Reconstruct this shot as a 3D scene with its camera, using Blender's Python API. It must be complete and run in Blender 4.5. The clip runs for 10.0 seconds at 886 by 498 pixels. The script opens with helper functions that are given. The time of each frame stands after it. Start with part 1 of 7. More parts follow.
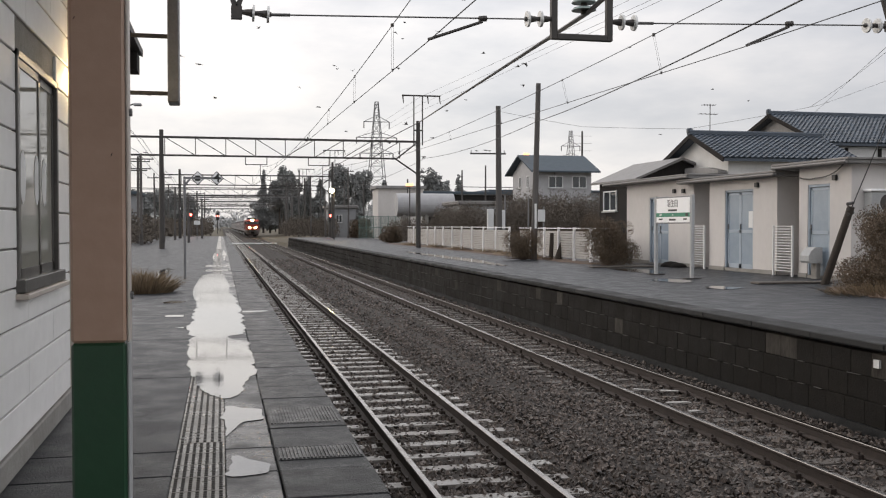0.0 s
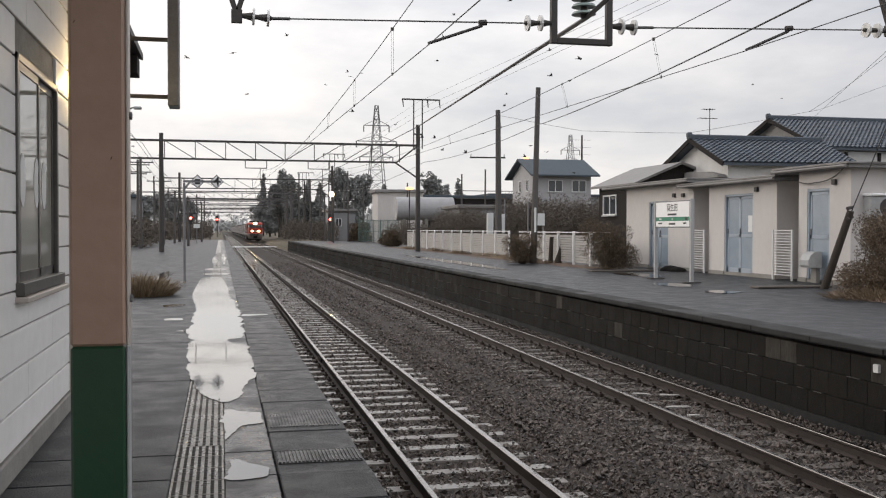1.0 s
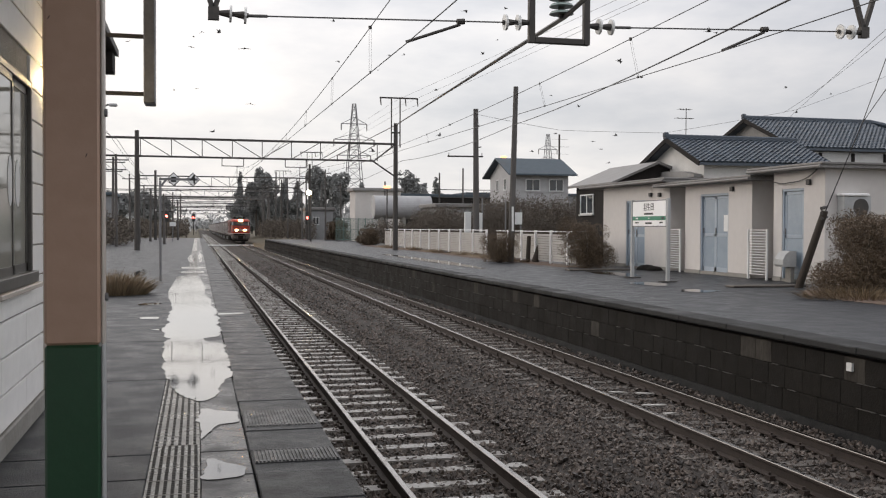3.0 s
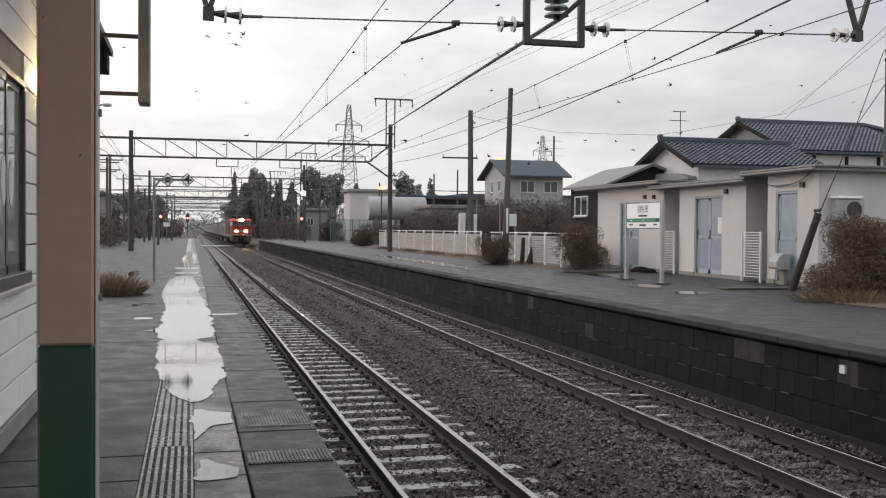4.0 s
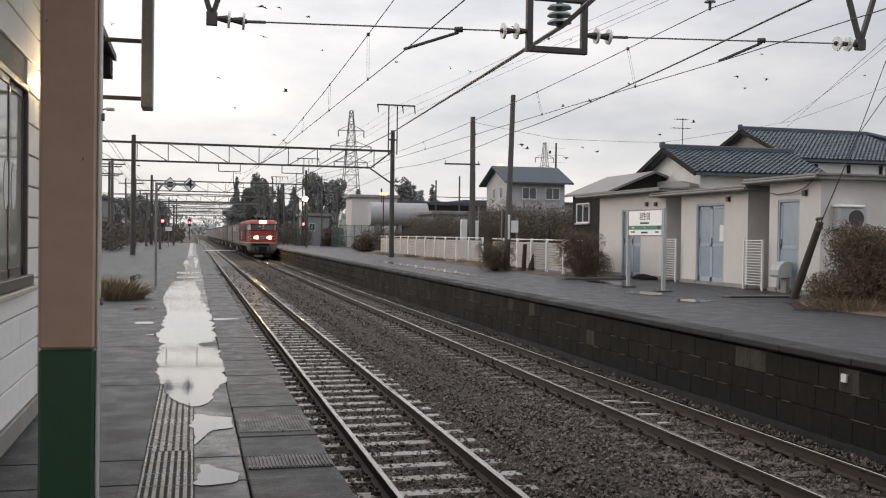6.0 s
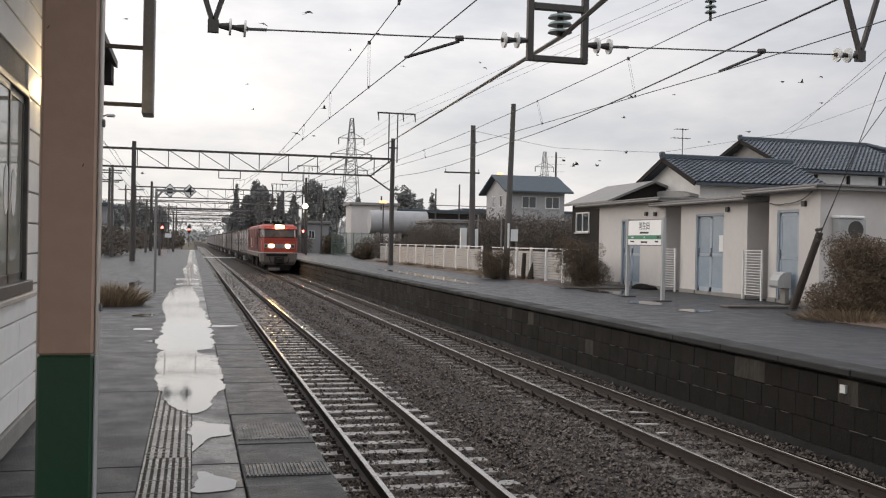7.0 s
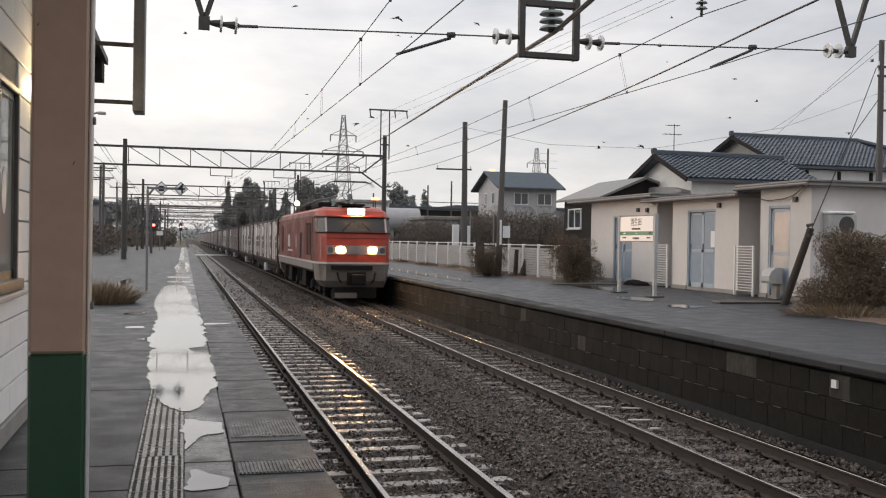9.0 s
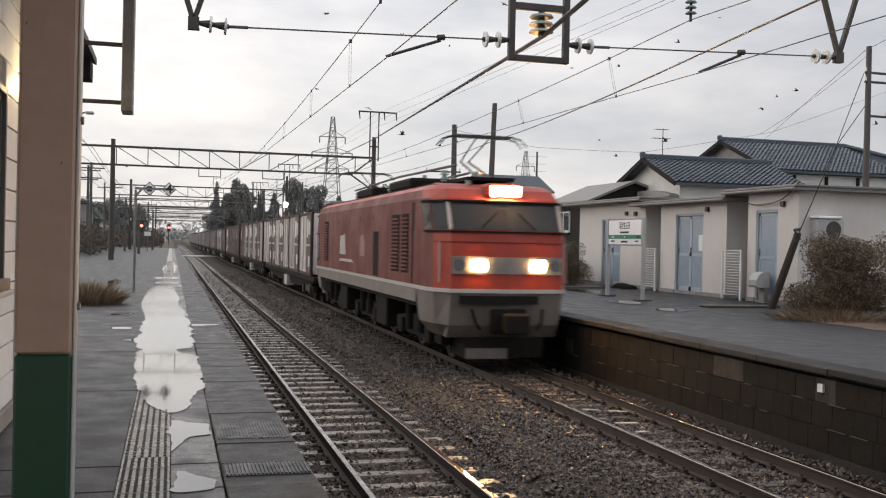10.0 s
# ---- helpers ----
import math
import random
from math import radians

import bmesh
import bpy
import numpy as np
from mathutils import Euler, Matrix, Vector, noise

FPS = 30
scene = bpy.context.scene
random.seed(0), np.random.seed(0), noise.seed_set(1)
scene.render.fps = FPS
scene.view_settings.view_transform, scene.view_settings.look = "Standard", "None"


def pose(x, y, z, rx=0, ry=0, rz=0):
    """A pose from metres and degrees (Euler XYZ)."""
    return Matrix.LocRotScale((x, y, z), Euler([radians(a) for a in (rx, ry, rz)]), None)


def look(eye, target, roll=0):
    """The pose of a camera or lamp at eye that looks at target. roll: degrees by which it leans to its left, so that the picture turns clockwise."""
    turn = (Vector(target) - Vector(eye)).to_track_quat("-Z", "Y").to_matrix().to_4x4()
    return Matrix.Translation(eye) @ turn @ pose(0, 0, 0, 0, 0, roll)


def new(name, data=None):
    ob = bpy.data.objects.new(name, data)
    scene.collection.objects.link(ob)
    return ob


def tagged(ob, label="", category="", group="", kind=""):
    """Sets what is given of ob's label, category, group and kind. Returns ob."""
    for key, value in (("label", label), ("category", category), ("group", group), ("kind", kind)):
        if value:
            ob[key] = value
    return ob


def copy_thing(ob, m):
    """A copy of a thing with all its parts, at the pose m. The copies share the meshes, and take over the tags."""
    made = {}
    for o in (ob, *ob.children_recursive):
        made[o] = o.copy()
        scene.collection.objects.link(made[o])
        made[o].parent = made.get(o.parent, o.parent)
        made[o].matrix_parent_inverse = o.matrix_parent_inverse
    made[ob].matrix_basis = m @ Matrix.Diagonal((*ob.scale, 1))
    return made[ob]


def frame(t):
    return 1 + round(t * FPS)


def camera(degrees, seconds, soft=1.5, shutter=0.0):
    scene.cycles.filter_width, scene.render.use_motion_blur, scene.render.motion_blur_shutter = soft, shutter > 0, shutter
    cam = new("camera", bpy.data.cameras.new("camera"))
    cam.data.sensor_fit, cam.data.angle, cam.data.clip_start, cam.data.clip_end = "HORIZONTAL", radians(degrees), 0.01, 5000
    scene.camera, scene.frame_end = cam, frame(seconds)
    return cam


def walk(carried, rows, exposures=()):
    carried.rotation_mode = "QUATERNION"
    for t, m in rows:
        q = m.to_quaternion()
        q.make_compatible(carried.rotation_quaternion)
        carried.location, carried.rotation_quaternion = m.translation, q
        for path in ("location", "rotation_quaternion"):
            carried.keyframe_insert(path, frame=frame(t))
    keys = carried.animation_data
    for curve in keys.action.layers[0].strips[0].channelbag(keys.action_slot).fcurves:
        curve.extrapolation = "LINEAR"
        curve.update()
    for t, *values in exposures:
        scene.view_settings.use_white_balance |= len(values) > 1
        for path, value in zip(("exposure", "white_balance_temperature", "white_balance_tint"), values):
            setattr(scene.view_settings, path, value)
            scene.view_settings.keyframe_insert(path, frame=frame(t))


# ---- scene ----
# ---- camera ----
cam = camera(48.5, 10.0, soft=1.15, shutter=0.4)
PATH = [
    (0.0, pose(0, 0, 1.41, 88.64, -0.02, -12.72)),
    (0.5, pose(0, 0, 1.41, 88.69, -0.02, -12.64)),
    (1.0, pose(0, 0, 1.41, 88.86, -0.11, -12.74)),
    (1.5, pose(0, 0, 1.41, 89.18, -0.18, -13.14)),
    (2.0, pose(0, 0, 1.41, 88.87, -0.06, -13.55)),
    (2.5, pose(0, 0, 1.41, 88.76, -0.12, -13.84)),
    (4.0, pose(0, 0, 1.41, 88.87, -0.44, -14.37)),
    (4.5, pose(0, 0, 1.41, 88.87, -0.45, -14.49)),
    (5.0, pose(0, 0, 1.41, 88.92, -0.46, -14.40)),
    (5.5, pose(0, 0, 1.41, 89.11, -0.61, -14.37)),
    (7.0, pose(0, 0, 1.41, 89.71, -1.16, -14.30)),
    (7.5, pose(0, 0, 1.41, 90.14, -1.27, -14.57)),
    (8.0, pose(0, 0, 1.41, 89.81, -0.89, -14.76)),
    (8.5, pose(0, 0, 1.41, 89.63, -0.78, -14.62)),
    (9.0, pose(0, 0, 1.41, 89.53, -0.96, -14.75)),
    (9.5, pose(0, 0, 1.41, 89.61, -1.15, -15.18)),
    (10.0, pose(0, 0, 1.41, 89.68, -1.31, -15.41)),
]
walk(cam, PATH, exposures=[(0.0, 0.02, 6600, 13.5), (4.0, 0.0, 6600, 13.5), (7.0, -0.03, 6600, 13.5), (10.0, -0.06, 6600, 13.5)])

# ---- world and sun ----
world = bpy.data.worlds.new("overcast_dusk")
scene.world = world
world.use_nodes = True
wt = world.node_tree
wt.nodes.clear()


def wnode(kind, **props):
    n = wt.nodes.new(kind)
    for k, v in props.items():
        n.inputs[k].default_value = v
    return n


w_out = wnode("ShaderNodeOutputWorld")
w_bg = wnode("ShaderNodeBackground", Strength=1.0)
w_sky = wnode("ShaderNodeTexSky")
w_sky.sky_type = "NISHITA"
w_sky.sun_disc = False
w_sky.sun_elevation = radians(9)
w_sky.sun_rotation = radians(-51)
w_co = wnode("ShaderNodeTexCoord")
w_sun = wnode("ShaderNodeVectorMath")
w_sun.operation = "DOT_PRODUCT"
w_sun.inputs[1].default_value = Vector((-0.75, 0.6, 0.25)).normalized()
w_glow = wnode("ShaderNodeValToRGB")
e = w_glow.color_ramp.elements
e[0].position, e[0].color = 0.0, (0.92, 0.93, 0.95, 1)
e[1].position, e[1].color = 1.0, (0.95, 0.92, 0.88, 1)
for at_, c in ((0.5, (0.56, 0.573, 0.605)), (0.71, (0.775, 0.78, 0.79)), (0.86, (0.92, 0.903, 0.888))):
    w_glow.color_ramp.elements.new(at_).color = (*c, 1)
w_half = wnode("ShaderNodeMapRange")
w_half.inputs["From Min"].default_value = -1.0
# an overcast sky is brighter overhead than at the horizon
w_sep = wnode("ShaderNodeSeparateXYZ")
w_zen = wnode("ShaderNodeMapRange")
w_zen.inputs["From Min"].default_value = 0.12
w_zen.inputs["From Max"].default_value = 0.9
w_zen.inputs["To Min"].default_value = 1.0
w_zen.inputs["To Max"].default_value = 1.85
w_up = wnode("ShaderNodeMath")
w_up.operation = "MULTIPLY"
w_map = wnode("ShaderNodeMapping")
w_map.inputs["Scale"].default_value = (1.0, 1.0, 3.2)
w_cloud = wnode("ShaderNodeTexNoise", Scale=3.4, Detail=6.0, Roughness=0.58)
w_cr = wnode("ShaderNodeMapRange")
w_cr.inputs["From Min"].default_value = 0.3
w_cr.inputs["From Max"].default_value = 0.7
w_cr.inputs["To Min"].default_value = 0.80
w_cr.inputs["To Max"].default_value = 1.22
w_tint = wnode("ShaderNodeValToRGB")
w_tint.color_ramp.elements[0].position, w_tint.color_ramp.elements[0].color = 0.34, (0.93, 0.965, 1.0, 1)
w_tint.color_ramp.elements[1].position, w_tint.color_ramp.elements[1].color = 0.66, (1.0, 0.985, 0.95, 1)
w_col = wnode("ShaderNodeVectorMath")
w_col.operation = "MULTIPLY"
w_mul = wnode("ShaderNodeVectorMath")
w_mul.operation = "SCALE"
w_dim = wnode("ShaderNodeVectorMath")
w_dim.operation = "SCALE"
w_dim.inputs["Scale"].default_value = 0.015
w_add = wnode("ShaderNodeVectorMath")
w_add.operation = "ADD"
wl = wt.links.new
wl(w_co.outputs["Generated"], w_sun.inputs[0])
wl(w_sun.outputs["Value"], w_half.inputs["Value"])
wl(w_half.outputs["Result"], w_glow.inputs["Fac"])
wl(w_co.outputs["Generated"], w_sep.inputs["Vector"])
wl(w_sep.outputs["Z"], w_zen.inputs["Value"])
wl(w_zen.outputs["Result"], w_up.inputs[0])
wl(w_cr.outputs["Result"], w_up.inputs[1])
wl(w_co.outputs["Generated"], w_map.inputs["Vector"])
wl(w_map.outputs["Vector"], w_cloud.inputs["Vector"])
wl(w_cloud.outputs["Fac"], w_cr.inputs["Value"])
wl(w_cloud.outputs["Fac"], w_tint.inputs["Fac"])
wl(w_glow.outputs["Color"], w_col.inputs[0])
wl(w_tint.outputs["Color"], w_col.inputs[1])
wl(w_col.outputs["Vector"], w_mul.inputs[0])
wl(w_up.outputs["Value"], w_mul.inputs["Scale"])
wl(w_sky.outputs["Color"], w_dim.inputs[0])
wl(w_mul.outputs["Vector"], w_add.inputs[0])
wl(w_dim.outputs["Vector"], w_add.inputs[1])
wl(w_add.outputs["Vector"], w_bg.inputs["Color"])
wl(w_bg.outputs["Background"], w_out.inputs["Surface"])

sun = new("sun", bpy.data.lights.new("sun", "SUN"))
sun.data.energy = 0.7
sun.data.angle = radians(25)
sun.data.color = (1.0, 0.93, 0.84)
house_lamp = new("house_lamp_light", bpy.data.lights.new("house_lamp_light", "POINT"))
house_lamp.data.energy, house_lamp.data.color, house_lamp.data.shadow_soft_size = 3.6, (1.0, 0.72, 0.38), 0.06
house_lamp.location = (-0.85, 8.0, 2.7)
sun.matrix_world = look((-75, 60, 28), (0, 0, 0))

# ---- materials ----


def mat(name, base, other=None, scale=6.0, rough=0.7, rough2=None, metal=0.0, bump=0.0, bscale=60.0, space="Object",
        spec=0.5, detail=5.0, rand=0.0, island=0.0, stretch=(1, 1, 1), contrast=(0.35, 0.68), emit=None, power=0.0, ior=1.5):
    """A surface with two colours mixed by broad and fine grain, uneven gloss and fine relief."""
    m = bpy.data.materials.new(name)
    m.use_nodes = True
    t = m.node_tree
    b = t.nodes["Principled BSDF"]
    link = t.links.new
    other = other or tuple(c * 0.72 for c in base)
    co = t.nodes.new("ShaderNodeTexCoord")
    if space == "World":
        vec = t.nodes.new("ShaderNodeNewGeometry").outputs["Position"]
    else:
        vec = co.outputs["Object"]
    mp = t.nodes.new("ShaderNodeMapping")
    mp.inputs["Scale"].default_value = stretch
    link(vec, mp.inputs["Vector"])
    n1 = t.nodes.new("ShaderNodeTexNoise")
    n1.inputs["Scale"].default_value = scale
    n1.inputs["Detail"].default_value = detail
    n1.inputs["Roughness"].default_value = 0.62
    n2 = t.nodes.new("ShaderNodeTexNoise")
    n2.inputs["Scale"].default_value = scale * 9
    n2.inputs["Detail"].default_value = 3
    for n in (n1, n2):
        link(mp.outputs["Vector"], n.inputs["Vector"])
    av = t.nodes.new("ShaderNodeMix")
    av.inputs["Factor"].default_value = 0.35
    link(n1.outputs["Fac"], av.inputs["A"])
    link(n2.outputs["Fac"], av.inputs["B"])
    rg = t.nodes.new("ShaderNodeMapRange")
    rg.inputs["From Min"].default_value, rg.inputs["From Max"].default_value = contrast
    link(av.outputs["Result"], rg.inputs["Value"])
    mx = t.nodes.new("ShaderNodeMix")
    mx.data_type = "RGBA"
    mx.inputs["A"].default_value = (*base, 1)
    mx.inputs["B"].default_value = (*other, 1)
    link(rg.outputs["Result"], mx.inputs["Factor"])
    colour = mx.outputs["Result"]
    if rand or island:
        hs = t.nodes.new("ShaderNodeHueSaturation")
        vr = t.nodes.new("ShaderNodeMapRange")
        k = rand or island
        vr.inputs["To Min"].default_value, vr.inputs["To Max"].default_value = 1 - k, 1 + k
        if rand:
            link(t.nodes.new("ShaderNodeObjectInfo").outputs["Random"], vr.inputs["Value"])
        else:
            link(t.nodes.new("ShaderNodeNewGeometry").outputs["Random Per Island"], vr.inputs["Value"])
        link(vr.outputs["Result"], hs.inputs["Value"])
        link(colour, hs.inputs["Color"])
        colour = hs.outputs["Color"]
    link(colour, b.inputs["Base Color"])
    b.inputs["Metallic"].default_value = metal
    b.inputs["IOR"].default_value = ior
    b.inputs["Specular IOR Level"].default_value = spec
    if rough2 is None:
        b.inputs["Roughness"].default_value = rough
    else:
        rr = t.nodes.new("ShaderNodeMapRange")
        rr.inputs["From Min"].default_value, rr.inputs["From Max"].default_value = 0.38, 0.62
        rr.inputs["To Min"].default_value, rr.inputs["To Max"].default_value = rough, rough2
        link(n1.outputs["Fac"], rr.inputs["Value"])
        link(rr.outputs["Result"], b.inputs["Roughness"])
    if bump:
        n3 = t.nodes.new("ShaderNodeTexNoise")
        n3.inputs["Scale"].default_value = bscale
        n3.inputs["Detail"].default_value = 4
        link(mp.outputs["Vector"], n3.inputs["Vector"])
        bp = t.nodes.new("ShaderNodeBump")
        bp.inputs["Strength"].default_value = bump
        bp.inputs["Distance"].default_value = 0.02
        link(n3.outputs["Fac"], bp.inputs["Height"])
        link(bp.outputs["Normal"], b.inputs["Normal"])
    if emit:
        b.inputs["Emission Color"].default_value = (*emit, 1)
        b.inputs["Emission Strength"].default_value = power
    return m


def glass(name, tint=(0.05, 0.06, 0.065), rough=0.03):
    m = bpy.data.materials.new(name)
    m.use_nodes = True
    b = m.node_tree.nodes["Principled BSDF"]
    b.inputs["Base Color"].default_value = (*tint, 1)
    b.inputs["Roughness"].default_value = rough
    b.inputs["IOR"].default_value = 1.52
    return m


M = {}
M["asphalt"] = mat("wet_asphalt", (0.0105, 0.0128, 0.0168), (0.028, 0.0312, 0.0368), 2.6, 0.36, 0.52, bump=0.6, bscale=70, space="World", spec=0.3, contrast=(0.3, 0.72))
M["slab"] = mat("wet_concrete_slab", (0.016, 0.018, 0.021), (0.045, 0.046, 0.048), 4.5, 0.33, 0.52, bump=0.6, bscale=80, space="World", rand=0.25, spec=0.25)
M["rib"] = mat("worn_ribbed_concrete", (0.05, 0.05, 0.05), (0.024, 0.025, 0.027), 6.0, 0.25, 0.5, bump=0.3, bscale=80, space="World", spec=0.4)
M["wet_film"] = mat("asphalt_under_water_film", (0.013, 0.0145, 0.017), (0.03, 0.031, 0.034), 1.7, 0.1, 0.5, bump=0.2, bscale=60, space="World", spec=0.4)
# sky sheen of the wet tile base is put into its pale colour; tops dark
M["tactile"] = mat("worn_tactile_bar_top", (0.03, 0.028, 0.026), (0.05, 0.046, 0.04), 4.0, 0.5, 0.7, bump=0.2, bscale=120, space="World", rand=0.12)
M["tactile_base"] = mat("worn_tactile_base_sheen", (0.27, 0.255, 0.225), (0.17, 0.16, 0.14), 4.0, 0.2, 0.4, bump=0.2, bscale=120, space="World", rand=0.12)
M["water"] = mat("rain_water", (0.02, 0.021, 0.023), (0.026, 0.026, 0.027), 1.0, 0.05, bump=0.03, bscale=7, space="World", spec=0.5, ior=1.5)
water_bsdf = M["water"].node_tree.nodes["Principled BSDF"]
water_bsdf.inputs["Coat Weight"].default_value, water_bsdf.inputs["Coat IOR"].default_value, water_bsdf.inputs["Coat Roughness"].default_value = 0.5, 1.4, 0.04
M["ballast"] = mat("ballast_bed", (0.022, 0.018, 0.016), (0.05, 0.043, 0.038), 3.0, 0.8, bump=1.0, bscale=28, space="World", spec=0.2)
M["stone"] = mat("ballast_stone", (0.045, 0.034, 0.028), (0.092, 0.075, 0.064), 5.0, 0.42, bump=0.2, space="World", island=0.75, spec=0.3)
M["sleeper"] = mat("concrete_sleeper", (0.24, 0.225, 0.205), (0.14, 0.125, 0.112), 3.0, 0.18, 0.45, bump=0.06, space="World", rand=0.15)
M["old_sleeper"] = mat("weathered_sleeper", (0.05, 0.041, 0.034), (0.095, 0.082, 0.07), 4.0, 0.6, bump=0.4, space="World", rand=0.25)
M["rail_side"] = mat("rusty_rail", (0.022, 0.015, 0.012), (0.04, 0.027, 0.021), 8.0, 0.75, bump=0.2, space="World")
M["rail_top"] = mat("polished_rail", (0.38, 0.36, 0.34), (0.26, 0.235, 0.215), 5.0, 0.08, 0.24, metal=1.0, space="World")
M["block"] = mat("mossy_block", (0.010, 0.0092, 0.0084), (0.021, 0.019, 0.0165), 1.1, 0.65, 0.9, bump=0.5, bscale=40, space="World", rand=0.10, spec=0.12)
M["lime_block"] = mat("lime_stained_block", (0.020, 0.018, 0.016), (0.07, 0.064, 0.056), 3.0, 0.8, bump=0.4, bscale=40, space="World", rand=0.3, spec=0.12, stretch=(1, 1, 0.3))
M["coping"] = mat("coping_concrete", (0.013, 0.014, 0.015), (0.034, 0.034, 0.034), 1.2, 0.5, 0.85, bump=0.35, bscale=50, space="World", rand=0.15, spec=0.2)
M["ledge"] = mat("mortar_ledge", (0.10, 0.094, 0.086), (0.03, 0.028, 0.026), 2.0, 0.6, space="World")
M["earth"] = mat("damp_earth", (0.06, 0.048, 0.034), (0.10, 0.085, 0.05), 0.35, 0.9, bump=0.6, bscale=18, space="World")
M["litter"] = mat("brown_leaf_litter", (0.15, 0.098, 0.068), (0.075, 0.054, 0.04), 1.6, 0.85, bump=0.8, bscale=35, space="World")
M["white_siding"] = mat("white_siding", (0.84, 0.83, 0.81), (0.74, 0.73, 0.71), 1.1, 0.5, bump=0.08, bscale=200, space="World")
M["alum"] = mat("bronze_aluminium", (0.16, 0.155, 0.145), (0.11, 0.105, 0.1), 6.0, 0.4, metal=0.6)
M["concrete"] = mat("base_concrete", (0.28, 0.27, 0.25), (0.18, 0.17, 0.155), 2.5, 0.8, bump=0.3, space="World")
M["post_brown"] = mat("post_beige_paint", (0.41, 0.275, 0.205), (0.35, 0.225, 0.162), 2.0, 0.45, bump=0.06, bscale=30)
M["post_green"] = mat("post_green_paint", (0.013, 0.056, 0.025), (0.010, 0.045, 0.020), 2.0, 0.4, bump=0.06, bscale=30)
M["post_edge"] = mat("post_pale_edge", (0.52, 0.47, 0.42), (0.42, 0.37, 0.33), 3.0, 0.45)
M["steel"] = mat("galvanised_steel", (0.22, 0.22, 0.225), (0.15, 0.15, 0.155), 5.0, 0.5, metal=0.5)
M["dark_steel"] = mat("dark_steel", (0.045, 0.043, 0.042), (0.07, 0.062, 0.056), 5.0, 0.6, metal=0.3)
M["wire"] = mat("wire", (0.06, 0.06, 0.062), (0.09, 0.085, 0.08), 5.0, 0.5, metal=0.4)
M["pole_concrete"] = mat("pole_concrete", (0.10, 0.093, 0.088), (0.065, 0.06, 0.057), 1.0, 0.8, stretch=(4, 4, 0.5), bump=0.15)
# station window panes: glossy, with a pale tint
M["pale_glass"] = glass("pale_tint_glass", (0.34, 0.33, 0.29), 0.04)
M["insulator"] = mat("white_porcelain", (0.68, 0.69, 0.68), (0.58, 0.58, 0.57), 8.0, 0.2)
M["insulator_green"] = mat("grey_porcelain", (0.26, 0.33, 0.31), (0.18, 0.23, 0.22), 8.0, 0.25)
M["plaster"] = mat("cream_plaster", (0.585, 0.56, 0.54), (0.52, 0.495, 0.475), 0.7, 0.85, bump=0.25, bscale=90, space="World", stretch=(1, 1, 0.7))
M["plaster_trim"] = mat("pale_trim", (0.27, 0.265, 0.26), (0.19, 0.185, 0.18), 2.0, 0.75, space="World", stretch=(1, 1, 0.3))
M["blue_door"] = mat("blue_grey_door", (0.33, 0.385, 0.445), (0.27, 0.32, 0.375), 2.0, 0.5, space="World")
M["frosted"] = mat("frosted_pane", (0.29, 0.35, 0.41), (0.24, 0.295, 0.35), 3.0, 0.25, space="World")
M["tile_roof"] = mat("blue_black_roof_tile", (0.036, 0.05, 0.070), (0.062, 0.078, 0.098), 2.0, 0.35, 0.6, space="World", island=0.25)
M["metal_roof"] = mat("grey_metal_roof", (0.20, 0.195, 0.19), (0.13, 0.12, 0.115), 1.5, 0.5, space="World", stretch=(1, 4, 1))
M["blue_roof"] = mat("blue_slate_roof", (0.042, 0.06, 0.076), (0.06, 0.08, 0.098), 2.0, 0.75, space="World")
M["white_wall"] = mat("white_gable", (0.66, 0.655, 0.64), (0.54, 0.535, 0.52), 1.5, 0.8, space="World")
M["dark_wood"] = mat("dark_board_wall", (0.013, 0.012, 0.0115), (0.026, 0.022, 0.02), 3.0, 0.85, space="World", stretch=(4, 4, 0.4), spec=0.25)
M["grey_wall"] = mat("grey_house_wall", (0.26, 0.265, 0.275), (0.20, 0.205, 0.21), 1.5, 0.8, space="World")
M["fence"] = mat("cream_fence_paint", (0.43, 0.42, 0.40), (0.31, 0.29, 0.27), 1.2, 0.6, space="World")
M["pale_wall"] = mat("pale_grey_house_wall", (0.40, 0.40, 0.41), (0.32, 0.32, 0.325), 1.2, 0.8, space="World")
M["fence_green"] = mat("faded_green_fence", (0.13, 0.20, 0.18), (0.09, 0.14, 0.125), 3.0, 0.5)
M["white_paint"] = mat("white_paint", (0.72, 0.73, 0.73), (0.62, 0.63, 0.62), 3.0, 0.4)
M["sign_white"] = mat("bright_sign_white", (0.88, 0.88, 0.88), (0.82, 0.82, 0.82), 3.0, 0.4)
M["green_band"] = mat("green_band", (0.02, 0.22, 0.13), (0.02, 0.18, 0.1), 3.0, 0.4)
M["ink"] = mat("dark_ink", (0.02, 0.022, 0.022), (0.03, 0.03, 0.03), 3.0, 0.5)
M["grey_paint"] = mat("pale_grey_paint", (0.42, 0.43, 0.43), (0.32, 0.325, 0.325), 3.0, 0.5)
# distance haze is put into the leaf colour: grey and too pale for foliage
M["far_haze_leaf"] = mat("haze_grey_far_foliage", (0.19, 0.196, 0.194), (0.235, 0.24, 0.235), 0.3, 0.95, island=0.08, spec=0.05)
M["horizon_haze_leaf"] = mat("haze_pale_horizon_foliage", (0.36, 0.37, 0.37), (0.44, 0.445, 0.44), 0.1, 0.95, island=0.2, spec=0.05)
M["hedge_leaf"] = mat("bare_hedge_twigs", (0.10, 0.086, 0.074), (0.145, 0.125, 0.104), 1.0, 0.9, island=0.4, spec=0.1)
M["leaf_brown"] = mat("brownish_leaf", (0.082, 0.056, 0.034), (0.118, 0.083, 0.051), 3.0, 0.65, island=0.5)
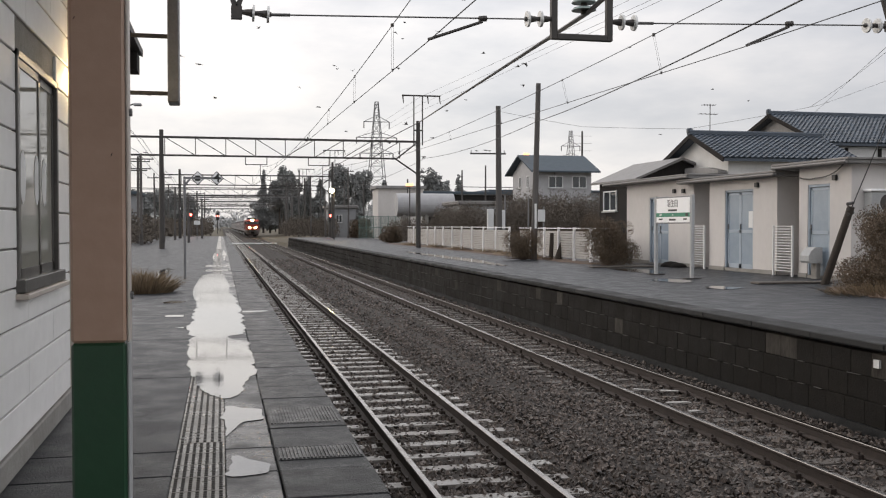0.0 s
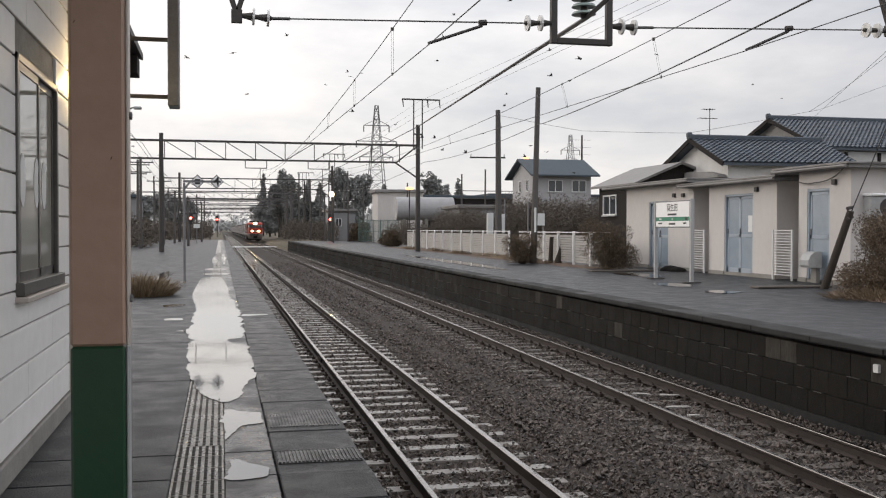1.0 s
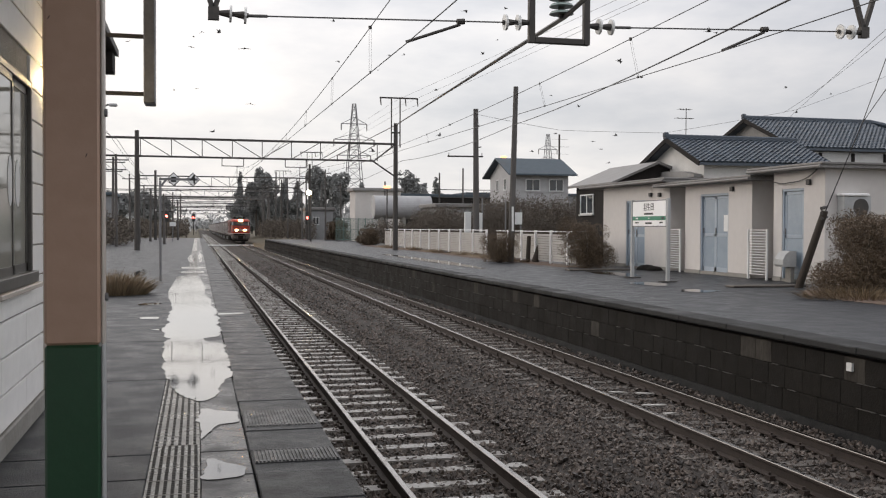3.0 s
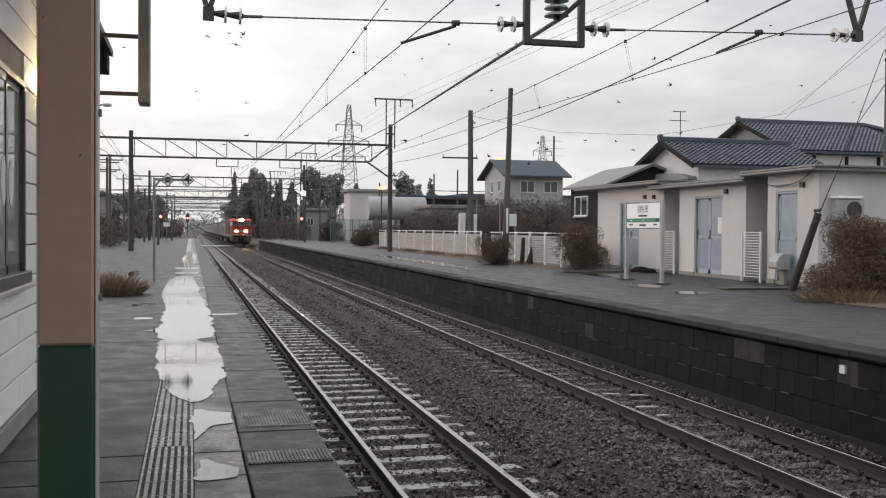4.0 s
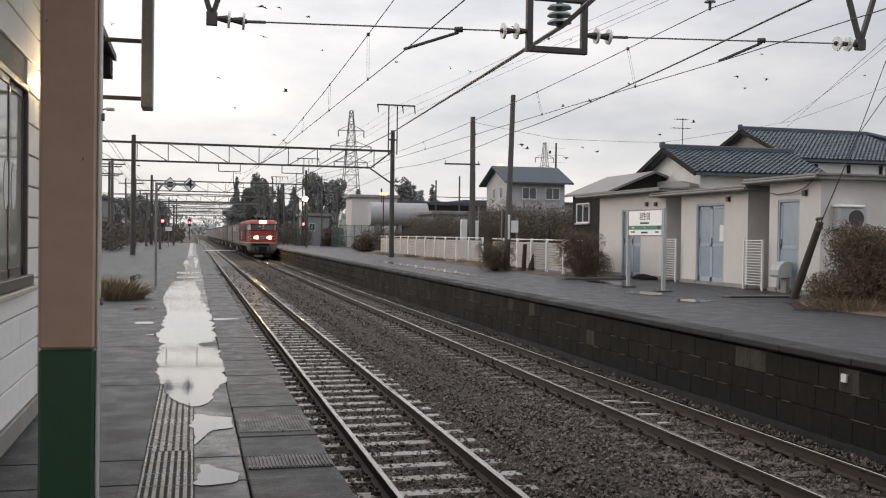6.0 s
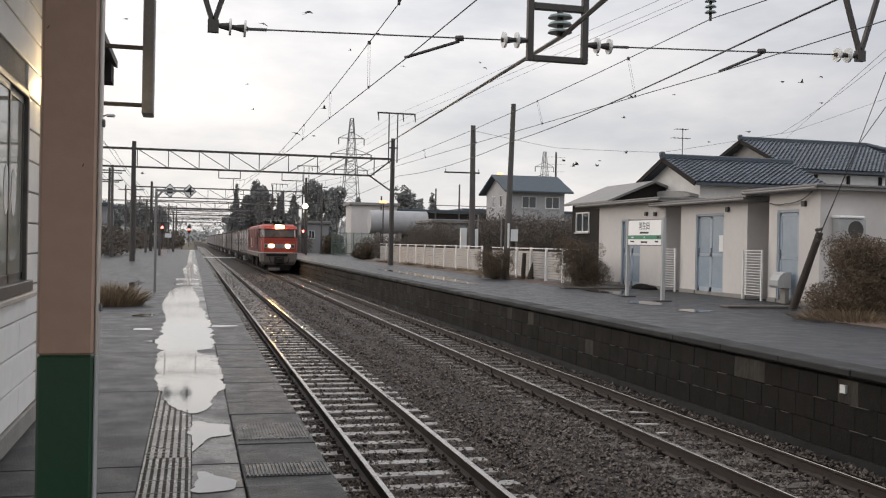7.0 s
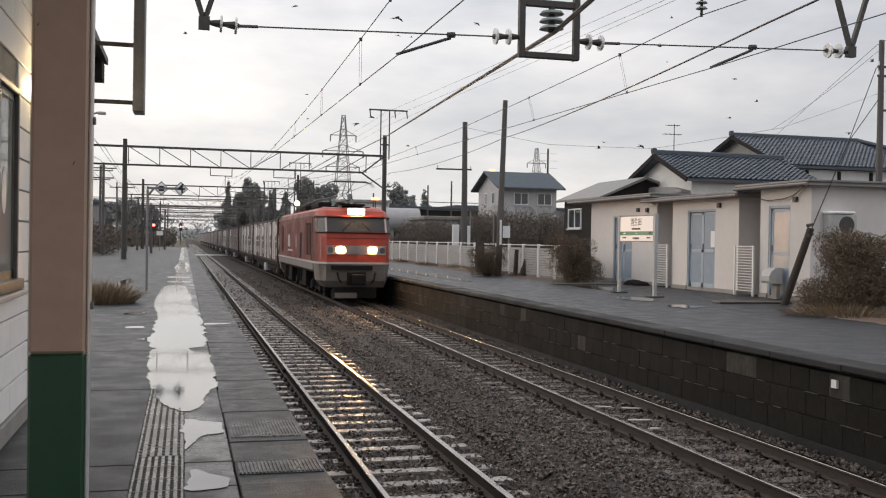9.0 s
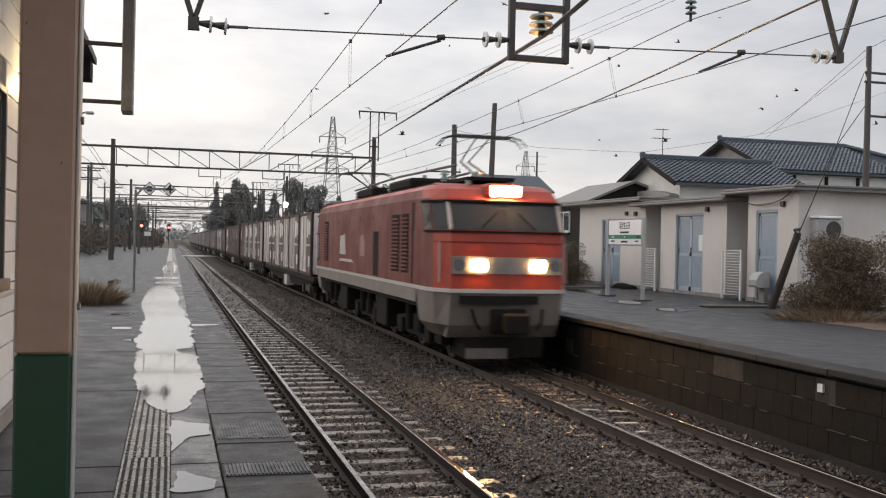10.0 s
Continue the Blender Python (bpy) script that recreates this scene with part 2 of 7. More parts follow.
M["dry_grass"] = mat("dry_grass", (0.23, 0.165, 0.10), (0.13, 0.098, 0.06), 3.0, 0.8, island=0.5)
M["bark"] = mat("bark", (0.05, 0.04, 0.032), (0.035, 0.028, 0.022), 6.0, 0.9)
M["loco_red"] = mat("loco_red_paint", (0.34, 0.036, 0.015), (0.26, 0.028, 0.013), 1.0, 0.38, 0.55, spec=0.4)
M["loco_side"] = mat("loco_dark_red_side", (0.135, 0.034, 0.028), (0.105, 0.028, 0.024), 0.8, 0.45, 0.65, spec=0.18)
M["faded_mark"] = mat("faded_side_mark", (0.24, 0.13, 0.12), (0.18, 0.07, 0.06), 5.0, 0.5)
M["loco_silver"] = mat("loco_silver_band", (0.42, 0.40, 0.39), (0.32, 0.30, 0.29), 2.0, 0.35)
M["loco_grey"] = mat("loco_grey_skirt", (0.16, 0.14, 0.125), (0.10, 0.085, 0.076), 1.5, 0.6)
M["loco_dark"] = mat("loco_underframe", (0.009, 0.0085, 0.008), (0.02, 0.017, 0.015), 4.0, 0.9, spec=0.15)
M["loco_glass"] = glass("cab_glass", (0.06, 0.062, 0.065), 0.08)
M["window_glass"] = glass("window_glass", (0.04, 0.045, 0.05))
M["cont_white"] = mat("weathered_white_container", (0.66, 0.63, 0.60), (0.36, 0.30, 0.27), 1.6, 0.6, stretch=(1, 1, 0.25), rand=0.2, contrast=(0.46, 0.7))
M["cont_dark"] = mat("dark_brown_container_door", (0.055, 0.032, 0.028), (0.028, 0.018, 0.016), 1.6, 0.6, stretch=(1, 1, 0.3), rand=0.3)
M["cont_red"] = mat("maroon_container", (0.12, 0.026, 0.024), (0.08, 0.019, 0.018), 1.2, 0.6, rand=0.3)
M["cont_frame"] = mat("dark_rusty_frame", (0.05, 0.026, 0.022), (0.03, 0.02, 0.018), 2.0, 0.7, spec=0.3)
M["headlight"] = mat("headlight_glow", (0.9, 0.8, 0.6), rough=0.2, emit=(1.0, 0.54, 0.19), power=240)
M["lamp_warm"] = mat("lamp_glow", (0.9, 0.8, 0.6), rough=0.2, emit=(1.0, 0.78, 0.38), power=40.0)
M["lamp_orange"] = mat("orange_lamp_glow", (0.9, 0.6, 0.4), rough=0.2, emit=(1.0, 0.46, 0.2), power=1.9)
M["signal_red"] = mat("red_signal_glow", (0.8, 0.05, 0.05), rough=0.2, emit=(1.0, 0.08, 0.06), power=14)
M["bird"] = mat("dark_feather", (0.05, 0.05, 0.05), (0.08, 0.08, 0.08), 6.0, 0.8)

# ---- building helpers ----


def box(bm, x0, x1, y0, y1, z0, z1, bevel=0.0):
    """A box between two corners, its edges eased by bevel."""
    r = bmesh.ops.create_cube(bm, size=1)
    vs = r["verts"]
    for v in vs:
        v.co = Vector((x0 + (v.co.x + 0.5) * (x1 - x0), y0 + (v.co.y + 0.5) * (y1 - y0), z0 + (v.co.z + 0.5) * (z1 - z0)))
    if bevel:
        es = list({e for v in vs for e in v.link_edges})
        bmesh.ops.bevel(bm, geom=es, offset=bevel, segments=1, affect="EDGES")
    return vs


def rod(bm, a, b, r, r2=None, sides=8):
    """A round bar from a to b."""
    a, b = Vector(a), Vector(b)
    d = b - a
    q = bmesh.ops.create_cone(bm, cap_ends=True, segments=sides, radius1=r, radius2=r if r2 is None else r2, depth=d.length)
    m = Matrix.Translation((a + b) / 2) @ d.to_track_quat("Z", "Y").to_matrix().to_4x4()
    bmesh.ops.transform(bm, matrix=m, verts=q["verts"])
    return q["verts"]


def beam(bm, a, b, w, h=None):
    """A square bar from a to b."""
    a, b = Vector(a), Vector(b)
    d = b - a
    q = bmesh.ops.create_cube(bm, size=1)
    m = Matrix.Translation((a + b) / 2) @ d.to_track_quat("Z", "Y").to_matrix().to_4x4() @ Matrix.Diagonal((w, h or w, d.length, 1))
    bmesh.ops.transform(bm, matrix=m, verts=q["verts"])
    return q["verts"]


def prism(bm, outline, axis, lo, hi):
    """An outline in the plane across an axis, drawn out from lo to hi. Outline (a, b): x: (y, z), y: (x, z), z: (x, y)."""
    def at(p, v):
        return {"x": (v, p[0], p[1]), "y": (p[0], v, p[1]), "z": (p[0], p[1], v)}[axis]
    lows = [bm.verts.new(at(p, lo)) for p in outline]
    highs = [bm.verts.new(at(p, hi)) for p in outline]
    n = len(outline)
    bm.faces.new(lows)
    bm.faces.new(highs[::-1])
    for i in range(n):
        bm.faces.new((lows[i], highs[i], highs[(i + 1) % n], lows[(i + 1) % n]))
    return lows + highs


def part(name, bm, material, parent=None, label="", smooth=False, kind=""):
    """Links a bmesh as one mesh object, under a thing if one is given."""
    bmesh.ops.recalc_face_normals(bm, faces=bm.faces)
    me = bpy.data.meshes.new(name)
    bm.to_mesh(me)
    bm.free()
    for mm in (material if isinstance(material, (list, tuple)) else [material]):
        me.materials.append(mm)
    if smooth:
        for p in me.polygons:
            p.use_smooth = True
    ob = new(name, me)
    if parent is not None:
        ob.parent = parent
    return tagged(ob, label=label, kind=kind)


def boxes(name, dims, material, parent=None, label="", bevel=0.0):
    bm = bmesh.new()
    for d in dims:
        box(bm, *d, bevel=bevel)
    return part(name, bm, material, parent, label)


def thing(name, m, label, category, group="", kind=""):
    ob = new(name)
    ob.empty_display_size = 0.2
    ob.matrix_basis = m
    return tagged(ob, label, category, group, kind)


def piece(name, mesh, parent, x, y, z, rz=0):
    """One of many alike pieces, on a shared mesh."""
    ob = new(name, mesh)
    ob.parent = parent
    ob.matrix_basis = pose(x, y, z, 0, 0, rz)
    return ob


def mesh_of(name, bm, material):
    bmesh.ops.recalc_face_normals(bm, faces=bm.faces)
    me = bpy.data.meshes.new(name)
    bm.to_mesh(me)
    bm.free()
    for mm in (material if isinstance(material, (list, tuple)) else [material]):
        me.materials.append(mm)
    return me


def raw(name, verts, faces, material, parent=None, label="", kind=""):
    me = bpy.data.meshes.new(name)
    me.from_pydata(verts, [], faces)
    me.update()
    me.materials.append(material)
    ob = new(name, me)
    if parent is not None:
        ob.parent = parent
    return tagged(ob, label=label, kind=kind)


def text_part(name, text, size, material, parent, m, bold=0.0):
    """Writing in the built-in font, turned into a mesh."""
    cu = bpy.data.curves.new(name, "FONT")
    cu.body, cu.size, cu.extrude, cu.offset = text, size, 0.002, bold
    cu.align_x, cu.align_y = "CENTER", "CENTER"
    tmp = bpy.data.objects.new(name, cu)
    me = bpy.data.meshes.new_from_object(tmp)
    bpy.data.objects.remove(tmp)
    me.materials.append(material)
    ob = new(name, me)
    ob.parent = parent
    ob.matrix_basis = m
    return ob


RAIL_Z = -0.95
TRACKS = {"near": 2.40, "far": 6.25}
# ---- ground, platforms and tracks ----


def ground():
    """One sheet to the horizon: the track bed low, the land beside the platforms at their height."""
    xs = [-2500, -600, -200, -60, -20, -9, -4, 0.4, 0.6, 1.2, 4, 7.9, 8.3, 12, 16, 30, 60, 200, 600, 2500]
    ys = [-2500, -300, -60, -20, 0, 20, 40, 60, 80, 100, 117, 119, 131, 134, 160, 220, 400, 900, 2500]

    def z(x, y):
        if 0.5 < x < 8.0:
            return -1.24
        if x <= 0.5:
            return -0.12 if y < 132 else -0.9
        return -0.12 if y < 118 else (-0.9 if x < 14 else -0.25)
    vs = [(x, y, z(x, y)) for y in ys for x in xs]
    n = len(xs)
    fs = [(j * n + i, j * n + i + 1, (j + 1) * n + i + 1, (j + 1) * n + i) for j in range(len(ys) - 1) for i in range(n - 1)]
    tagged(raw("ground", vs, fs, M["earth"]), "damp brown earth and winter grass round the station", "ground", kind="structure")


ground()

# ballast bed: a raised sheet between the platforms
bm = bmesh.new()
prism(bm, [(0.9, -1.21), (1.15, -1.135), (3.7, -1.13), (4.3, -1.09), (4.9, -1.13), (7.5, -1.135), (7.7, -1.22)], "y", -30, 900)
ballast = part("ballast_bed", bm, M["ballast"])
tagged(ballast, "grey-brown crushed stone ballast between the platforms", "ballast", kind="structure")


def stones():
    rng = np.random.default_rng(4)
    base = np.array([(1, 0, 0), (-1, 0, 0), (0, 1, 0), (0, -1, 0), (0, 0, 1), (0, 0, -1)], float)
    tri = np.array([(0, 2, 4), (2, 1, 4), (1, 3, 4), (3, 0, 4), (2, 0, 5), (1, 2, 5), (3, 1, 5), (0, 3, 5)])
    spans = [(4.0, 14.0, 380), (14.0, 24.0, 170), (24.0, 45.0, 45), (45.0, 75.0, 14)]
    vs, fs, count = [], [], 0
    for y0, y1, dense in spans:
        n = int(6.6 * (y1 - y0) * dense)
        x, y = rng.uniform(0.95, 7.62, n), rng.uniform(y0, y1, n)
        size = rng.uniform(0.016, 0.042, n) * (1.0 + (y0 > 20) * 0.35 + (y0 > 40) * 0.4)
        z = np.where(np.abs(x - 4.3) < 0.6, -1.10, -1.128) + rng.uniform(-0.012, 0.014, n)
        for i in range(n):
            q = Euler(rng.uniform(0, 6.28, 3)).to_matrix()
            k = base * size[i] * rng.uniform(0.55, 1.35, (6, 1))
            p = k @ np.array(q).T + (x[i], y[i], z[i])
            vs.append(p)
            fs.append(tri + count * 6)
            count += 1
    return np.concatenate(vs).tolist(), np.concatenate(fs).tolist()


sv, sf = stones()
tagged(raw("ballast_stones", sv, sf, M["stone"]), "loose angular ballast stones, damp grey and brown", "gravel", kind="stuff")


def rail_mesh(y0, y1):
    bm = bmesh.new()
    prof = [(-0.062, -0.15), (0.062, -0.15), (0.062, -0.138), (0.012, -0.118), (0.009, -0.045), (0.032, -0.03), (0.032, -0.006),
            (0.026, 0), (-0.026, 0), (-0.032, -0.006), (-0.032, -0.03), (-0.009, -0.045), (-0.012, -0.118), (-0.062, -0.138)]
    prism(bm, prof, "y", y0, y1)
    bmesh.ops.recalc_face_normals(bm, faces=bm.faces)
    for f in bm.faces:
        if f.normal.z > 0.5 and f.calc_center_median().z > -0.01:
            f.material_index = 1
    return mesh_of("rail", bm, [M["rail_side"], M["rail_top"]])


def sleeper_mesh(kind):
    bm = bmesh.new()
    if kind == "near":
        prism(bm, [(-0.12, -0.35), (0.12, -0.35), (0.095, -0.158), (-0.095, -0.158)], "x", -1.0, 1.0)
    else:
        prism(bm, [(-0.11, -0.35), (0.11, -0.35), (0.105, -0.168), (-0.105, -0.168)], "x", -1.05, 1.05)
    return mesh_of("sleeper", bm, M["sleeper"] if kind == "near" else M["old_sleeper"])


def clip_mesh():
    bm = bmesh.new()
    for s in (-1, 1):
        box(bm, s * 0.085 - 0.03, s * 0.085 + 0.03, -0.05, 0.05, -0.16, -0.115)
        rod(bm, (s * 0.085, 0, -0.12), (s * 0.085, 0, -0.085), 0.016, sides=6)
    return mesh_of("rail_clip", bm, M["rail_side"])


def track(kind, x):
    t = thing("railway_track", pose(x, 0, RAIL_Z), "rusty steel rails with polished heads on " + ("pale concrete" if kind == "near" else "dark weathered") + " sleepers", "track", "railway tracks", "structure")
    for s in (-1, 1):
        for y0, y1 in ((-30, 18.5), (18.508, 43.5), (43.508, 68.5), (68.508, 900)):
            ob = new("rail", rail_mesh(y0, y1))
            ob.parent = t
            ob.location = (s * 0.561, 0, 0)
        for yj in (18.504, 43.504, 68.504):
            boxes("joint_bar", [(s * 0.561 + k * 0.024 - 0.012, s * 0.561 + k * 0.024 + 0.012, yj - 0.28, yj + 0.28, -0.115, -0.05) for k in (-1, 1)], M["rail_side"], t)
    me, cm = sleeper_mesh(kind), clip_mesh()
    rng = random.Random(7 if kind == "near" else 8)
    y, n = -1.0, 0
    while n < 235:
        piece("sleeper", me, t, rng.uniform(-0.02, 0.02), y + rng.uniform(-0.015, 0.015), 0, rng.uniform(-0.6, 0.6))
        if y < 75:
            for s in (-1, 1):
                piece("rail_clip", cm, t, s * 0.561, y, 0)
        y += 0.575
        n += 1
    bm = bmesh.new()
    while y < 330:
        box(bm, -1, 1, y - 0.1, y + 0.1, -0.3, -0.16)
        y += 0.575
    part("far_sleepers", bm, M["sleeper" if kind == "near" else "old_sleeper"], t, kind="stuff")


def platform_left():
    p = tagged(boxes("platform_left", [(-7.0, 0.62, -12, 132, -1.2, -0.03)], M["coping"]), "wet asphalt platform with a concrete slab edge", "platform", kind="structure")
    joints = [-12, -6, -2, 1.3, 3.4, 5.70, 6.32, 9.42, 12.6, 16.0, 19.5, 23.5, 28, 33, 39, 46, 54, 64, 78, 95, 112, 132]
    for (a, b) in zip(joints[:-1], joints[1:]):
        for x0, x1 in ((-7.0, -2.4), (-2.396, -0.277), (0.019, 0.314)):
            bm = bmesh.new()
            box(bm, x0, x1, a + 0.008, b - 0.008, -0.06, 0.0, 0.006)
            part("asphalt_panel", bm, M["wet_film" if x0 > 0 else "asphalt"], p)
    bm = bmesh.new()
    box(bm, 0.32, 0.86, -0.297, 0.297, -0.13, 0.0, 0.008)
    me = mesh_of("edge_slab", bm, M["slab"])
    rng = random.Random(3)
    y = -6.0
    while y < 132:
        piece("edge_slab", me, p, rng.uniform(-0.006, 0.006), y, rng.uniform(-0.004, 0.003), rng.uniform(-0.25, 0.25))
        y += 0.6
    # tactile strip, bar tiles, lying a little lower where the water stands
    bm = bmesh.new()
    box(bm, -0.274, 0.016, -0.146, 0.146, -0.03, 0.0)
    for i in range(6):
        xc = -0.252 + i * 0.0475
        for j in range(3):
            yc = -0.097 + j * 0.097
            vs = box(bm, xc - 0.011, xc + 0.011, yc - 0.036, yc + 0.036, -0.002, 0.0065)
            for v in vs:
                if v.co.z > 0.004:
                    v.co.x = xc + (v.co.x - xc) * 0.6
                    v.co.y = yc + (v.co.y - yc) * 0.9
    # raised tops take the dark colour, the base the pale one with the sheen
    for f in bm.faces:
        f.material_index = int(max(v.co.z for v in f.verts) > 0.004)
    bars = mesh_of("tactile_tile", bm, [M["tactile_base"], M["tactile"]])
    bm = bmesh.new()
    box(bm, -0.274, 0.016, -0.146, 0.146, -0.03, 0.0)
    for i in range(7):
        for j in range(7):
            xc, yc = -0.25 + i * 0.0405, -0.122 + j * 0.0405
            vs = box(bm, xc - 0.012, xc + 0.012, yc - 0.012, yc + 0.012, -0.002, 0.006)
            for v in vs:
                if v.co.z > 0.004:
                    v.co.x, v.co.y = xc + (v.co.x - xc) * 0.55, yc + (v.co.y - yc) * 0.55
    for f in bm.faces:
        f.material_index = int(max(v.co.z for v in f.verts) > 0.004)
    dots = mesh_of("tactile_tile", bm, [M["tactile_base"], M["tactile"]])
    y = 2.2
    while y < 60:
        low = -0.0075 if (9.6 < y < 12.5 or 13.1 < y < 31) else -0.004 if 8.3 < y < 13.2 else -0.001
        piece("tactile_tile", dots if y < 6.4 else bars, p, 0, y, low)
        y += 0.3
    boxes("tactile_far", [(-0.274, 0.016, 60, 131, -0.03, 0.003)], M["tactile_base"], p)
    # ribbed anti-slip plates let into the slabs
    for y0, y1, x0, x1 in ((7.02, 7.64, 0.335, 0.835), (5.94, 6.26, 0.335, 0.845)):
        bm = bmesh.new()
        box(bm, x0, x1, y0, y1, -0.02, 0.004)
        n = 22
        for i in range(n):
            xc = x0 + (i + 0.5) * (x1 - x0) / n
            box(bm, xc - 0.006, xc + 0.006, y0 + 0.01, y1 - 0.01, 0.003, 0.011)
        part("ribbed_plate", bm, M["rib"], p, "ribbed concrete anti-slip plate")


def puddle(name, rows, seed, label, wob=0.06, steps=0.03, material="water", category="puddle", group="rain puddles"):
    """A sheet of standing water with a ragged shore; rows of (y, left x, right x)."""
    vs, fs = [], []
    ys = [r[0] for r in rows]
    y, n = rows[0][0], 0
    while y <= rows[-1][0]:
        l = float(np.interp(y, ys, [r[1] for r in rows]))
        r = float(np.interp(y, ys, [r_[2] for r_ in rows]))
        k = min(1.0, (r - l) * 4)
        l += k * wob * (1.2 * noise.noise((seed, y * 2.1, 0)) + 1.0 * noise.noise((seed, y * 7, 5)) + 0.3 * noise.noise((seed + 4, y * 17, 5)))
        r += k * wob * (2.0 * noise.noise((seed + 9, y * 1.7, 0)) + 1.6 * noise.noise((seed + 9, y * 5, 5)) + 0.3 * noise.noise((seed + 3, y * 14, 2)))
        vs += [(l, y, 0.0052), (max(r, l + 0.003), y, 0.0052)]
        if n:
            fs.append((2 * n - 2, 2 * n - 1, 2 * n + 1, 2 * n))
        n += 1
        y += steps * (1 + max(0, y - 12) * 0.04)
    return tagged(raw(name, vs, fs, M[material]), label, category, group, "structure")


def platform_right():
    p = tagged(boxes("platform_right", [(7.95, 16.5, -12, 117.6, -1.2, -0.005)], M["asphalt"]), "damp dark asphalt platform above a mossy block wall", "platform", kind="structure")
    rng = random.Random(11)
    # coping slabs along the edge
    bm = bmesh.new()
    box(bm, 7.70, 8.2, -0.748, 0.748, -0.09, 0.0, 0.012)
    me = mesh_of("coping_slab", bm, M["coping"])
    y = -4.0
    while y < 117:
        piece("coping_slab", me, p, rng.uniform(-0.006, 0.006), y, rng.uniform(-0.003, 0.004))
        y += 1.5
    # wall blocks in three courses
    bm = bmesh.new()
    box(bm, 7.79, 7.97, -0.199, 0.199, -0.1495, 0.1495, 0.006)
    me = mesh_of("wall_block", bm, M["block"])
    limed = me.copy()
    limed.materials[0] = M["lime_block"]
    back, n = bmesh.new(), 0
    for c in range(3):
        zc = -0.30 - c * 0.305
        y = 6.0 + c * 0.06
        while y < 117.2:
            if y < 46:
                piece("wall_block", limed if rng.random() < (0.10, 0.02, 0.0)[c] else me, p, rng.uniform(-0.003, 0.003), y, zc)
            else:
                box(back, 7.79, 7.95, y - 0.193, y + 0.193, zc - 0.135, zc + 0.135)
            y += 0.4
    part("far_wall_blocks", back, M["block"], p, kind="stuff")
    # light caught by the ledges is put into the pale colour of these strips
    for zc in (-0.4525, -0.7575):
        bm = bmesh.new()
        y = 6.0
        while y < 117:
            if rng.random() < 0.4:
                box(bm, 7.772, 7.82, y, y + rng.uniform(0.15, 0.36), zc - 0.004, zc + 0.004)
            y += 0.4
        part("mortar_ledge", bm, M["ledge"], p, "broken mortar line, light on the ledge put in its pale colour", kind="stuff")
    boxes("wall_footing", [(7.76, 7.97, -12, 117.4, -1.25, -1.06)], M["coping"], p)
    # sloping ramp end
    bm = bmesh.new()
    prism(bm, [(117.6, -1.2), (117.6, -0.005), (119.0, -1.0), (119.0, -1.2)], "x", 7.8, 16.4)
    part("ramp", bm, M["coping"], p)


# ---- things on the near platform ----


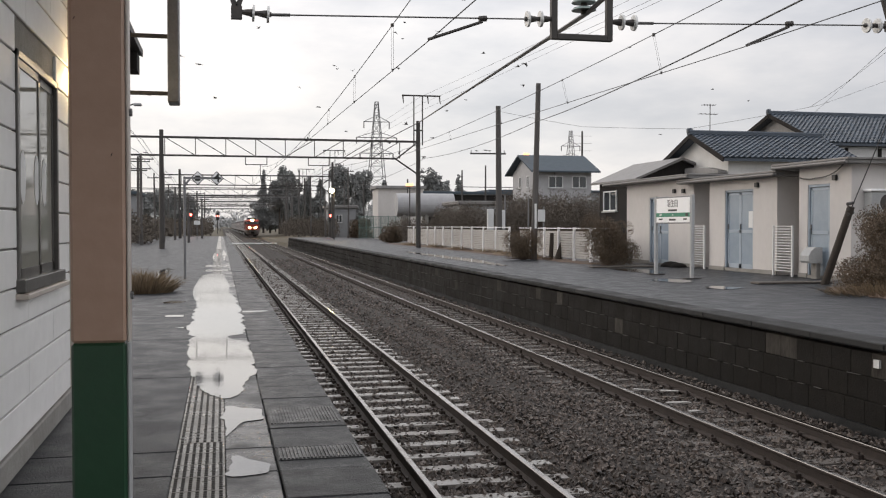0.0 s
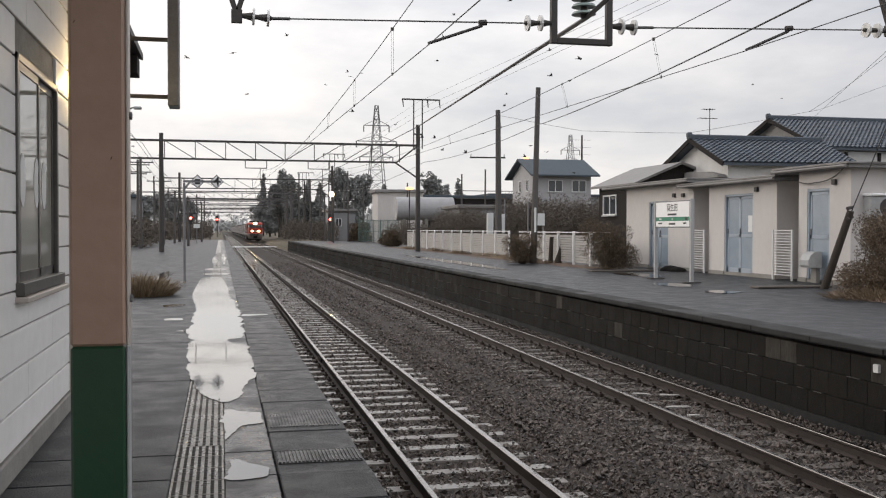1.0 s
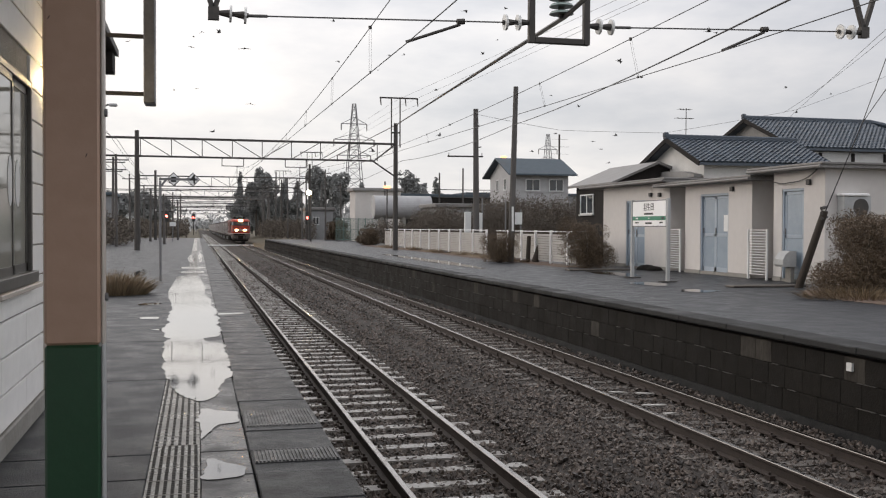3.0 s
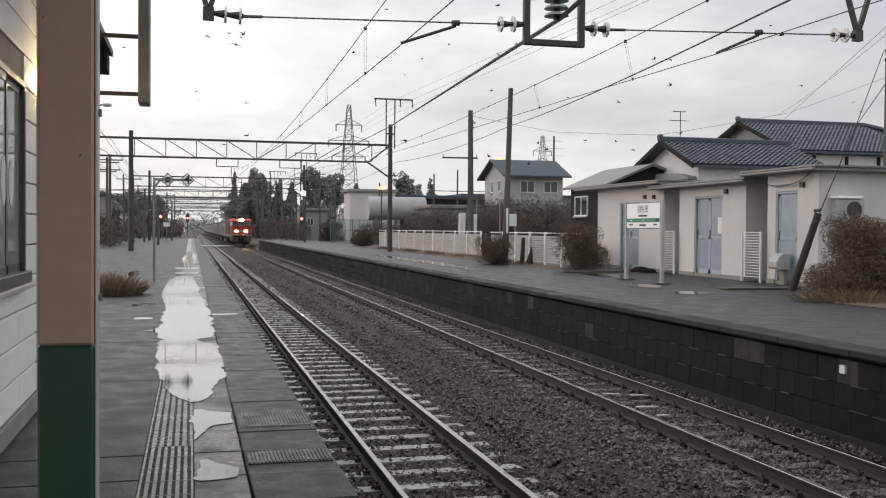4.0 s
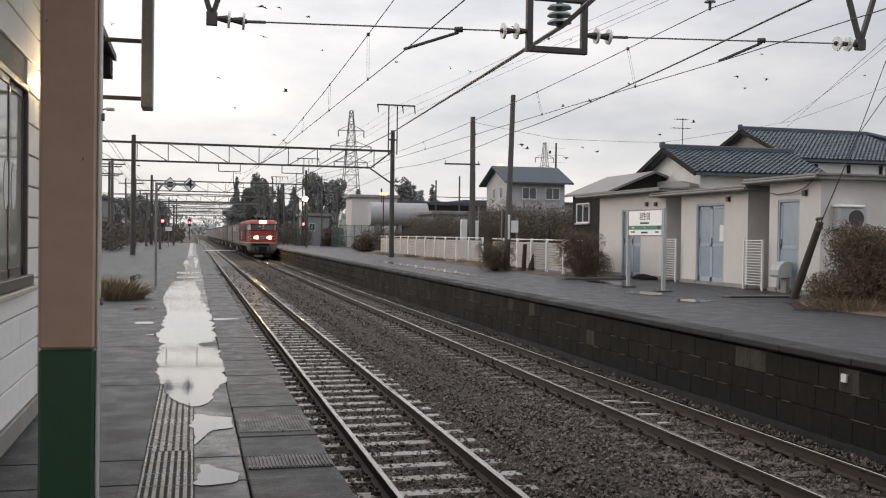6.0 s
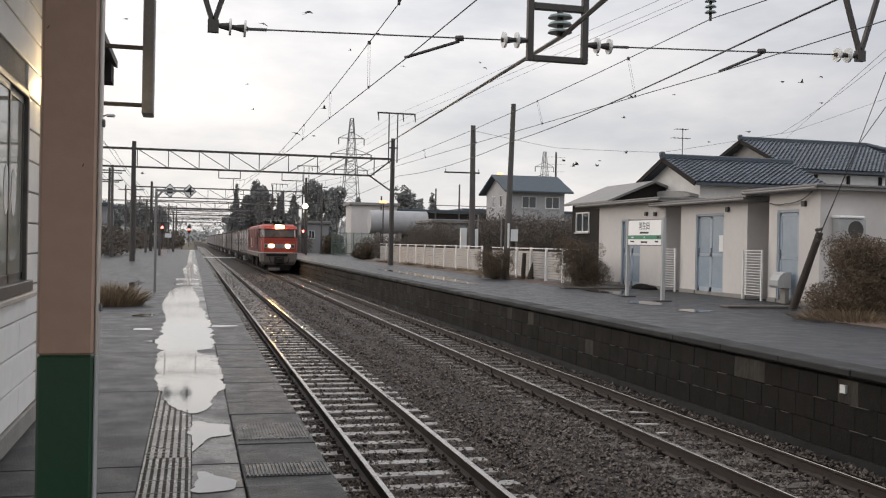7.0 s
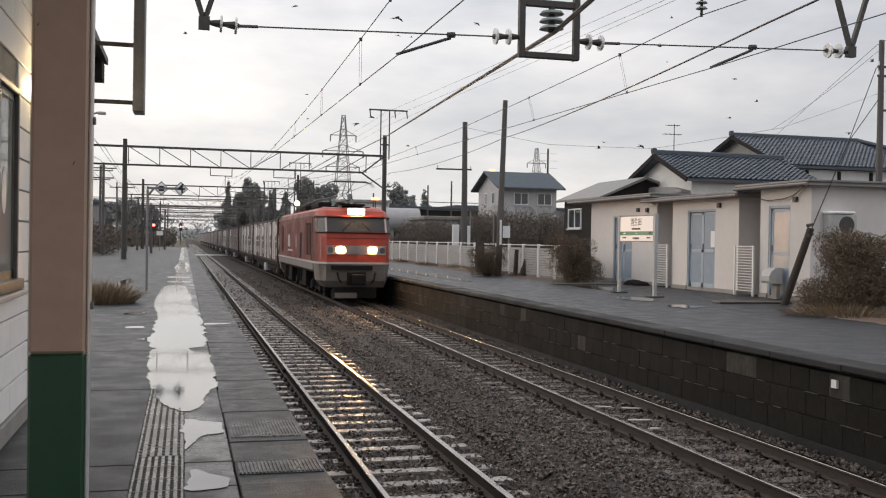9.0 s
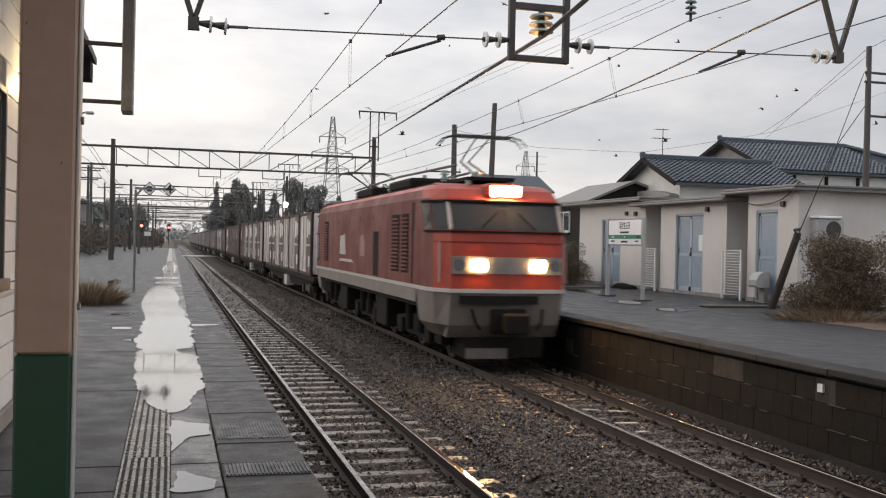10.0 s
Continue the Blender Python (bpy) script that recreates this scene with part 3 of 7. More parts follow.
def station_house():
    """White siding wall with a sliding window, beside the near platform."""
    h = thing("station_house", pose(-1.15, 0, 0), "white horizontal-siding station building with an aluminium sliding window", "building", kind="structure")
    boxes("plinth", [(-0.25, 0.02, -2.0, 8.1, 0.0, 0.145)], M["concrete"], h, bevel=0.01)
    y0, y1, z0, z1 = 6.08, 7.52, 1.05, 2.43
    row = 0
    z = 0.148
    rng = random.Random(5)
    while z < 3.5:
        zt = min(z + 0.221, 3.5)
        spans = [(-2.0, 8.1)]
        if zt > z0 and z < z1:
            spans = [(-2.0, y0), (y1, 8.1)]
        for a, b in spans:
            cut = [a]
            q = a + (1.1 if row % 2 else 2.0)
            while q < b - 0.2:
                cut.append(q)
                q += 1.83
            cut.append(b)
            for c, d in zip(cut[:-1], cut[1:]):
                bm = bmesh.new()
                box(bm, -0.16, 0.0, c + 0.003, d - 0.003, z + 0.004, zt - 0.004, 0.004)
                part("siding_board", bm, M["white_siding"], h)
        z += 0.226
        row += 1
    boxes("backing_wall", [(-0.3, -0.02, -2.0, y0, 0, 3.5), (-0.3, -0.02, y1, 8.1, 0, 3.5), (-0.3, -0.02, y0, y1, 0, z0), (-0.3, -0.02, y0, y1, z1, 3.5),
                           (-4.5, -0.3, 7.9, 8.1, 0, 3.5), (-4.5, -0.3, -2.0, -1.8, 0, 3.5), (-4.7, -4.5, -2, 8.1, 0, 3.5)], M["concrete"], h)
    w = new("window")
    w.parent = h
    tagged(w, "bronze aluminium sliding window")
    fr = 0.045
    boxes("window_frame", [(-0.1, 0.014, y0, y0 + fr, z0, z1), (-0.1, 0.014, y1 - fr, y1, z0, z1), (-0.1, 0.014, y0, y1, z1 - fr, z1), (-0.1, 0.05, y0 - 0.03, y1 + 0.03, z0 - 0.03, z0 + fr)], M["alum"], w, bevel=0.004)
    ym = (y0 + y1) / 2
    for k, (a, b, xo) in enumerate(((y0 + fr, ym + 0.03, -0.008), (ym - 0.03, y1 - fr, -0.03))):
        boxes("sash", [(xo - 0.015, xo + 0.015, a, a + 0.05, z0 + fr, z1 - fr), (xo - 0.015, xo + 0.015, b - 0.05, b, z0 + fr, z1 - fr),
                       (xo - 0.015, xo + 0.015, a, b, z0 + fr, z0 + fr + 0.06), (xo - 0.015, xo + 0.015, a, b, z1 - fr - 0.05, z1 - fr)], M["alum"], w)
        boxes("pane", [(xo + 0.004, xo + 0.008, a + 0.05, b - 0.05, z0 + fr + 0.06, z1 - fr - 0.05)], M["pale_glass"], w)
    for yc in (6.27, 6.72, 7.12):
        bm = bmesh.new()
        xo = 0.001 if yc < 6.75 else -0.021
        prism(bm, [(yc + 0.085 * math.cos(k * math.tau / 20), 1.70 + 0.16 * math.sin(k * math.tau / 20)) for k in range(20)], "x", xo, xo + 0.002)
        part("sticker", bm, M["white_paint"], w, "pale oval sticker on the glass")
    boxes("window_sill", [(-0.02, 0.075, y0 - 0.05, y1 + 0.05, z0 - 0.07, z0 - 0.035)], M["post_edge"], w, bevel=0.006)
    # pale corner board that catches the lamp light, and the eave
    boxes("corner_board", [(-0.05, 0.03, 8.1, 8.2, 0.145, 3.5)], M["post_edge"], h, bevel=0.01)
    boxes("eave_soffit", [(-4.7, 0.3, -2.2, 8.5, 3.5, 3.62)], M["concrete"], h)
    # wall lamp at the corner
    boxes("wall_lamp", [(0.03, 0.10, 8.1, 8.2, 2.46, 2.60)], M["lamp_warm"], h, "small warm wall lamp", bevel=0.01)


def canopy_post():
    c = thing("canopy_post", pose(-0.347, 3.16, 0, 0, 0, -2), "steel canopy post painted beige above and dark green below", "post")
    for nm, z0, z1, mm in (("lower_shaft", 0.0, 1.06, "post_green"), ("upper_shaft", 1.06, 3.6, "post_brown")):
        bm = bmesh.new()
        box(bm, -0.085, 0.072, -0.09, 0.06, z0, z1, 0.008)
        part(nm, bm, M[mm], c)
    # sky brightness on the post's flange is put into these two pale strips
    bm = bmesh.new()
    box(bm, 0.073, 0.082, -0.08, -0.03, 1.06, 3.6, 0.003)
    part("edge_strip", bm, M["post_edge"], c, "steel edge strip, sky brightness put in its pale colour")
    bm = bmesh.new()
    box(bm, 0.073, 0.082, -0.08, -0.03, 0.0, 1.06, 0.003)
    part("lower_strip", bm, M["grey_paint"], c, "lower edge strip, sky brightness put in its pale grey")
    boxes("base_plate", [(-0.14, 0.14, -0.14, 0.12, 0.0, 0.015)], M["steel"], c)
    for x, z, h in ((-0.068, 2.02, 0.009), (0.035, 1.62, 0.011)):
        bm = bmesh.new()
        prism(bm, [(x - 0.004, z - h * 0.6), (x, z - h * 0.2), (x + 0.003, z + h * 0.6), (x - 0.001, z + h * 0.3)], "y", -0.0912, -0.0895)
        part("paint_chip", bm, M["bark"], c, "small dark chip in the paint")
    for z in (1.2, 1.75, 2.3):
        bm = bmesh.new()
        rod(bm, (0.08, -0.055, z), (0.09, -0.055, z), 0.012, sides=6)
        part("bolt", bm, M["steel"], c)


def canopy():
    c = thing("platform_canopy", pose(0, 0, 0), "unseen thin steel canopy carried by the beige post, widened to shade the platform", "canopy", kind="structure")
    boxes("canopy_beam", [(-0.43, -0.3, -10.0, 9.14, 3.6, 3.76)], M["post_brown"], c)
    # unseen roof over post and sign, made wide to darken the near platform
    boxes("canopy_sheet", [(-0.84, 1.0, -10.0, 8.6, 3.76, 3.8)], M["white_paint"], c)


def hanging_sign_frame():
    s = thing("hanging_sign_frame", pose(-0.40, 9.0, 0), "grey steel hanging frame of a platform sign, seen edge on", "sign frame")
    boxes("sign_board", [(-0.045, 0.05, -0.14, 0.14, 2.48, 3.6)], M["steel"], s, bevel=0.008)
    for z in (3.07, 2.57):
        boxes("bracket", [(-0.75, -0.045, -0.02, 0.02, z - 0.016, z + 0.016)], M["dark_steel"], s)
    boxes("hanger", [(-0.78, -0.74, -0.02, 0.02, 2.4, 3.52)], M["dark_steel"], s)


def platform_shelter_roof():
    r = thing("shelter_roof", pose(0, 0, 0), "dark pitched shelter roof edge over the near platform", "roof", kind="structure")
    bm = bmesh.new()
    prism(bm, [(-4.2, 4.85), (-1.04, 3.83), (-1.04, 3.74), (-4.2, 4.72)], "y", 9.4, 14.25)
    part("roof_sheet", bm, M["dark_steel"], r)
    bm = bmesh.new()
    prism(bm, [(-4.2, 4.7), (-1.08, 3.72), (-1.08, 3.48), (-4.2, 3.5)], "y", 13.72, 14.15)
    part("fascia", bm, M["dark_wood"], r)
    for y in (13.9,):
        boxes("roof_post", [(-2.3, -2.15, y - 0.07, y + 0.07, 0, 3.6)], M["post_brown"], r)


def diamond_sign(parent, x, z, figure):
    bm = bmesh.new()
    prism(bm, [(x - 0.185, z), (x, z - 0.185), (x + 0.185, z), (x, z + 0.185)], "y", -0.02, 0.0)
    part("border_plate", bm, M["ink"], parent, "black diamond border")
    bm = bmesh.new()
    prism(bm, [(x - 0.158, z), (x, z - 0.158), (x + 0.158, z), (x, z + 0.158)], "y", -0.026, -0.0205)
    part("face_plate", bm, M["sign_white"], parent, "white diamond face")
    if figure:
        text_part("figure", figure, 0.33, M["ink"], parent, pose(x, -0.03, z, 90, 0, 0), 0.005)
    else:
        boxes("mark_bars", [(x - 0.07, x + 0.07, -0.031, -0.0265, z + k, z + k + 0.045) for k in (-0.075, 0.02)], M["ink"], parent)


def marker_post():
    p = thing("marker_post", pose(-0.93, 26.7, 0), "grey steel post with an arm carrying two diamond stop markers", "marker post")
    bm = bmesh.new()
    rod(bm, (0, 0, 0), (0, 0, 2.62), 0.035, sides=10)
    part("shaft", bm, M["steel"], p)
    bm = bmesh.new()
    beam(bm, (0, 0, 2.45), (0.16, 0, 2.66), 0.05)
    beam(bm, (-0.03, 0, 2.66), (0.95, 0, 2.66), 0.06)
    part("arm", bm, M["steel"], p)
    diamond_sign(p, 0.34, 2.66, "")
    diamond_sign(p, 0.83, 2.66, "4")


def dry_clump(name, x, y, w, d, h, n, material, label, seed, z=0.0):
    """A tuft of thin bent blades."""
    rng = np.random.default_rng(seed)
    vs, fs = [], []
    for i in range(n):
        a, r = rng.uniform(0, 6.283), math.sqrt(rng.uniform(0, 1))
        bx, by = x + math.cos(a) * r * w / 2, y + math.sin(a) * r * d / 2
        hh = h * rng.uniform(0.35, 1.0) * (1.1 - 0.55 * r)
        lean = (rng.normal(0, 0.35) * hh + (bx - x) * 0.5, rng.normal(0, 0.35) * hh + (by - y) * 0.3)
        t = rng.uniform(0, 3.14)
        wx, wy = math.cos(t) * 0.005, math.sin(t) * 0.005
        k = len(vs)
        vs += [(bx - wx, by - wy, z), (bx + wx, by + wy, z), (bx + lean[0] * 0.45 + wx, by + lean[1] * 0.45 + wy, z + hh * 0.65),
               (bx + lean[0] * 0.45 - wx, by + lean[1] * 0.45 - wy, z + hh * 0.65), (bx + lean[0], by + lean[1], z + hh)]
        fs += [(k, k + 1, k + 2, k + 3), (k + 3, k + 2, k + 4)]
    return tagged(raw(name, vs, fs, material), label, "grass", kind="stuff")


def leaves(centres, radii, n, size, seed):
    """Small leaves scattered over lobes: pairs of triangles with a random turn, thicker towards the outside."""
    rng = np.random.default_rng(seed)
    w = np.array([r[0] * r[2] for r in radii], float)
    pick = rng.choice(len(centres), n, p=w / w.sum())
    d = rng.normal(0, 1, (n, 3))
    d /= np.linalg.norm(d, axis=1)[:, None]
    rad = rng.uniform(0.35, 1.06, n) ** 0.55
    c = np.array(centres)[pick] + d * np.array(radii)[pick] * rad[:, None]
    s = size * rng.uniform(0.55, 1.4, n)
    u = rng.normal(0, 1, (n, 3))
    u /= np.linalg.norm(u, axis=1)[:, None]
    v = np.cross(u, rng.normal(0, 1, (n, 3)))
    v /= np.linalg.norm(v, axis=1)[:, None]
    k = np.cross(u, v)
    p = np.stack([c - u * s[:, None], c + v * s[:, None] * 0.5 + k * s[:, None] * 0.15, c + u * s[:, None], c - v * s[:, None] * 0.5 + k * s[:, None] * 0.15], 1)
    vs = p.reshape(-1, 3)
    i = np.arange(n)[:, None] * 4
    return vs.tolist(), np.concatenate([i, i + 1, i + 2, i + 3], 1).tolist()


def bush(x, y, w, d, h, n, size, material, label, seed, z=0.0):
    rng = random.Random(seed)
    b = thing("bush", pose(x, y, z), label, "bush")
    cs, rs = [], []
    for i in range(26):
        a, r = rng.uniform(0, 6.28), rng.uniform(0.1, 0.72)
        hz = (rng.uniform(0.08, 0.35) if i % 2 else rng.uniform(0.4, 0.8) - 0.15 * r) * h
        cs.append((math.cos(a) * r * w / 2, math.sin(a) * r * d / 2, hz))
        rs.append((w * rng.uniform(0.16, 0.27), d * rng.uniform(0.16, 0.27), h * rng.uniform(0.16, 0.26)))
    vs, fs = leaves(cs, rs, n, size, seed)
    vs = [(v[0], v[1], max(v[2], 0.02)) for v in vs]
    raw("foliage", vs, fs, material, b)
    bm = bmesh.new()
    for c in cs:
        rod(bm, (c[0] * 0.2, c[1] * 0.2, 0), c, 0.02, 0.006, 5)
        rod(bm, (c[0] * 0.6, c[1] * 0.6, c[2] * 0.5), (c[0] * 1.5, c[1] * 1.5, c[2] * 1.25), 0.012, 0.004, 4)
    part("twig_work", bm, M["bark"], b, kind="stuff")
    return b


def tree(x, y, h, w, seed, conifer=False, z=-0.3, n=1800, size=0.32, material=None, label=""):
    rng = random.Random(seed)
    t = thing("tree", pose(x, y, z), label or ("evergreen conifer behind the railway, haze put in its grey leaf colour" if conifer else "broad-crowned tree behind the railway, haze put in its grey leaf colour"), "tree")
    bm = bmesh.new()
    rod(bm, (0, 0, 0), (0, 0, h * 0.9), w * 0.045 + 0.06, 0.03, 7)
    cs, rs = [], []
    k = 11
    for i in range(k):
        f = i / (k - 1)
        if conifer:
            zz = h * (0.16 + 0.78 * f)
            rr = w * 0.5 * (1.0 - f * 0.8) * rng.uniform(0.7, 1.1)
            a = rng.uniform(0, 6.28)
            cs.append((math.cos(a) * rr * 0.35, math.sin(a) * rr * 0.35, zz))
            rs.append((rr * 0.85, rr * 0.85, h * 0.085))
        else:
            a, r = rng.uniform(0, 6.28), rng.uniform(0.1, 0.6)
            zz = h * rng.uniform(0.4, 0.85)
            cs.append((math.cos(a) * r * w / 2, math.sin(a) * r * w / 2, zz))
            rs.append((w * rng.uniform(0.17, 0.28),) * 2 + (h * rng.uniform(0.09, 0.16),))
        rod(bm, (0, 0, max(0.3, cs[-1][2] - h * 0.16)), cs[-1], 0.05, 0.02, 5)
    part("trunk", bm, M["bark"], t)
    vs, fs = leaves(cs, rs, n, size, seed)
    # the farthest crowns take the paler haze colour
    raw("crown", vs, fs, material or M["horizon_haze_leaf" if y > 330 else "far_haze_leaf"], t)
    return t


# ---- things on the far platform ----


def name_board():
    """Station name board on two posts: white with a green band."""
    s = thing("station_name_board", pose(12.17, 25.05, 0), "white station name board with a green band on two grey posts", "sign")
    for y in (1.1, -1.1):
        boxes("post", [(-0.045, 0.045, y - 0.045, y + 0.045, 0, 2.24)], M["grey_paint"], s, bevel=0.006)
        boxes("foot_plate", [(-0.22, 0.22, y - 0.12, y + 0.12, 0, 0.03)], M["dark_steel"], s)
    boxes("frame", [(-0.03, 0.03, -1.05, 1.05, 1.47, 2.21)], M["steel"], s, bevel=0.006)
    boxes("panel", [(-0.037, -0.031, -1.02, 1.02, 1.50, 2.18)], M["sign_white"], s)
    boxes("band", [(-0.042, -0.038, -1.02, 1.02, 1.655, 1.765)], M["green_band"], s, "green band")
    boxes("pointer", [(-0.046, -0.0425, -0.93, -0.79, 1.672, 1.748)], M["ink"], s)
    text_part("writing", "羽生田", 0.225, M["ink"], s, pose(-0.04, 0.0, 2.01, 90, 0, -90))
    for y0, y1, z0, z1 in ((-0.27, 0.27, 1.81, 1.86), (-0.2, 0.2, 1.55, 1.60), (0.62, 0.86, 1.57, 1.61), (-0.86, -0.66, 1.57, 1.61)):
        boxes("small_print", [(-0.041, -0.0375, y0, y1, z0, z1)], M["ink"], s)
    for y0, y1 in ((0.66, 0.8), (-0.05, 0.0)):
        boxes("band_print", [(-0.046, -0.0425, y0, y1, 1.69, 1.73)], M["white_paint"], s)


def shed(y0, y1, depth, h, roof, doors, label, x=15.55):
    s = thing("platform_shed", pose(x, 0, 0), label, "shed", "platform sheds")
    bm = bmesh.new()
    a, b, _, top, _ = doors[0]
    prism(bm, [(y0, 0), (a, 0), (a, top), (b, top), (b, 0), (y1, 0), (y1, h), (y0, h)], "x", 0, 0.15)
    part("front_wall", bm, M["plaster"], s)
    boxes("side_wall", [(0.15, depth, y0, y0 + 0.15, 0, h)], M["plaster"], s)
    boxes("side_wall", [(0.15, depth, y1 - 0.15, y1, 0, h)], M["plaster"], s)
    boxes("back_wall", [(depth, depth + 0.15, y0, y1, 0, h)], M["plaster"], s)
    ry0, ry1, rx, rz = roof
    bm = bmesh.new()
    box(bm, -rx, depth + 0.4, ry0, ry1, h, h + 0.09, 0.01)
    r = part("roof", bm, M["plaster_trim"], s, "pale flat roof slab")
    bm = bmesh.new()
    box(bm, -rx - 0.05, depth + 0.45, ry0 - 0.05, ry1 + 0.05, h + 0.09, h + 0.15, 0.01)
    part("roof_cap", bm, M["metal_roof"], r, "grey metal roof cap")
    bm = bmesh.new()
    rod(bm, (-rx - 0.06, ry0, h + 0.04), (-rx - 0.06, ry1, h + 0.04), 0.042, sides=8)
    part("gutter", bm, M["metal_roof"], r)
    for p, q in ((y0, doors[0][0]), (doors[0][1], y1)):
        boxes("plinth", [(-0.03, -0.001, p, q, 0, 0.12)], M["concrete"], s)
    for a, b, z0, z1, leaves_n in doors:
        boxes("threshold", [(0.0, 0.15, a, b, 0.0, z0)], M["concrete"], s)
        d = new("door")
        d.parent = s
        tagged(d, "pale blue-grey panelled door")
        boxes("frame", [(0.02, 0.1, a, a + 0.06, z0, z1), (0.02, 0.1, b - 0.06, b, z0, z1), (0.02, 0.1, a + 0.06, b - 0.06, z1 - 0.07, z1)], M["blue_door"], d, bevel=0.005)
        w = (b - a - 0.12) / leaves_n
        for i in range(leaves_n):
            p, q = a + 0.06 + i * w + 0.008, a + 0.06 + (i + 1) * w - 0.008
            xo = 0.055 + 0.02 * i
            zm = z0 + (z1 - z0) * 0.47
            boxes("leaf", [(xo, xo + 0.03, p, p + 0.08, z0, z1 - 0.08), (xo, xo + 0.03, q - 0.08, q, z0, z1 - 0.08), (xo, xo + 0.03, p, q, z0, z0 + 0.14),
                           (xo, xo + 0.03, p, q, zm - 0.05, zm + 0.05), (xo, xo + 0.03, p, q, z1 - 0.16, z1 - 0.08)], M["blue_door"], d, bevel=0.004)
            boxes("panel", [(xo + 0.012, xo + 0.02, p + 0.08, q - 0.08, z0 + 0.14, zm - 0.05), (xo + 0.012, xo + 0.02, p + 0.08, q - 0.08, zm + 0.05, z1 - 0.16)], M["frosted"], d)
            boxes("handle", [(xo - 0.03, xo, q - 0.06, q - 0.03, zm + 0.06, zm + 0.22)], M["steel"], d)
    return s


def louvre_screen(y, x=15.2, w=0.62, h=1.42):
    s = thing("louvre_screen", pose(x, y, 0), "white steel slatted screen beside a platform shed", "fence", "white screens")
    for yy in (-w / 2, w / 2):
        boxes("post", [(-0.025, 0.025, yy - 0.025, yy + 0.025, 0, h)], M["white_paint"], s)
    bm = bmesh.new()
    box(bm, -0.012, 0.012, -w / 2 + 0.025, w / 2 - 0.025, -0.012, 0.012)
    me = mesh_of("slat", bm, M["white_paint"])
    for i in range(17):
        piece("slat", me, s, 0, 0, 0.15 + i * 0.078)


def platform_fence(y0, y1, x, n, h=1.2):
    L = (y1 - y0) / n
    f = None
    for i in range(n):
        m = pose(x, y0 + i * L, 0)
        if f:
            copy_thing(f, m)
            continue
        f = thing("fence_panel", m, "cream-painted slatted fence panel at the back of the platform", "fence", "platform fence")
        boxes("post", [(-0.05, 0.04, -0.045, 0.045, 0, h + 0.04)], M["sign_white"], f)
        bm = bmesh.new()
        box(bm, 0.0, 0.02, 0.04, L - 0.04, -0.044, 0.044)
        me = mesh_of("slat", bm, M["fence"])
        for k in range(11):
            piece("slat", me, f, 0, 0, 0.14 + k * 0.1)
        boxes("top_rail", [(-0.03, 0.035, 0.04, L - 0.04, h - 0.018, h + 0.018)], M["sign_white"], f, "white top rail", bevel=0.004)


def utility_pole(x, y, h, r, label, arms=(), lean=0.0, material="pole_concrete"):
    p = thing("utility_pole", pose(x, y, 0, 0, lean, 0), label, "pole", "line poles")
    bm = bmesh.new()
    rod(bm, (0, 0, 0), (0, 0, h), r, r * 0.72, 12)
    part("shaft", bm, M[material], p, smooth=False)
    for z, a, b in arms:
        boxes("crossarm", [(a, b, -0.04, 0.04, z - 0.04, z + 0.04)], M["dark_steel"], p)
        for q in (a + 0.06, b - 0.06):
            bm = bmesh.new()
            rod(bm, (q, 0, z + 0.04), (q, 0, z + 0.2), 0.04, 0.03, 8)
            part("insulator", bm, M["insulator"], p)
    return p


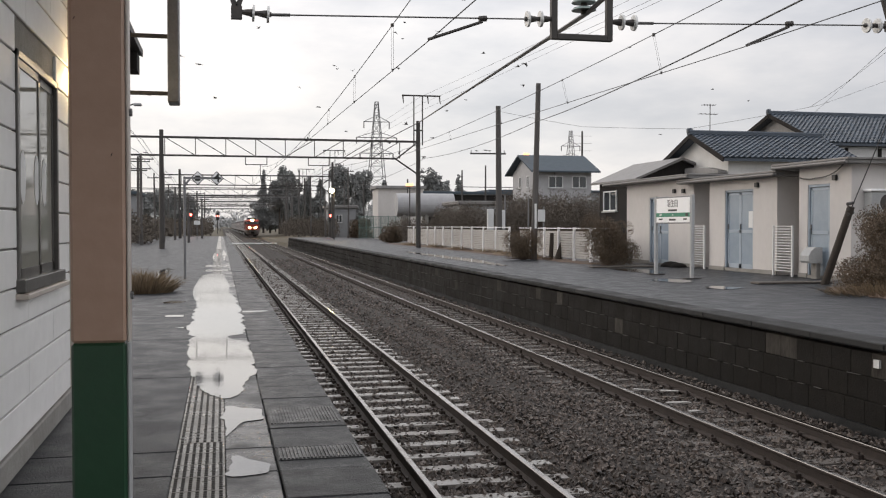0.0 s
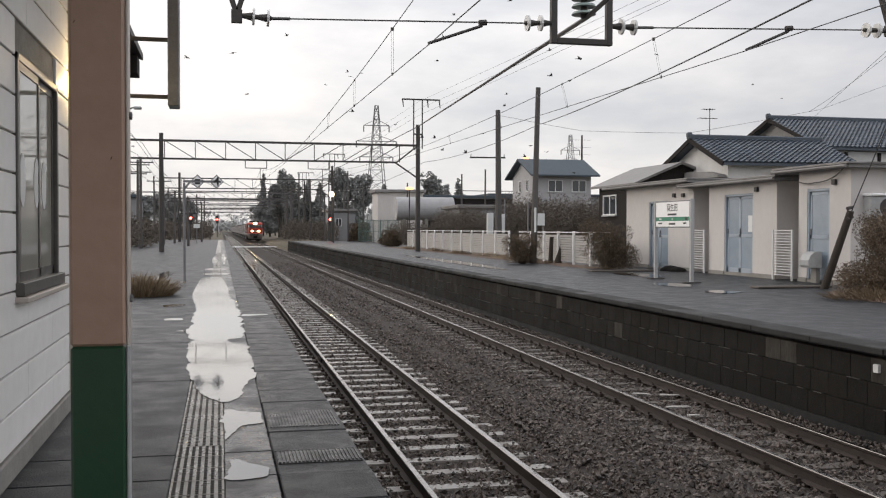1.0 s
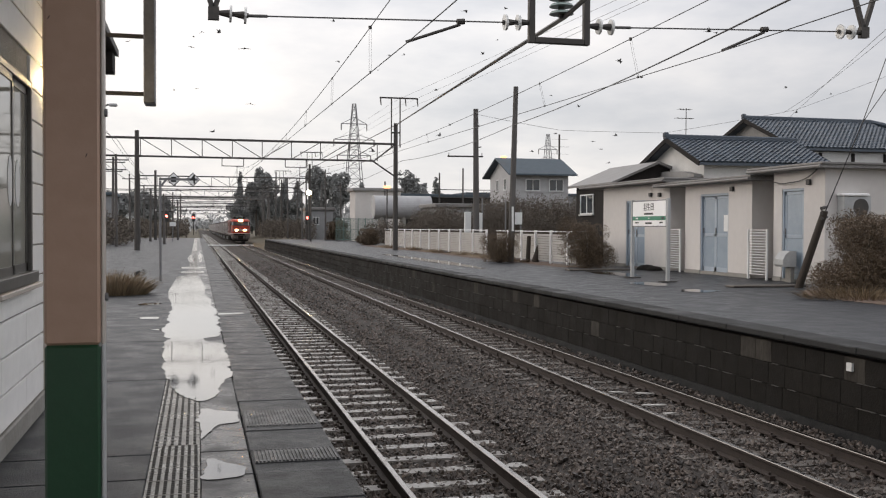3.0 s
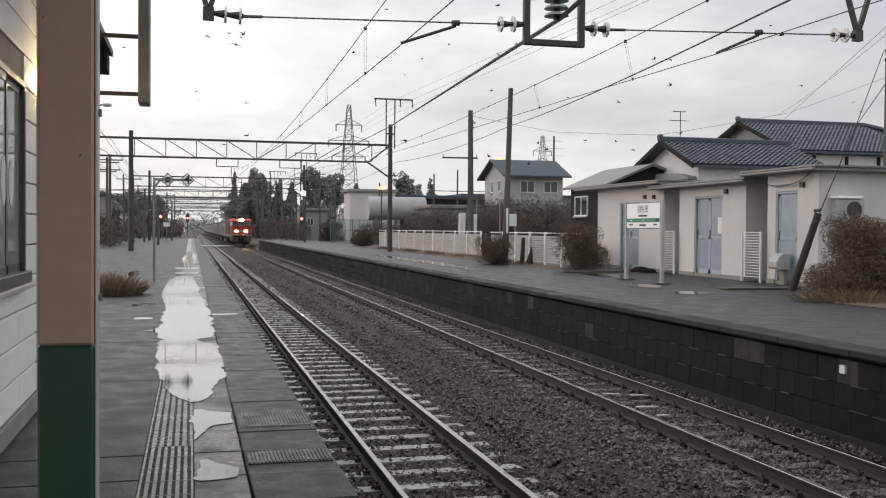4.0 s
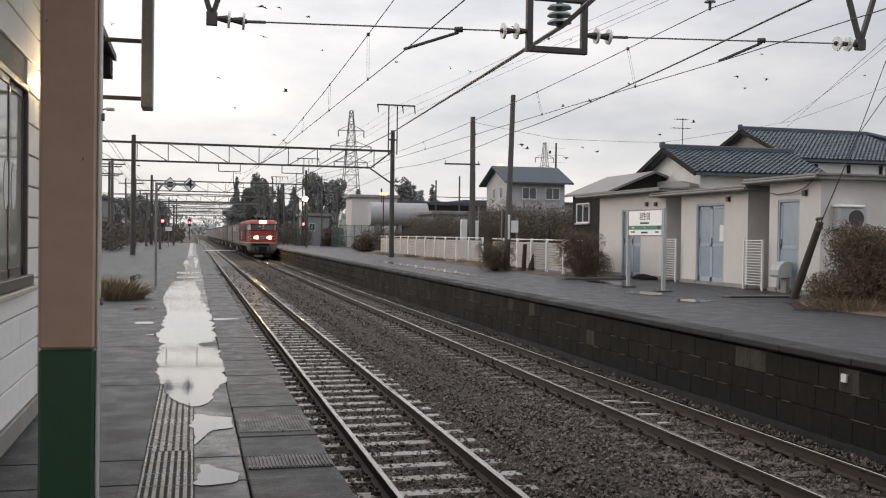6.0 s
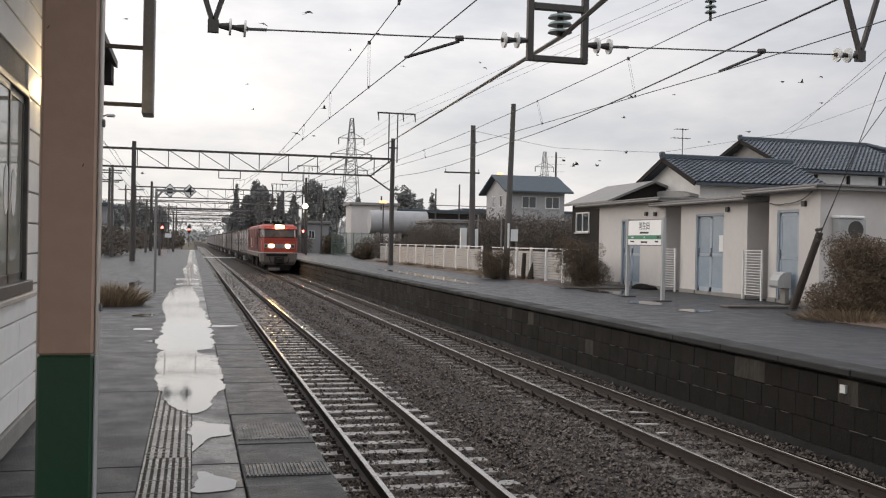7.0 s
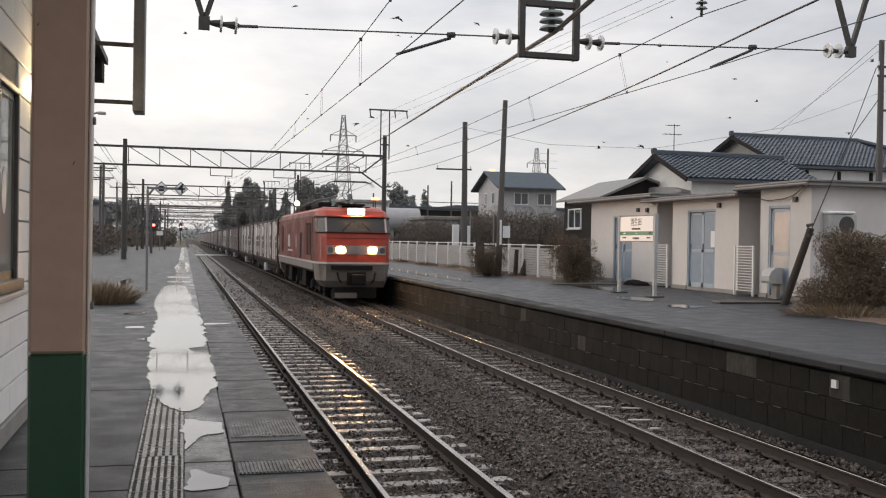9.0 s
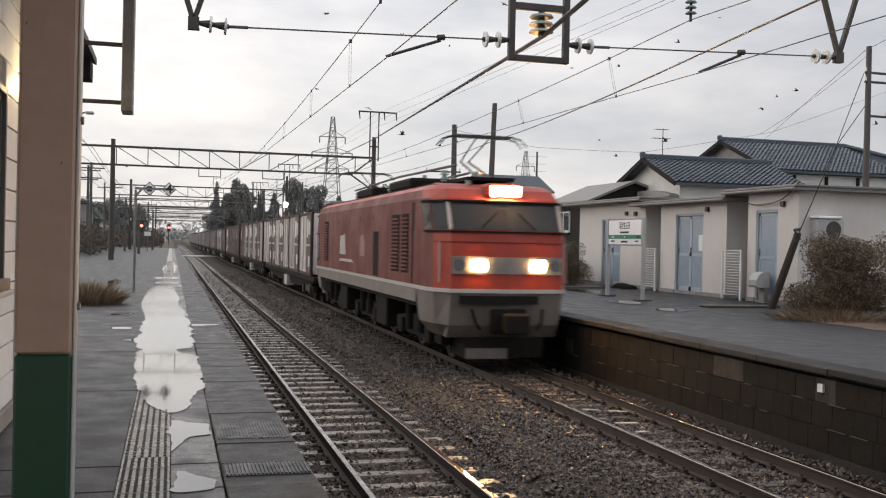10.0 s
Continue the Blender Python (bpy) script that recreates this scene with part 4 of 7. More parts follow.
def overhead_gantry(y, x0, x1, z0, z1, post_top, cells, mast=False, thick=1.0):
    g = thing("overhead_line_gantry", pose(0, y, 0), "dark steel lattice gantry spanning the tracks", "gantry", "line gantries")
    for x, top in ((x0, post_top[0]), (x1, post_top[1])):
        bm = bmesh.new()
        rod(bm, (x, 0, -0.1), (x, 0, top), 0.17 * thick, 0.13 * thick, 10)
        part("post", bm, M["dark_steel"], g)
    bm = bmesh.new()
    beam(bm, (x0 - 1.9, 0, z1), (x1, 0, z1), 0.13 * thick)
    part("top_chord", bm, M["dark_steel"], g)
    bm = bmesh.new()
    beam(bm, (x0 - 1.9, 0, z0), (x1 - 1.4, 0, z0), 0.11 * thick)
    beam(bm, (x1 - 1.4, 0, z0), (x1, 0, z1), 0.09)
    beam(bm, (x1 - 1.5, 0, z0), (x1, 0, z0 - 1.0), 0.09)
    part("bottom_chord", bm, M["dark_steel"], g)
    L = (x1 - 1.4 - x0) / cells
    for i in range(cells + 1):
        x = x0 + 0.2 + i * L
        bm = bmesh.new()
        beam(bm, (x, 0, z0), (x, 0, z1), 0.05)
        if i < cells:
            a, b = (z1, z0) if i < cells / 2 - 0.5 else (z0, z1)
            beam(bm, (x, 0, a), (x + L, 0, b), 0.045)
        part("web_bar", bm, M["dark_steel"], g)
    if mast:
        bm = bmesh.new()
        for dx in (-0.28, 0.28):
            beam(bm, (x1 + dx, 0, z1 - 0.2), (x1 + dx, 0, z1 + 2.95), 0.07)
        beam(bm, (x1 - 1.05, 0, z1 + 2.95), (x1 + 1.45, 0, z1 + 2.95), 0.09)
        beam(bm, (x1 - 0.3, 0, post_top[1] - 0.6), (x1 + 0.3, 0, post_top[1] - 0.6), 0.09)
        part("mast", bm, M["dark_steel"], g)
        for dx in (-1.0, 0.62, 1.4):
            bm = bmesh.new()
            rod(bm, (x1 + dx, 0, z1 + 2.92), (x1 + dx + 0.05, 0, z1 + 2.45), 0.045, 0.03, 6)
            part("insulator", bm, M["dark_steel"], g)
    for x in TRACKS.values():
        bm = bmesh.new()
        beam(bm, (x - 0.9, 0, z0), (x - 0.9, 0, z0 - 0.5), 0.05)
        beam(bm, (x + 0.4, 0, z0), (x + 0.4, 0, z0 - 0.5), 0.05)
        beam(bm, (x - 0.9, 0, z0 - 0.5), (x + 0.4, 0, z0 - 0.5), 0.05)
        beam(bm, (x, 0, z0 - 0.5), (x, 0, z0 - 1.4), 0.035)
        beam(bm, (x, 0, z0 - 1.4), (x + 0.9, 0, z0 - 1.5), 0.035)
        part("drop_bracket", bm, M["dark_steel"], g)
    return g


def wire(name, pts, r, label, sag=0.0, material="wire"):
    """A hanging wire through points; each span sags by a share of its length."""
    out = []
    for a, b in zip(pts[:-1], pts[1:]):
        a, b = Vector(a), Vector(b)
        n = 14
        for i in range(n):
            t = i / n
            p = a.lerp(b, t)
            p.z -= 4 * sag * t * (1 - t) * (b - a).length
            out.append(p)
    out.append(Vector(pts[-1]))
    bm = bmesh.new()
    rings = []
    for i, p in enumerate(out):
        d = (out[min(i + 1, len(out) - 1)] - out[max(i - 1, 0)]).normalized()
        q = d.to_track_quat("Z", "Y").to_matrix()
        rings.append([bm.verts.new(p + q @ Vector((math.cos(k * math.tau / 5) * r, math.sin(k * math.tau / 5) * r, 0))) for k in range(5)])
    for u, v in zip(rings[:-1], rings[1:]):
        for k in range(5):
            bm.faces.new((u[k], u[(k + 1) % 5], v[(k + 1) % 5], v[k]))
    return tagged(part(name, bm, M[material]), label, "wire", "overhead wires")


def disc_insulator(parent, a, b, n, r):
    """A string of porcelain discs from a to b, each on its dark cap."""
    a, b = Vector(a), Vector(b)
    for i in range(n):
        p0, p1 = a.lerp(b, i / n), a.lerp(b, (i + 1) / n)
        bm = bmesh.new()
        rod(bm, p0.lerp(p1, 0.7), p0.lerp(p1, 0.86), r, r, 14)
        o = part("insulator", bm, M["insulator"], parent, "white porcelain disc")
        bm = bmesh.new()
        rod(bm, p0, p0.lerp(p1, 0.72), r * 0.28, r * 0.5, 8)
        rod(bm, p0.lerp(p1, 0.86), p1, r * 0.3, r * 0.3, 8)
        part("cap", bm, M["dark_steel"], o)


def near_gantry():
    """The gantry over the camera's end of the tracks: hanging frames, insulators, span wires and arms."""
    Y = 11.2
    g = thing("overhead_line_gantry", pose(0, Y, 0), "dark steel gantry with hanging frames, porcelain insulators and a span wire", "gantry", "line gantries")
    bm = bmesh.new()
    beam(bm, (-6, 0, 5.25), (13, 0, 5.25), 0.14)
    beam(bm, (-6, 0, 6.1), (13, 0, 6.1), 0.14)
    part("beam", bm, M["dark_steel"], g)
    for x in (-6, 13):
        bm = bmesh.new()
        rod(bm, (x, 0, -0.1), (x, 0, 6.4), 0.17, 0.14, 10)
        part("post", bm, M["dark_steel"], g)
    bm = bmesh.new()
    w = 0.075
    for x in (3.88, 4.58):
        box(bm, x - w / 2, x + w / 2, -0.04, 0.04, 3.63, 5.2, 0.006)
    box(bm, 3.88 + w / 2, 4.58 - w / 2, -0.04, 0.04, 3.63, 3.70, 0.006)
    box(bm, 3.88 + w / 2, 4.58 - w / 2, -0.04, 0.04, 4.25, 4.33, 0.006)
    part("hanging_frame", bm, M["dark_steel"], g)
    for x, z in ((0.18, 3.79), (8.46, 4.01)):
        bm = bmesh.new()
        for s in (-1, 1):
            beam(bm, (x, 0, z), (x + s * 0.42, 0, z + 1.3), 0.055)
        box(bm, x - 0.06, x + 0.06, -0.04, 0.04, z - 0.09, z + 0.05)
        part("vee_bracket", bm, M["dark_steel"], g)
    runs = [((0.24, 0, 3.78), (0.56, 0, 3.765), 2), ((3.84, 0, 3.87), (3.52, 0, 3.855), 2), ((4.62, 0, 3.87), (4.94, 0, 3.87), 2), ((8.40, 0, 3.99), (8.08, 0, 3.985), 2)]
    for a, b, n in runs:
        disc_insulator(g, a, b, n, 0.095)
    bw, bd = bmesh.new(), bmesh.new()
    for z in (4.2, 4.11, 4.02):
        rod(bw, (4.26, 0, z), (4.26, 0, z - 0.03), 0.13, 0.15, 14)
    rod(bd, (4.26, 0, 4.26), (4.26, 0, 3.95), 0.04, sides=8)
    o = part("insulator", bw, M["insulator_green"], g, "grey-green porcelain discs")
    part("core", bd, M["dark_steel"], o)
    for x, z in ((2.27, 4.17), (6.27, 4.29)):
        bw, bd = bmesh.new(), bmesh.new()
        for k in range(3):
            rod(bw, (x, 0, z + 0.10 + k * 0.07), (x, 0, z + 0.12 + k * 0.07), 0.075, 0.06, 12)
        rod(bd, (x, 0, z), (x, 0, z + 0.42), 0.018, sides=6)
        box(bd, x - 0.42, x + 0.3, -0.06, 0.06, z + 0.33, z + 0.40)
        beam(bd, (x, 0, z + 0.4), (x, 0, 5.2), 0.05)
        o = part("insulator", bw, M["insulator_green"], g)
        part("hanger", bd, M["dark_steel"], o)
    for (a, b) in (((3.0, 0, 3.80), (2.35, 0.0, 3.565)), ((7.0, 0, 3.92), (6.41, 0, 3.66))):
        bm = bmesh.new()
        rod(bm, a, b, 0.018, sides=8)
        rod(bm, (a[0] - 0.04, 0, a[2] + 0.03), (a[0] + 0.05, 0, a[2] + 0.04), 0.035, sides=8)
        part("steady_arm", bm, M["dark_steel"], g)
    for a, b in (((0.56, 0, 3.765), (3.52, 0, 3.855)), ((4.94, 0, 3.87), (8.08, 0, 3.985))):
        bm = bmesh.new()
        rod(bm, a, b, 0.009, sides=6)
        c = Vector(a).lerp(Vector(b), 0.07)
        rod(bm, a, c, 0.018, sides=6)
        part("span_wire", bm, M["wire"], g)


def overhead_wires():
    # per track: contact height and messenger height at the near gantry, contact height at the next one, sag, offsets
    runs = ((3.545, 4.29, 4.15, 0.0138, -0.05, -0.06), (3.65, 4.31, 4.24, 0.0118, 0.16, 0.02))
    for x, (zc0, zm0, zc1, sag, oc, om) in zip(TRACKS.values(), runs):
        s = 0.12
        stag = [(-40, s), (11.2, oc), (62, -s), (112, s), (162, -s), (212, s), (262, -s), (400, 0)]
        wire("contact_wire", [(x + o, y, 3.5 if y < 0 else zc0 if y < 20 else zc1) for y, o in stag], 0.0065, "thin dark overhead contact wire above the rails", 0.0)
        wire("messenger_wire", [(x + (om if y == 11.2 else 0.02), y, 4.3 if y < 0 else zm0 if y < 20 else 5.1) for y, o in stag], 0.0065, "sagging messenger wire that carries the contact wire", sag)
        for y in (13.6, 17.6, 22.0, 27.0, 32.0, 37.0, 43.0, 48.0, 53.0, 58.0):
            t = (y - 11.2) / 50.8
            xo = x + oc * (1 - t) - s * t
            xm = x + om * (1 - t) + 0.02 * t
            zc = zc0 + (zc1 - zc0) * t
            zm = zm0 + (5.1 - zm0) * t - 4 * sag * 50.8 * t * (1 - t)
            bm = bmesh.new()
            for dx in (-0.015, 0.015):
                rod(bm, (xo + dx, y, zc), (xm + dx, y, zm), 0.002, sides=4)
            rod(bm, (xm, y, zm - 0.022), (xm, y, zm + 0.022), 0.024 if y < 16 else 0.01, sides=8)
            rod(bm, (xo, y, zc - 0.015), (xo, y, zc + 0.025), 0.012, sides=6)
            tagged(part("dropper", bm, M["wire"]), "thin dropper between contact and messenger wire", "wire", "droppers")
    wire("feeder_cable", [(-2.0, -40, 4.4), (4.30, 11.2, 3.96), (12.36, 62, 8.0), (12.4, 112, 8.05), (12.4, 262, 8.1)], 0.03, "thick black feeder cable", 0.0)
    wire("return_cable", [(2.0, -30, 4.6), (7.19, 11.2, 4.27), (12.78, 39, 5.72)], 0.014, "black line cable on the pole tops", 0.004)
    wire("return_cable", [(12.78, 39, 5.72), (12.8, 62, 5.74), (13.0, 112, 5.8), (13.1, 162, 5.8)], 0.014, "black line cable on the pole tops", 0.011)
    for zn, zf, o in ((7.66, 9.6, 0.0), (7.5, 8.71, 0.0), (7.55, 9.2, 0.15)):
        wire("high_line_wire", [(12.4 + o, 5, zn), (12.4 + o, 62, zf), (12.6, 162, zf + 0.1), (12.8, 262, zf + 0.2)], 0.006, "fine high line wire", 0.001)
    wire("service_wire", [(14.9, 52, 7.66), (19.3, 51, 6.83), (25.16, 50, 6.75), (33.31, 50, 8.28), (44, 50, 12.2)], 0.009, "thin black service wire between poles", 0.004)
    wire("service_wire", [(25.5, 31.95, 9.0), (30, 46, 7.6)], 0.008, "thin black service wire between poles", 0.01)
    wire("service_wire", [(30.3, 46, 7.34), (15.83, 20, 6.23), (13, 11.2, 6.3)], 0.007, "thin black service wire between poles", 0.0)


track("near", TRACKS["near"])
track("far", TRACKS["far"])
platform_left()
platform_right()
puddle("puddle", [(8.17, 0.0, 0.07), (8.38, -0.08, 0.13), (8.62, -0.17, 0.17), (8.85, -0.2, 0.19), (9.1, -0.23, 0.25), (9.37, -0.27, 0.3), (9.75, -0.3, 0.31), (10.38, -0.33, 0.32), (11.09, -0.36, 0.33),
                  (11.77, -0.38, 0.32), (12.2, -0.39, 0.29), (12.35, -0.4, 0.14), (12.82, -0.34, 0.12), (13.0, -0.38, 0.28), (13.57, -0.44, 0.3), (13.9, -0.5, 0.3), (13.98, -0.62, 0.3), (14.08, -0.46, 0.31),
                  (15.05, -0.41, 0.31), (16.05, -0.45, 0.31), (17.18, -0.42, 0.32), (18.14, -0.43, 0.27), (19.62, -0.51, 0.28), (21.35, -0.59, 0.15), (23.4, -0.6, 0.2), (26.6, -0.56, 0.11), (29.0, -0.55, 0.08), (29.4, -0.3, -0.1)],
       1, "long shallow rain puddle mirroring the pale sky", 0.034)
puddle("puddle", [(6.7, 0.022, 0.03), (6.83, 0.022, 0.06), (7.03, 0.022, 0.11), (7.17, 0.022, 0.17), (7.22, 0.022, 0.3), (7.45, 0.022, 0.31), (7.63, 0.022, 0.305), (7.72, 0.022, 0.14), (7.82, 0.022, 0.08)], 3, "small rain puddle beside the tactile strip", 0.036)
puddle("puddle", [(5.6, 0.06, 0.12), (5.64, 0.03, 0.29), (5.74, 0.03, 0.3), (5.86, 0.03, 0.27), (5.98, 0.05, 0.16), (6.12, 0.06, 0.1)], 4, "small rain puddle beside the tactile strip", 0.036)
puddle("puddle", [(30.9, -0.5, 0.2), (31.8, -0.54, 0.27), (32.3, -0.4, 0.25)], 5, "thin rain puddle on the platform", 0.06)
puddle("puddle", [(34.4, -0.5, 0.1), (35.2, -0.59, 0.31), (36.0, -0.5, 0.2)], 5, "thin rain puddle on the platform", 0.06)
puddle("puddle", [(16.2, 0.33, 0.5), (16.35, 0.32, 0.78), (16.55, 0.36, 0.7)], 16, "thin rain puddle on the edge slabs", 0.015)
puddle("puddle", [(15.65, -0.84, -0.6), (15.85, -0.88, -0.55), (16.0, -0.8, -0.62)], 17, "thin rain puddle on the platform", 0.015)
puddle("puddle", [(40, -0.28, -0.2), (46, -0.4, -0.1), (52, -0.3, -0.22)], 6, "thin rain puddle on the platform", 0.05)
puddle("puddle", [(40, 0.1, 0.16), (50, 0.06, 0.26), (58, 0.1, 0.12)], 7, "thin rain puddle on the platform", 0.05)
puddle("puddle", [(28, -1.7, -1.66), (31, -1.9, -1.5), (34, -1.75, -1.7)], 8, "thin rain puddle on the platform", 0.12)
puddle("puddle", [(18.4, -1.0, -0.8), (18.7, -1.05, -0.55), (19.0, -0.9, -0.7)], 9, "small rain puddle on the platform", 0.06)
puddle("puddle", [(19.8, 10.9, 11.1), (20.4, 10.7, 11.6), (21.0, 11.0, 11.3)], 12, "shallow rain puddle on the far platform", 0.1)
puddle("puddle", [(22.4, 11.0, 11.4), (23.4, 10.8, 11.9), (24.2, 11.2, 11.5)], 13, "shallow rain puddle on the far platform", 0.1)
puddle("puddle", [(27.0, 12.4, 12.8), (29.0, 12.2, 13.4), (31.0, 12.6, 12.9)], 14, "shallow rain puddle on the far platform", 0.14)
puddle("puddle", [(33, 9.6, 9.8), (40, 9.4, 10.4), (52, 9.6, 9.9)], 15, "shallow rain puddle on the far platform", 0.14)
puddle("verge", [(33.5, 12.9, 13.85), (40, 12.9, 14.2), (46, 12.6, 14.25), (56, 12.9, 14.25), (70, 12.6, 14.25), (78, 12.9, 14.0)], 21, "brown leaf litter along the fence foot", 0.5, 0.1, "litter", "leaf litter", "verges")
puddle("verge", [(12.5, 12.4, 16.4), (16, 12.5, 16.4), (18.6, 12.6, 15.5), (19.6, 13.3, 14.6), (20.2, 13.8, 14.0)], 22, "brown leaf litter under the large bush", 0.2, 0.1, "litter", "leaf litter", "verges")
station_house()
canopy_post()
canopy()
hanging_sign_frame()
platform_shelter_roof()
marker_post()
dry_clump("grass_clump", -1.65, 21.6, 1.3, 1.3, 0.6, 2600, M["dry_grass"], "dry brown grass clump on the near platform", 5)
name_board()
shed(30.5, 36.1, 2.6, 3.0, (30.2, 37.6, 0.35, 3.0), [(32.4, 34.0, 0.05, 2.45, 2)], "cream rendered platform shed with an open porch doorway")
shed(25.4, 29.4, 2.4, 2.82, (25.0, 31.0, 0.3, 2.8), [(26.7, 28.4, 0.1, 2.52, 2)], "cream rendered platform shed with a blue double door")
shed(22.0, 24.3, 8.0, 2.98, (21.7, 25.1, 0.3, 3.0), [(22.9, 23.9, 0.08, 2.52, 1)], "cream rendered platform shed with a blue single door")
louvre_screen(29.9, 15.4, 0.9)
louvre_screen(24.85, 15.4, 0.95)
platform_fence(48.0, 76.0, 14.3, 11, 1.32)
platform_fence(33.8, 45.0, 13.9, 6, 1.3)


def wall_unit():
    """Outdoor air unit with a hood on the side of the last shed, cables and the leaning prop beside it."""
    a = thing("air_conditioner_unit", pose(16.3, 22.0, 1.72), "off-white wall-hung air conditioner unit with a grille", "air conditioner")
    boxes("case", [(-0.4, 0.4, -0.3, 0.0, 0, 0.55)], M["grey_paint"], a, bevel=0.02)
    for i in range(8):
        boxes("grille_bar", [(-0.36, -0.18, -0.312, -0.301, 0.07 + i * 0.055, 0.09 + i * 0.055)], M["grey_paint"], a)
    for x in (-0.33, 0.33):
        boxes("bracket", [(x - 0.025, x + 0.025, -0.3, 0.0, -0.06, 0.0)], M["steel"], a)
    boxes("top_cap", [(-0.44, 0.3, -0.36, 0.0, 0.55, 0.62)], M["sign_white"], a, "white top cap", bevel=0.02)
    bm = bmesh.new()
    rod(bm, (0.08, -0.3, 0.27), (0.08, -0.316, 0.27), 0.22, sides=24)
    part("fan_guard", bm, M["dark_steel"], a, "dark round fan opening")
    b = thing("meter_box", pose(15.28, 23.3, 0.42), "grey steel cabinet with a sloping lid beside the shed door", "cabinet")
    bm = bmesh.new()
    prism(bm, [(-0.2, 0.06), (-0.16, 0.0), (0.2, 0.0), (0.2, 0.42), (0.0, 0.42), (-0.12, 0.34), (-0.2, 0.2)], "y", -0.2, 0.2)
    part("case", bm, M["grey_paint"], b)
    boxes("leg", [(0.08, 0.2, -0.12, 0.12, -0.42, 0.0)], M["concrete"], b)
    p = thing("leaning_prop", pose(14.2, 21.1, 0), "dark timber pole prop leaning against the cable", "pole")
    bm = bmesh.new()
    rod(bm, (0, 0, -0.02), (0.32, -0.55, 1.86), 0.1, 0.085, 10)
    part("shaft", bm, M["bark"], p)
    for top in ((1.63, -1.1, 5.7), (1.78, -1.05, 5.0)):
        bm = bmesh.new()
        rod(bm, (0.31, -0.56, 1.8), (1.13, -0.8, 3.95), 0.014, sides=6)
        rod(bm, (1.13, -0.8, 3.95), top, 0.01, sides=6)
        part("stay", bm, M["wire"], p)
    for z in (1.68, 1.8, 1.92):
        bm = bmesh.new()
        rod(bm, (0.22, -0.56, z), (0.42, -0.5, z + 0.04), 0.045, 0.03, sides=7)
        part("clamp", bm, M["dark_steel"], p)
    wire("shed_cable", [(15.5, 24.2, 2.72), (15.45, 23.4, 2.68), (15.45, 22.6, 2.78), (15.47, 22.2, 3.0)], 0.018, "black cable looped along the shed wall", 0.04)
    for y, z in ((26.45, 2.62), (22.65, 2.66), (31.9, 2.62), (31.2, 2.6)):
        l = tagged(boxes("door_lamp", [(15.47, 15.55, y - 0.08, y + 0.08, z - 0.07, z + 0.07)], M["ink"], bevel=0.01), "small black lamp box above a shed door", "lamp", "door lamps")
    tagged(boxes("notice", [(15.585, 15.60, 26.78, 27.02, 1.35, 1.85)], M["white_paint"]), "white paper notice on the blue door", "notice")
    tagged(boxes("plank", [(12.6, 14.6, 21.35, 21.75, 0.0, 0.05)], M["old_sleeper"], bevel=0.01), "dark wet plank lying on the platform", "plank")
    tagged(boxes("plank", [(12.1, 14.4, 30.9, 31.3, 0.0, 0.05)], M["old_sleeper"], bevel=0.01), "dark wet plank lying on the platform", "plank")
    for y, r in ((32.9, 0.27), (32.35, 0.22)):
        bm = bmesh.new()
        q = bmesh.ops.create_icosphere(bm, subdivisions=2, radius=r)
        for v in bm.verts:
            v.co = Vector((v.co.x * 1.4, v.co.y, abs(v.co.z) * 0.7)) * (1 + 0.2 * noise.noise(v.co * 3))
        o = part("tarpaulin", bm, M["loco_dark"], None)
        o.location = (15.1, y - 1.6, 0)
        tagged(o, "dark tarpaulin heap beside the shed", "heap")


wall_unit()
bush(14.2, 18.7, 3.0, 2.6, 1.9, 62000, 0.021, M["leaf_brown"], "large brown-green bush at the back of the platform", 21)
bush(15.0, 16.2, 3.6, 3.0, 2.15, 52000, 0.022, M["leaf_brown"], "large brown-green bush at the back of the platform", 22)
dry_clump("grass_clump", 13.2, 17.6, 2.4, 1.6, 0.35, 900, M["dry_grass"], "dry leaves and grass at the foot of the bush", 31)
bush(12.2, 39.0, 1.7, 1.5, 1.5, 20000, 0.021, M["leaf_brown"], "dark rounded shrub beside a pole", 23)
bush(13.5, 33.0, 2.2, 1.9, 1.95, 30000, 0.022, M["leaf_brown"], "dark rounded shrub at the back of the platform", 24)
bush(15.6, 112, 3.2, 3.0, 2.5, 8000, 0.08, M["leaf_brown"], "clipped brown shrub on the platform", 25)
bush(13.7, 80, 2.1, 2.0, 1.6, 7000, 0.06, M["leaf_brown"], "clipped brown shrub on the platform", 26)
for i, (x, y) in enumerate(((13.5, 45), (13.8, 50), (13.6, 56), (13.7, 63), (13.4, 70), (13.2, 41))):
    dry_clump("grass_clump", x, y, 0.9, 5.5, 0.3, 500, M["dry_grass"], "dry brown weeds along the fence foot", 40 + i)
for x, y, h, r in ((13.75, 41.2, 1.1, 0.1), (14.0, 41.0, 0.75, 0.16)):
    bm = bmesh.new()
    rod(bm, (0, 0, 0), (0.05 if r < 0.12 else 0.25, 0, h), r, r * 0.85, 9)
    s = part("stump", bm, M["bark"])
    s.location = (x - 0.2, y - 1.8, 0)
    tagged(s, "short dark timber stump by the fence", "stump")

